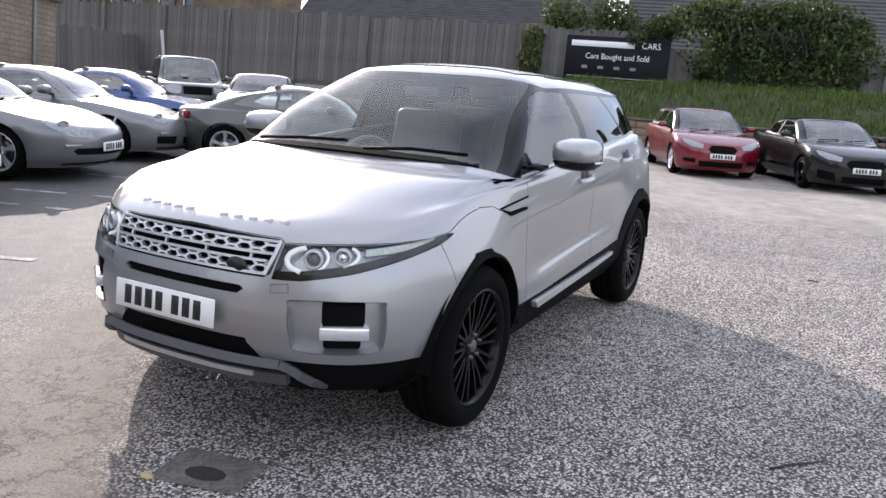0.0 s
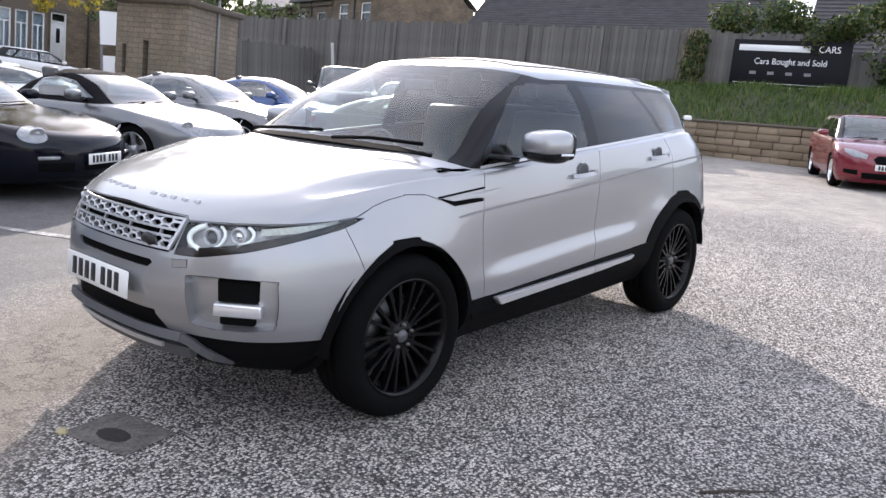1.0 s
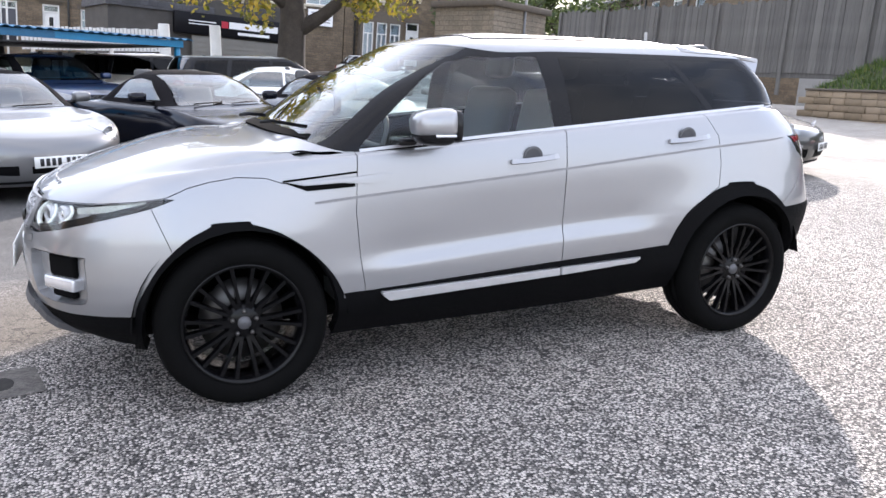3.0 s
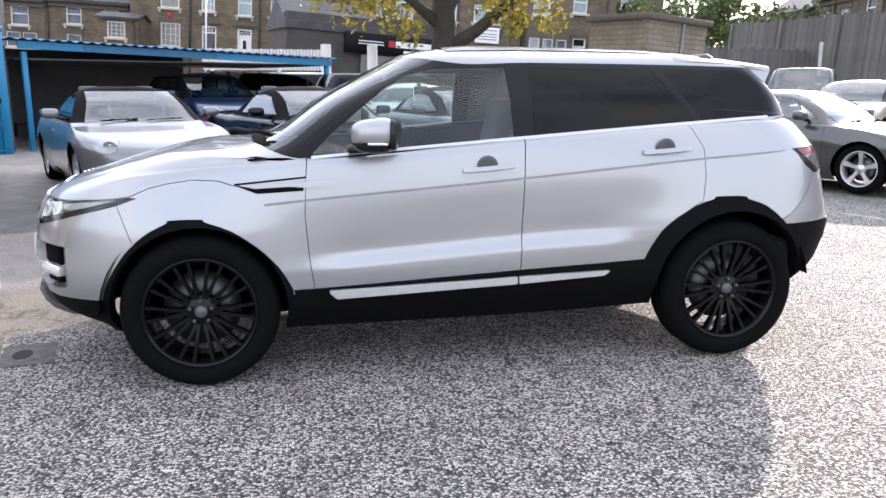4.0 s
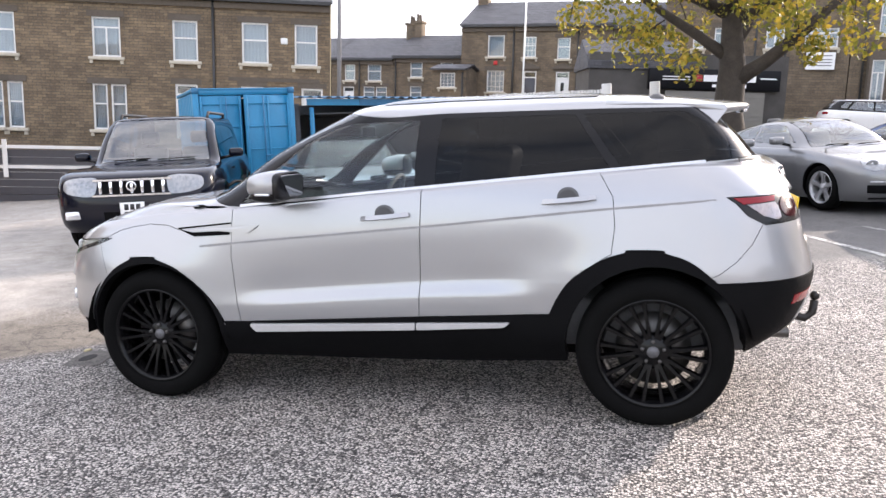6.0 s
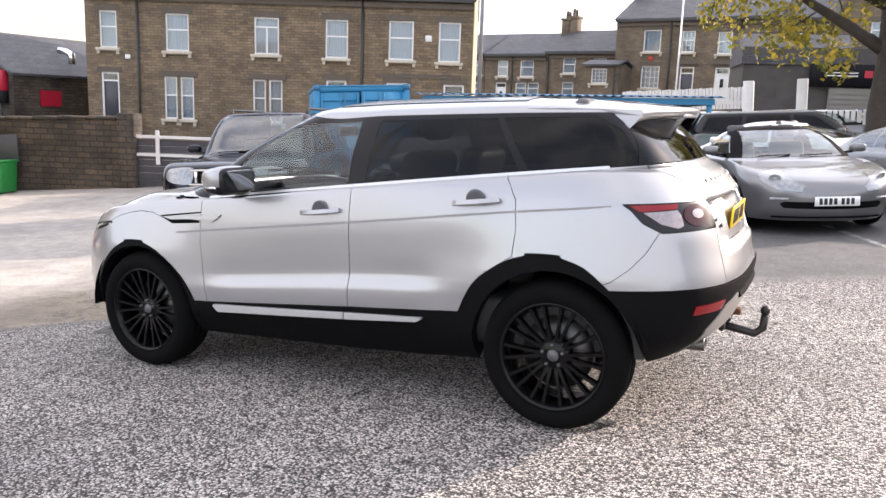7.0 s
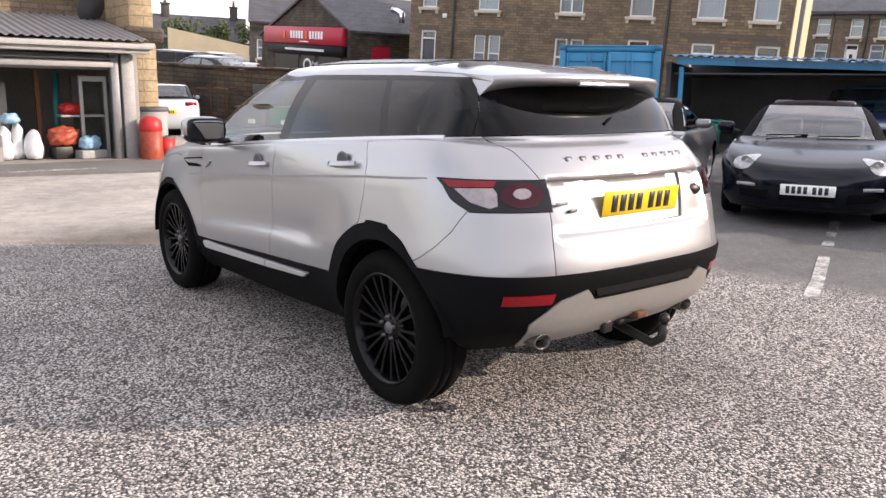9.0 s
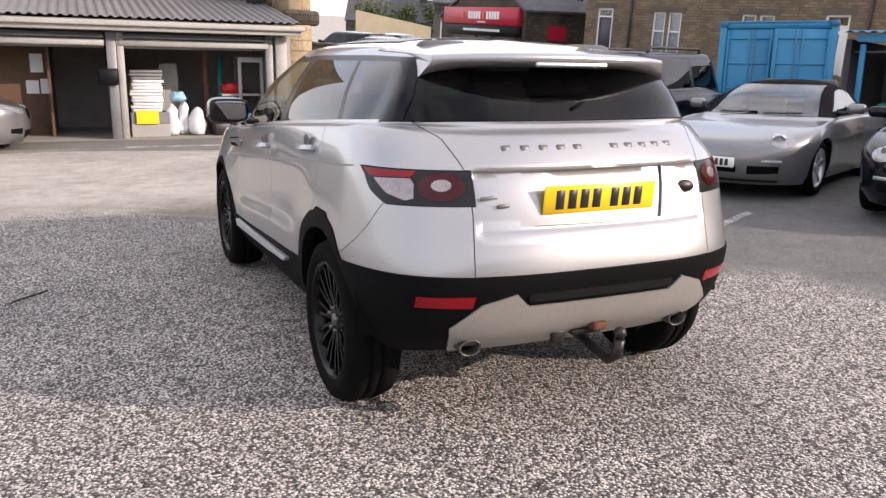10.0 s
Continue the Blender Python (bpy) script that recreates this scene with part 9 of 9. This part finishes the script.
            part("wheel_liner", lin, GAP, car)
        hx = (doors[1] - 0.22)
        part("door_handle", ribbon([(hx - 0.09, k * (skin.side(hx - 0.09, belt - 0.12) - 0.008), belt - 0.12), (hx, k * (skin.side(hx, belt - 0.12) - 0.02), belt - 0.118), (hx + 0.09, k * (skin.side(hx + 0.09, belt - 0.12) - 0.008), belt - 0.115)], 0.025, (0, -k, 0.2), 0.006), body_mat, car)
        ty = W * 0.74
        tz = dz - 0.14
        part("tail_lamp", rbox(-0.05, 0.02, -0.17, 0.17, -0.06, 0.06, 0.03, 2, None, pose(skin.rear(ty, tz) - 0.01, -ty * k, tz, 0, 0, -26 * k)), RED_GLOW, car, "red tail lamp")
    part("floor_pan", rbox(F + 0.35, R - 0.35, -W * 0.7, W * 0.7, zb + 0.02, zb + 0.14, 0.03, 1), GAP, car)
    part("cabin_floor", rbox(cx + 0.1, dx - 0.15, -W * 0.85, W * 0.85, zb + 0.15, belt - 0.28, 0.03, 1), CABIN, car)
    part("dashboard", rbox(cx + 0.02, cx + 0.42, -W * 0.82, W * 0.82, belt - 0.25, belt - 0.02, 0.05, 2), CABIN, car)
    for y in (-0.36, 0.36):
        part("seat", seat_mesh(None, pose(s.get("seat", 0.15), y, belt - 0.50)), LEATHER, car)
    part("steering_wheel", lathe([(0.175 + 0.013 * math.cos(radians(a)), 0.013 * math.sin(radians(a))) for a in range(0, 360, 60)], 20, "x", None, pose(s.get("seat", 0.15) - 0.34, 0.36, belt - 0.06, 0, 24, 0), True), CABIN, car)
    for y0, y1 in ((-0.05, -0.5), (0.5, 0.05)):
        part("wiper", tube([(cx - 0.02, y0 * W / 0.9, cz + 0.02), (cx + 0.05, y1 * W / 0.9, cz + 0.035)], 0.008, 5), CLADDING, car)
    if plate_front:
        pz = s["plate"]
        plate(car, pose(skin.front(0.0, pz) - 0.02, 0, pz, 0, 0, -90), PLATE_WHITE, 2, s.get("plate_w", 0.52), s.get("plate_h", 0.111), PLATE_INK) if not s.get("square") else plate(car, pose(skin.front(0.0, pz) - 0.03, 0, pz, 0, 0, -90), PLATE_WHITE, 1, 0.28, 0.2, PLATE_INK)
    if rear_plate:
        plate(car, pose(skin.rear(0.0, dz - 0.35) + 0.015, 0, dz - 0.35, 0, 0, 90), PLATE_YELLOW, 2, dark=PLATE_INK)
    if s.get("detail"):
        for k in (-1, 1):
            hy, hz = s["detail"]
            q = pose(skin.front(hy, hz) + 0.004, -hy * k, hz, 0, -28, 30 * k)
            eye = part("lamp_reflector_bowl", lathe([(0.03, 0.004), (0.062, -0.006), (0.072, -0.003), (0.076, 0.006)], 24, "x", None, q), SATIN, car, "round lamp reflector")
            part("lamp_bulb", lathe([(0.0005, -0.010), (0.018, -0.007), (0.03, 0.004)], 16, "x", None, q), BOWL, eye)
            part("fog_lamp", rbox(-0.02, 0.02, -0.11, 0.11, -0.018, 0.018, 0.008, 2, None, pose(skin.front(0.60, 0.42) + 0.002, -0.60 * k, 0.42, 0, 0, 24 * k)), LAMP_GREY, car, "clear front fog lamp")
        part("front_lip", ribbon([(skin.front(y, zb + 0.05) - 0.006, y, zb + 0.05) for y in [-W * 0.72 + W * 1.44 * i / 20 for i in range(21)]], 0.03, (-1, 0, 0.2), 0.008), CLADDING, car, "black front lip")
    bm.free()
    return car, skin


SPORTS = dict(L=4.43, W=1.79, H=1.30, clear=0.15, nose=0.56, belt=0.86, bonnet=(0.635, 0.755), cowl=(-0.86, 0.87), screen=-0.20, roof_end=0.95, deck=(1.72, 0.92), axles=(-1.27, 1.08), wheel=0.318, rim=0.228,
              doors=(-0.72, 0.42), windows=[[(-0.56, 0.93), (-0.16, 1.17), (0.10, 1.20), (0.40, 1.19), (0.42, 0.92)], [(0.47, 0.92), (0.45, 1.185), (0.85, 1.12), (1.12, 0.98), (0.95, 0.93)]],
              head=[(40 + 7.5 * math.cos(2 * math.pi * i / 18) + 1.0 * math.sin(2 * math.pi * i / 18), 0.640 + 0.078 * math.sin(2 * math.pi * i / 18)) for i in range(18)], grille=[[(-1, 0.285), (14, 0.285), (14, 0.36), (-1, 0.36)], [(20, 0.27), (38, 0.29), (38, 0.37), (20, 0.37)]], plate=0.40, detail=(0.62, 0.65), flare=0.035, nf=2.3, nr=2.3, corner=0.85, corner_r=0.85, fall=0.10, belt_rise=0.03, seat=0.0, top=0.62)
CABRIO = dict(SPORTS, roof_end=0.55, deck=(1.18, 0.93), fall=0.05, windows=[[(-0.56, 0.93), (-0.16, 1.16), (0.10, 1.19), (0.38, 1.17), (0.55, 0.93)]])
ROADSTER = dict(SPORTS, L=4.32, H=1.29, axles=(-1.22, 1.19), roof_end=0.45, deck=(1.05, 0.92), fall=0.05, windows=[[(-0.56, 0.93), (-0.16, 1.15), (0.10, 1.18), (0.36, 1.16), (0.50, 0.93)]],
                head=[(20, 0.50), (18, 0.57), (26, 0.64), (38, 0.73), (48, 0.745), (52, 0.71), (46, 0.62), (34, 0.52)], grille=[[(-1, 0.30), (30, 0.31), (33, 0.36), (30, 0.39), (-1, 0.385)]])
COUPE_997 = dict(SPORTS, head=[(30, 0.58), (28, 0.66), (34, 0.74), (42, 0.755), (46, 0.70), (42, 0.60), (36, 0.56)], grille=[[(-1, 0.26), (13, 0.26), (13, 0.36), (-1, 0.36)], [(22, 0.26), (40, 0.27), (40, 0.38), (22, 0.38)]], deck=(1.75, 0.93), roof_end=0.85)
CAYMAN = dict(COUPE_997, L=4.34, axles=(-1.20, 1.21), roof_end=0.75, deck=(1.78, 0.90))
OFFROAD = dict(L=4.72, W=1.88, H=1.70, clear=0.28, nose=0.80, belt=1.04, bonnet=(0.95, 1.03), cowl=(-0.98, 1.08), screen=-0.40, roof_end=2.02, deck=(2.24, 1.08), axles=(-1.42, 1.37), wheel=0.375, rim=0.225, doors=(-0.92, 0.12, 1.05), corner=0.45, corner_r=0.3, nf=3.0, nr=5, fall=0.04, top=0.72,
               windows=[[(-0.72, 1.09), (-0.36, 1.54), (-0.25, 1.58), (0.08, 1.59), (0.10, 1.09)], [(0.18, 1.09), (0.16, 1.59), (1.0, 1.59), (1.05, 1.10)], [(1.15, 1.10), (1.12, 1.59), (1.85, 1.57), (1.98, 1.12)]],
               head=rounded([(34, 0.72), (32, 0.86), (35, 0.93), (48, 0.94), (57, 0.90), (53, 0.76)], 3, True), grille=[[(-1, 0.71), (27, 0.71), (30, 0.91), (-1, 0.92)], [(-1, 0.42), (26, 0.42), (26, 0.53), (-1, 0.53)]], plate=0.54, square=True, flare=0.05, seat=0.1, side_glass=TINT)
HATCH = dict(L=4.28, W=1.80, H=1.46, clear=0.16, nose=0.66, belt=0.93, bonnet=(0.74, 0.88), cowl=(-1.02, 0.96), screen=-0.28, roof_end=1.62, deck=(1.98, 1.02), axles=(-1.30, 1.33), wheel=0.318, rim=0.225, doors=(-0.78, 0.28, 1.12), corner=0.62, corner_r=0.45, nf=2.5, nr=3.0, fall=0.07, top=0.70, belt_rise=0.07,
             windows=[[(-0.66, 0.99), (-0.18, 1.31), (0.22, 1.35), (0.24, 1.0)], [(0.31, 1.0), (0.30, 1.35), (0.95, 1.34), (1.20, 1.06)], [(1.27, 1.07), (1.08, 1.33), (1.35, 1.30), (1.52, 1.10)]],
             head=[(27, 0.62), (26, 0.70), (36, 0.74), (50, 0.78), (58, 0.79), (52, 0.72), (40, 0.64)], grille=[[(-1, 0.53), (15, 0.53), (20, 0.62), (15, 0.69), (-1, 0.70)], [(-1, 0.24), (30, 0.24), (30, 0.36), (-1, 0.36)], [(34, 0.30), (50, 0.33), (50, 0.40), (34, 0.40)]], plate=0.47, flare=0.02, pillar=GLOSS_BLACK)
TT_COUPE = dict(L=4.18, W=1.84, H=1.35, clear=0.14, nose=0.64, belt=0.92, bonnet=(0.70, 0.83), cowl=(-0.86, 0.93), screen=-0.22, roof_end=1.15, deck=(1.72, 0.98), axles=(-1.20, 1.27), wheel=0.32, rim=0.24, doors=(-0.70, 0.55), corner=0.70, corner_r=0.6, nf=2.7, nr=2.7, fall=0.09, top=0.66,
                windows=[[(-0.55, 0.98), (-0.14, 1.22), (0.50, 1.24), (0.58, 0.98)], [(0.64, 0.99), (0.60, 1.23), (1.02, 1.14), (1.15, 1.03)]],
                head=[(27, 0.60), (26, 0.66), (38, 0.70), (50, 0.71), (52, 0.66), (42, 0.60)], grille=[[(-1, 0.26), (14, 0.26), (20, 0.62), (17, 0.68), (-1, 0.68)], [(25, 0.24), (44, 0.26), (44, 0.42), (25, 0.36)]], plate=0.50, flare=0.03)
SALOON = dict(HATCH, L=4.68, H=1.41, bonnet=(0.74, 0.88), roof_end=1.05, deck=(1.75, 1.02), doors=(-0.78, 0.5), windows=[[(-0.62, 0.99), (-0.14, 1.28), (0.45, 1.31), (0.50, 1.0)], [(0.56, 1.0), (0.52, 1.31), (1.02, 1.22), (1.28, 1.05)]], axles=(-1.42, 1.42),
              grille=[[(-1, 0.50), (18, 0.50), (22, 0.58), (18, 0.66), (-1, 0.67)], [(-1, 0.22), (24, 0.22), (24, 0.34), (-1, 0.34)], [(30, 0.24), (50, 0.28), (50, 0.44), (32, 0.40)]], corner=0.72)
ESTATE = dict(HATCH, L=4.7, H=1.50, roof_end=2.05, deck=(2.25, 1.05), axles=(-1.4, 1.35), side_glass=TINT, windows=[[(-0.66, 0.99), (-0.18, 1.34), (0.22, 1.38), (0.24, 1.0)], [(0.31, 1.0), (0.30, 1.38), (1.1, 1.38), (1.2, 1.02)], [(1.28, 1.03), (1.2, 1.38), (1.85, 1.35), (2.0, 1.08)]])

LAMP_GREY = material("grey_clear_lamp", (0.26, 0.27, 0.28), 0.2, 0.3, 0.4, 25, 160, coat=1.0)
SILVER_A = paint("arctic_silver", (0.16, 0.161, 0.165), 0.5, 0.32)
SILVER_B = paint("pale_silver", (0.18, 0.181, 0.185), 0.5, 0.32)
BLUE_BLACK = material("midnight_blue", (0.003, 0.004, 0.009), 0.12, 0, 0.03, 1.5, 900, coat=0.0, spec=0.3)
MID_GREY = paint("seal_grey", (0.062, 0.062, 0.058), 0.4, 0.30)
COBALT = paint("cobalt_blue", (0.014, 0.052, 0.18), 0.4, 0.28)
RED_PAINT = paint("deep_red", (0.16, 0.003, 0.016), 0.2, 0.26)
WHITE_PAINT = paint("white_paint", (0.78, 0.78, 0.77), 0.0, 0.35)
DARK_GREY = material("dark_grey_paint", (0.010, 0.011, 0.012), 0.15, 0.0, 0.03, 1.5, 900, coat=0.3, spec=0.3)
NAVY = material("dark_navy", (0.004, 0.005, 0.011), 0.12, 0, 0.03, 1.5, 900, coat=0.0, spec=0.3)
DARK_GREEN = paint("dark_green_paint", (0.03, 0.045, 0.04), 0.3, 0.3)
BEIGE = paint("pale_gold", (0.50, 0.46, 0.40), 0.4, 0.3)
FABRIC = material("black_soft_top", (0.009, 0.008, 0.009), 0.9, 0, 0.2, 6, 90, 0.3, 400, spec=0.1)
RISE = lambda y: max(0.0, y - 1.5) * 0.016


def at_lot(x, y, heading):
    """A car's place: heading is where its front points, degrees from +x."""
    return lot(x, y, heading + 180, RISE(y))


other_car("sports_car", at_lot(-3.15, 6.65, -66), CABRIO, SILVER_B, "silver two-seat sports convertible with a black soft top", FABRIC, group="parked sports cars")
other_car("sports_car", at_lot(-0.75, 7.05, -63), CABRIO, BLUE_BLACK, "very dark blue sports convertible with a black soft top", FABRIC, group="parked sports cars")
other_car("sports_car", at_lot(1.60, 7.95, -66), ROADSTER, SILVER_A, "silver mid-engined roadster with a black soft top", FABRIC, group="parked sports cars")
other_car("sports_car", at_lot(3.80, 9.0, -62), COUPE_997, SILVER_B, "pale silver sports coupe between parked cars", None, False, group="parked sports cars")
other_car("sports_car", at_lot(6.3, 10.3, -60), COUPE_997, COBALT, "bright blue sports coupe parked in the row", None, False, group="parked sports cars")
other_car("sports_car", at_lot(6.25, 5.75, -61), CAYMAN, MID_GREY, "grey metallic sports coupe parked at an angle", group="parked sports cars")
other_car("sports_car", at_lot(1.1, 11.7, 165), COUPE_997, WHITE_PAINT, "white sports coupe with black wheels in the second row", None, False, BLACK_RIM)
lc, lc_skin = other_car("off_roader", at_lot(-5.58, 5.64, -67), OFFROAD, NAVY, "dark navy off-road vehicle with a chrome slatted grille", lamp_mat=LAMP_GREY)
for i in range(7):
    y = -0.36 + 0.12 * i
    part("grille_slat", rbox(-0.014, 0.014, -0.02, 0.02, -0.075, 0.075, 0.008, 1, None, pose(lc_skin.front(y, 0.815) - 0.01, y, 0.815)), CHROME, lc)
for z in (0.725, 0.905):
    part("grille_frame", ribbon([(lc_skin.front(y, z) - 0.012, y, z) for y in [-0.45 + 0.90 * i / 10 for i in range(11)]], 0.022, (-1, 0, 0), 0.008), CHROME, lc, "chrome grille surround")
part("badge", lathe([(0.045, -0.01), (0.06, -0.012), (0.06, 0.0), (0.045, 0.0)], 20, "x", None, pose(lc_skin.front(0, 0.83) - 0.03, 0, 0.83)), CHROME, lc)
for k in (-1, 1):
    part("roof_rail", tube([(-0.1, 0.60 * k, 1.64), (0.02, 0.61 * k, 1.73), (1.6, 0.61 * k, 1.74), (1.75, 0.60 * k, 1.63)], 0.022, 8), BARE, lc, "dark roof rail")
    part("front_fog_lamp", rbox(-0.03, 0.02, -0.11, 0.11, -0.05, 0.05, 0.02, 2, None, pose(lc_skin.front(0.68, 0.5) - 0.005, 0.68 * k, 0.50, 0, 0, -20 * -k)), LENS_WHITE, lc)
other_car("hatchback", at_lot(15.0, 1.05, 204), HATCH, RED_PAINT, "deep red hatchback with large alloy wheels", rim_mat=CHROME)
other_car("coupe", at_lot(14.8, -1.6, 203), SALOON, DARK_GREY, "dark grey coupe with a twin-bar grille", rim_mat=BLACK_RIM)
other_car("coupe", at_lot(15.0, -4.5, 204), SALOON, BLUE_BLACK, "black saloon parked by the retaining wall")
tt, tt_skin = other_car("coupe", at_lot(15.2, 6.35, 203), TT_COUPE, WHITE_PAINT, "white two-door coupe with a deep dark grille")
for i in range(4):
    part("badge_ring", lathe([(0.036 + 0.006 * math.cos(radians(a)), 0.006 * math.sin(radians(a))) for a in range(0, 360, 60)], 18, "x", None, pose(tt_skin.front(0.0, 0.62) - 0.02, -0.09 + 0.06 * i, 0.625), True), CHROME, tt)
other_car("pickup", at_lot(12.2, 14.6, 232), OFFROAD, DARK_GREEN, "dark off-road vehicle with a white bonnet line near the fence", plate_front=False)
other_car("saloon", at_lot(11.2, 11.0, 215), SALOON, BEIGE, "pale gold saloon parked behind the sports cars", plate_front=False)
other_car("estate_car", at_lot(1.7, 14.0, 10), ESTATE, DARK_GREEN, "dark green estate car behind the sports cars", plate_front=False)
other_car("estate_car", at_lot(-0.4, 17.4, 0), ESTATE, BEIGE, "pale beige estate car beyond the carport", plate_front=False)
other_car("blue_hatchback", at_lot(-2.9, 13.6, -62), HATCH, paint("deep_blue", (0.006, 0.022, 0.075), 0.3, 0.28), "dark blue hatchback parked inside the dark carport", plate_front=False)
other_car("hatchback", pose(9.9, 30.6, 1.15, 0, 0, 180), HATCH, WHITE_PAINT, "white hatchback parked by the shops", plate_front=False)
other_car("hatchback", at_lot(1.3, 21.2, 180), HATCH, SILVER_B, "pale hatchback behind the white posts", plate_front=False)
other_car("hatchback", at_lot(-19.9, 5.45, 163), HATCH, paint("pale_blue_white", (0.62, 0.68, 0.72), 0.2, 0.3), "pale blue hatchback parked tail out by the wall", plate_front=False, rear_plate=True)
other_car("hatchback", at_lot(-10.55, -4.75, 88), HATCH, SILVER_A, "dark silver hatchback in front of the garages", plate_front=False)
road_ob = thing("road", box(-60, -12, 0, 14, -0.42, -0.4), material("street_asphalt", (0.13, 0.13, 0.13), 0.85, 0, 0.2, 1, 30), "asphalt street beyond the boundary wall", "road", kind="structure")
road_ob.matrix_basis = pose(0, 16.2, 0, 0, 0, 23.7)
for x, y, a, mt, lab in ((-25.5, 9.0, 24, SILVER_A, "silver saloon parked on the street"), (-29.5, 9.0, 24, DARK_GREY, "dark estate car parked on the street"), (-33.0, 12.5, 20, WHITE_PAINT, "white car parked outside the takeaway")):
    other_car("street_car", pose(x, y, -0.4, 0, 0, a), ESTATE if mt is DARK_GREY else SALOON, mt, lab, plate_front=False)
moss = bmesh.new()
rng = random.Random(91)
for i in range(1300):
    x, y = -12.5 + rng.gauss(0, 0.45), 3.75 + rng.gauss(0, 0.25)
    a, h = rng.uniform(0, 6.28), rng.uniform(0.02, 0.07)
    c, q = math.cos(a) * 0.012, math.sin(a) * 0.012
    z = RISE(y) - 0.004
    moss.faces.new([moss.verts.new(k) for k in ((x + c, y + q, z), (x - c, y - q, z), (x + rng.uniform(-0.03, 0.03), y + rng.uniform(-0.03, 0.03), z + h))])
moss_ob = thing("weed_patch", moss, GRASS, "patch of moss and weeds in the worn asphalt", "weeds", kind="stuff")
moss_ob.matrix_basis = LOT
# a white poster board by the bank and a pale tub by the garages
pb = empty("poster_board", lot(16.9, 8.7, -105, RISE(8.7)), "white poster board with faint print against the bank wall", "poster")
part("board", rbox(-0.55, 0.55, -0.02, 0.02, 0.35, 1.05, 0.006, 1), SIGN_WHITE, pb)
for i in range(4):
    part("print_bar", box(-0.42, 0.42 - 0.12 * (i % 2), -0.026, -0.021, 0.48 + 0.13 * i, 0.52 + 0.13 * i), CORR, pb)
for x in (-0.5, 0.5):
    part("leg", tube([(x, 0.03, 0.0), (x, 0.03, 0.9)], 0.018, 6), BARE, pb)
tub = empty("grey_tub", lot(-12.0, 2.52, 0), "pale grey plastic tub with a dark rim", "tub")
part("tub_body", lathe([(0.001, 0.0), (0.24, 0.0), (0.28, 0.95), (0.26, 0.95), (0.22, 0.04)], 22, "z"), GARAGE_WHITE, tub)
part("rim", lathe([(0.28, 0.93), (0.30, 0.96), (0.29, 1.02), (0.25, 1.02)], 22, "z"), GREY_BIN, tub)
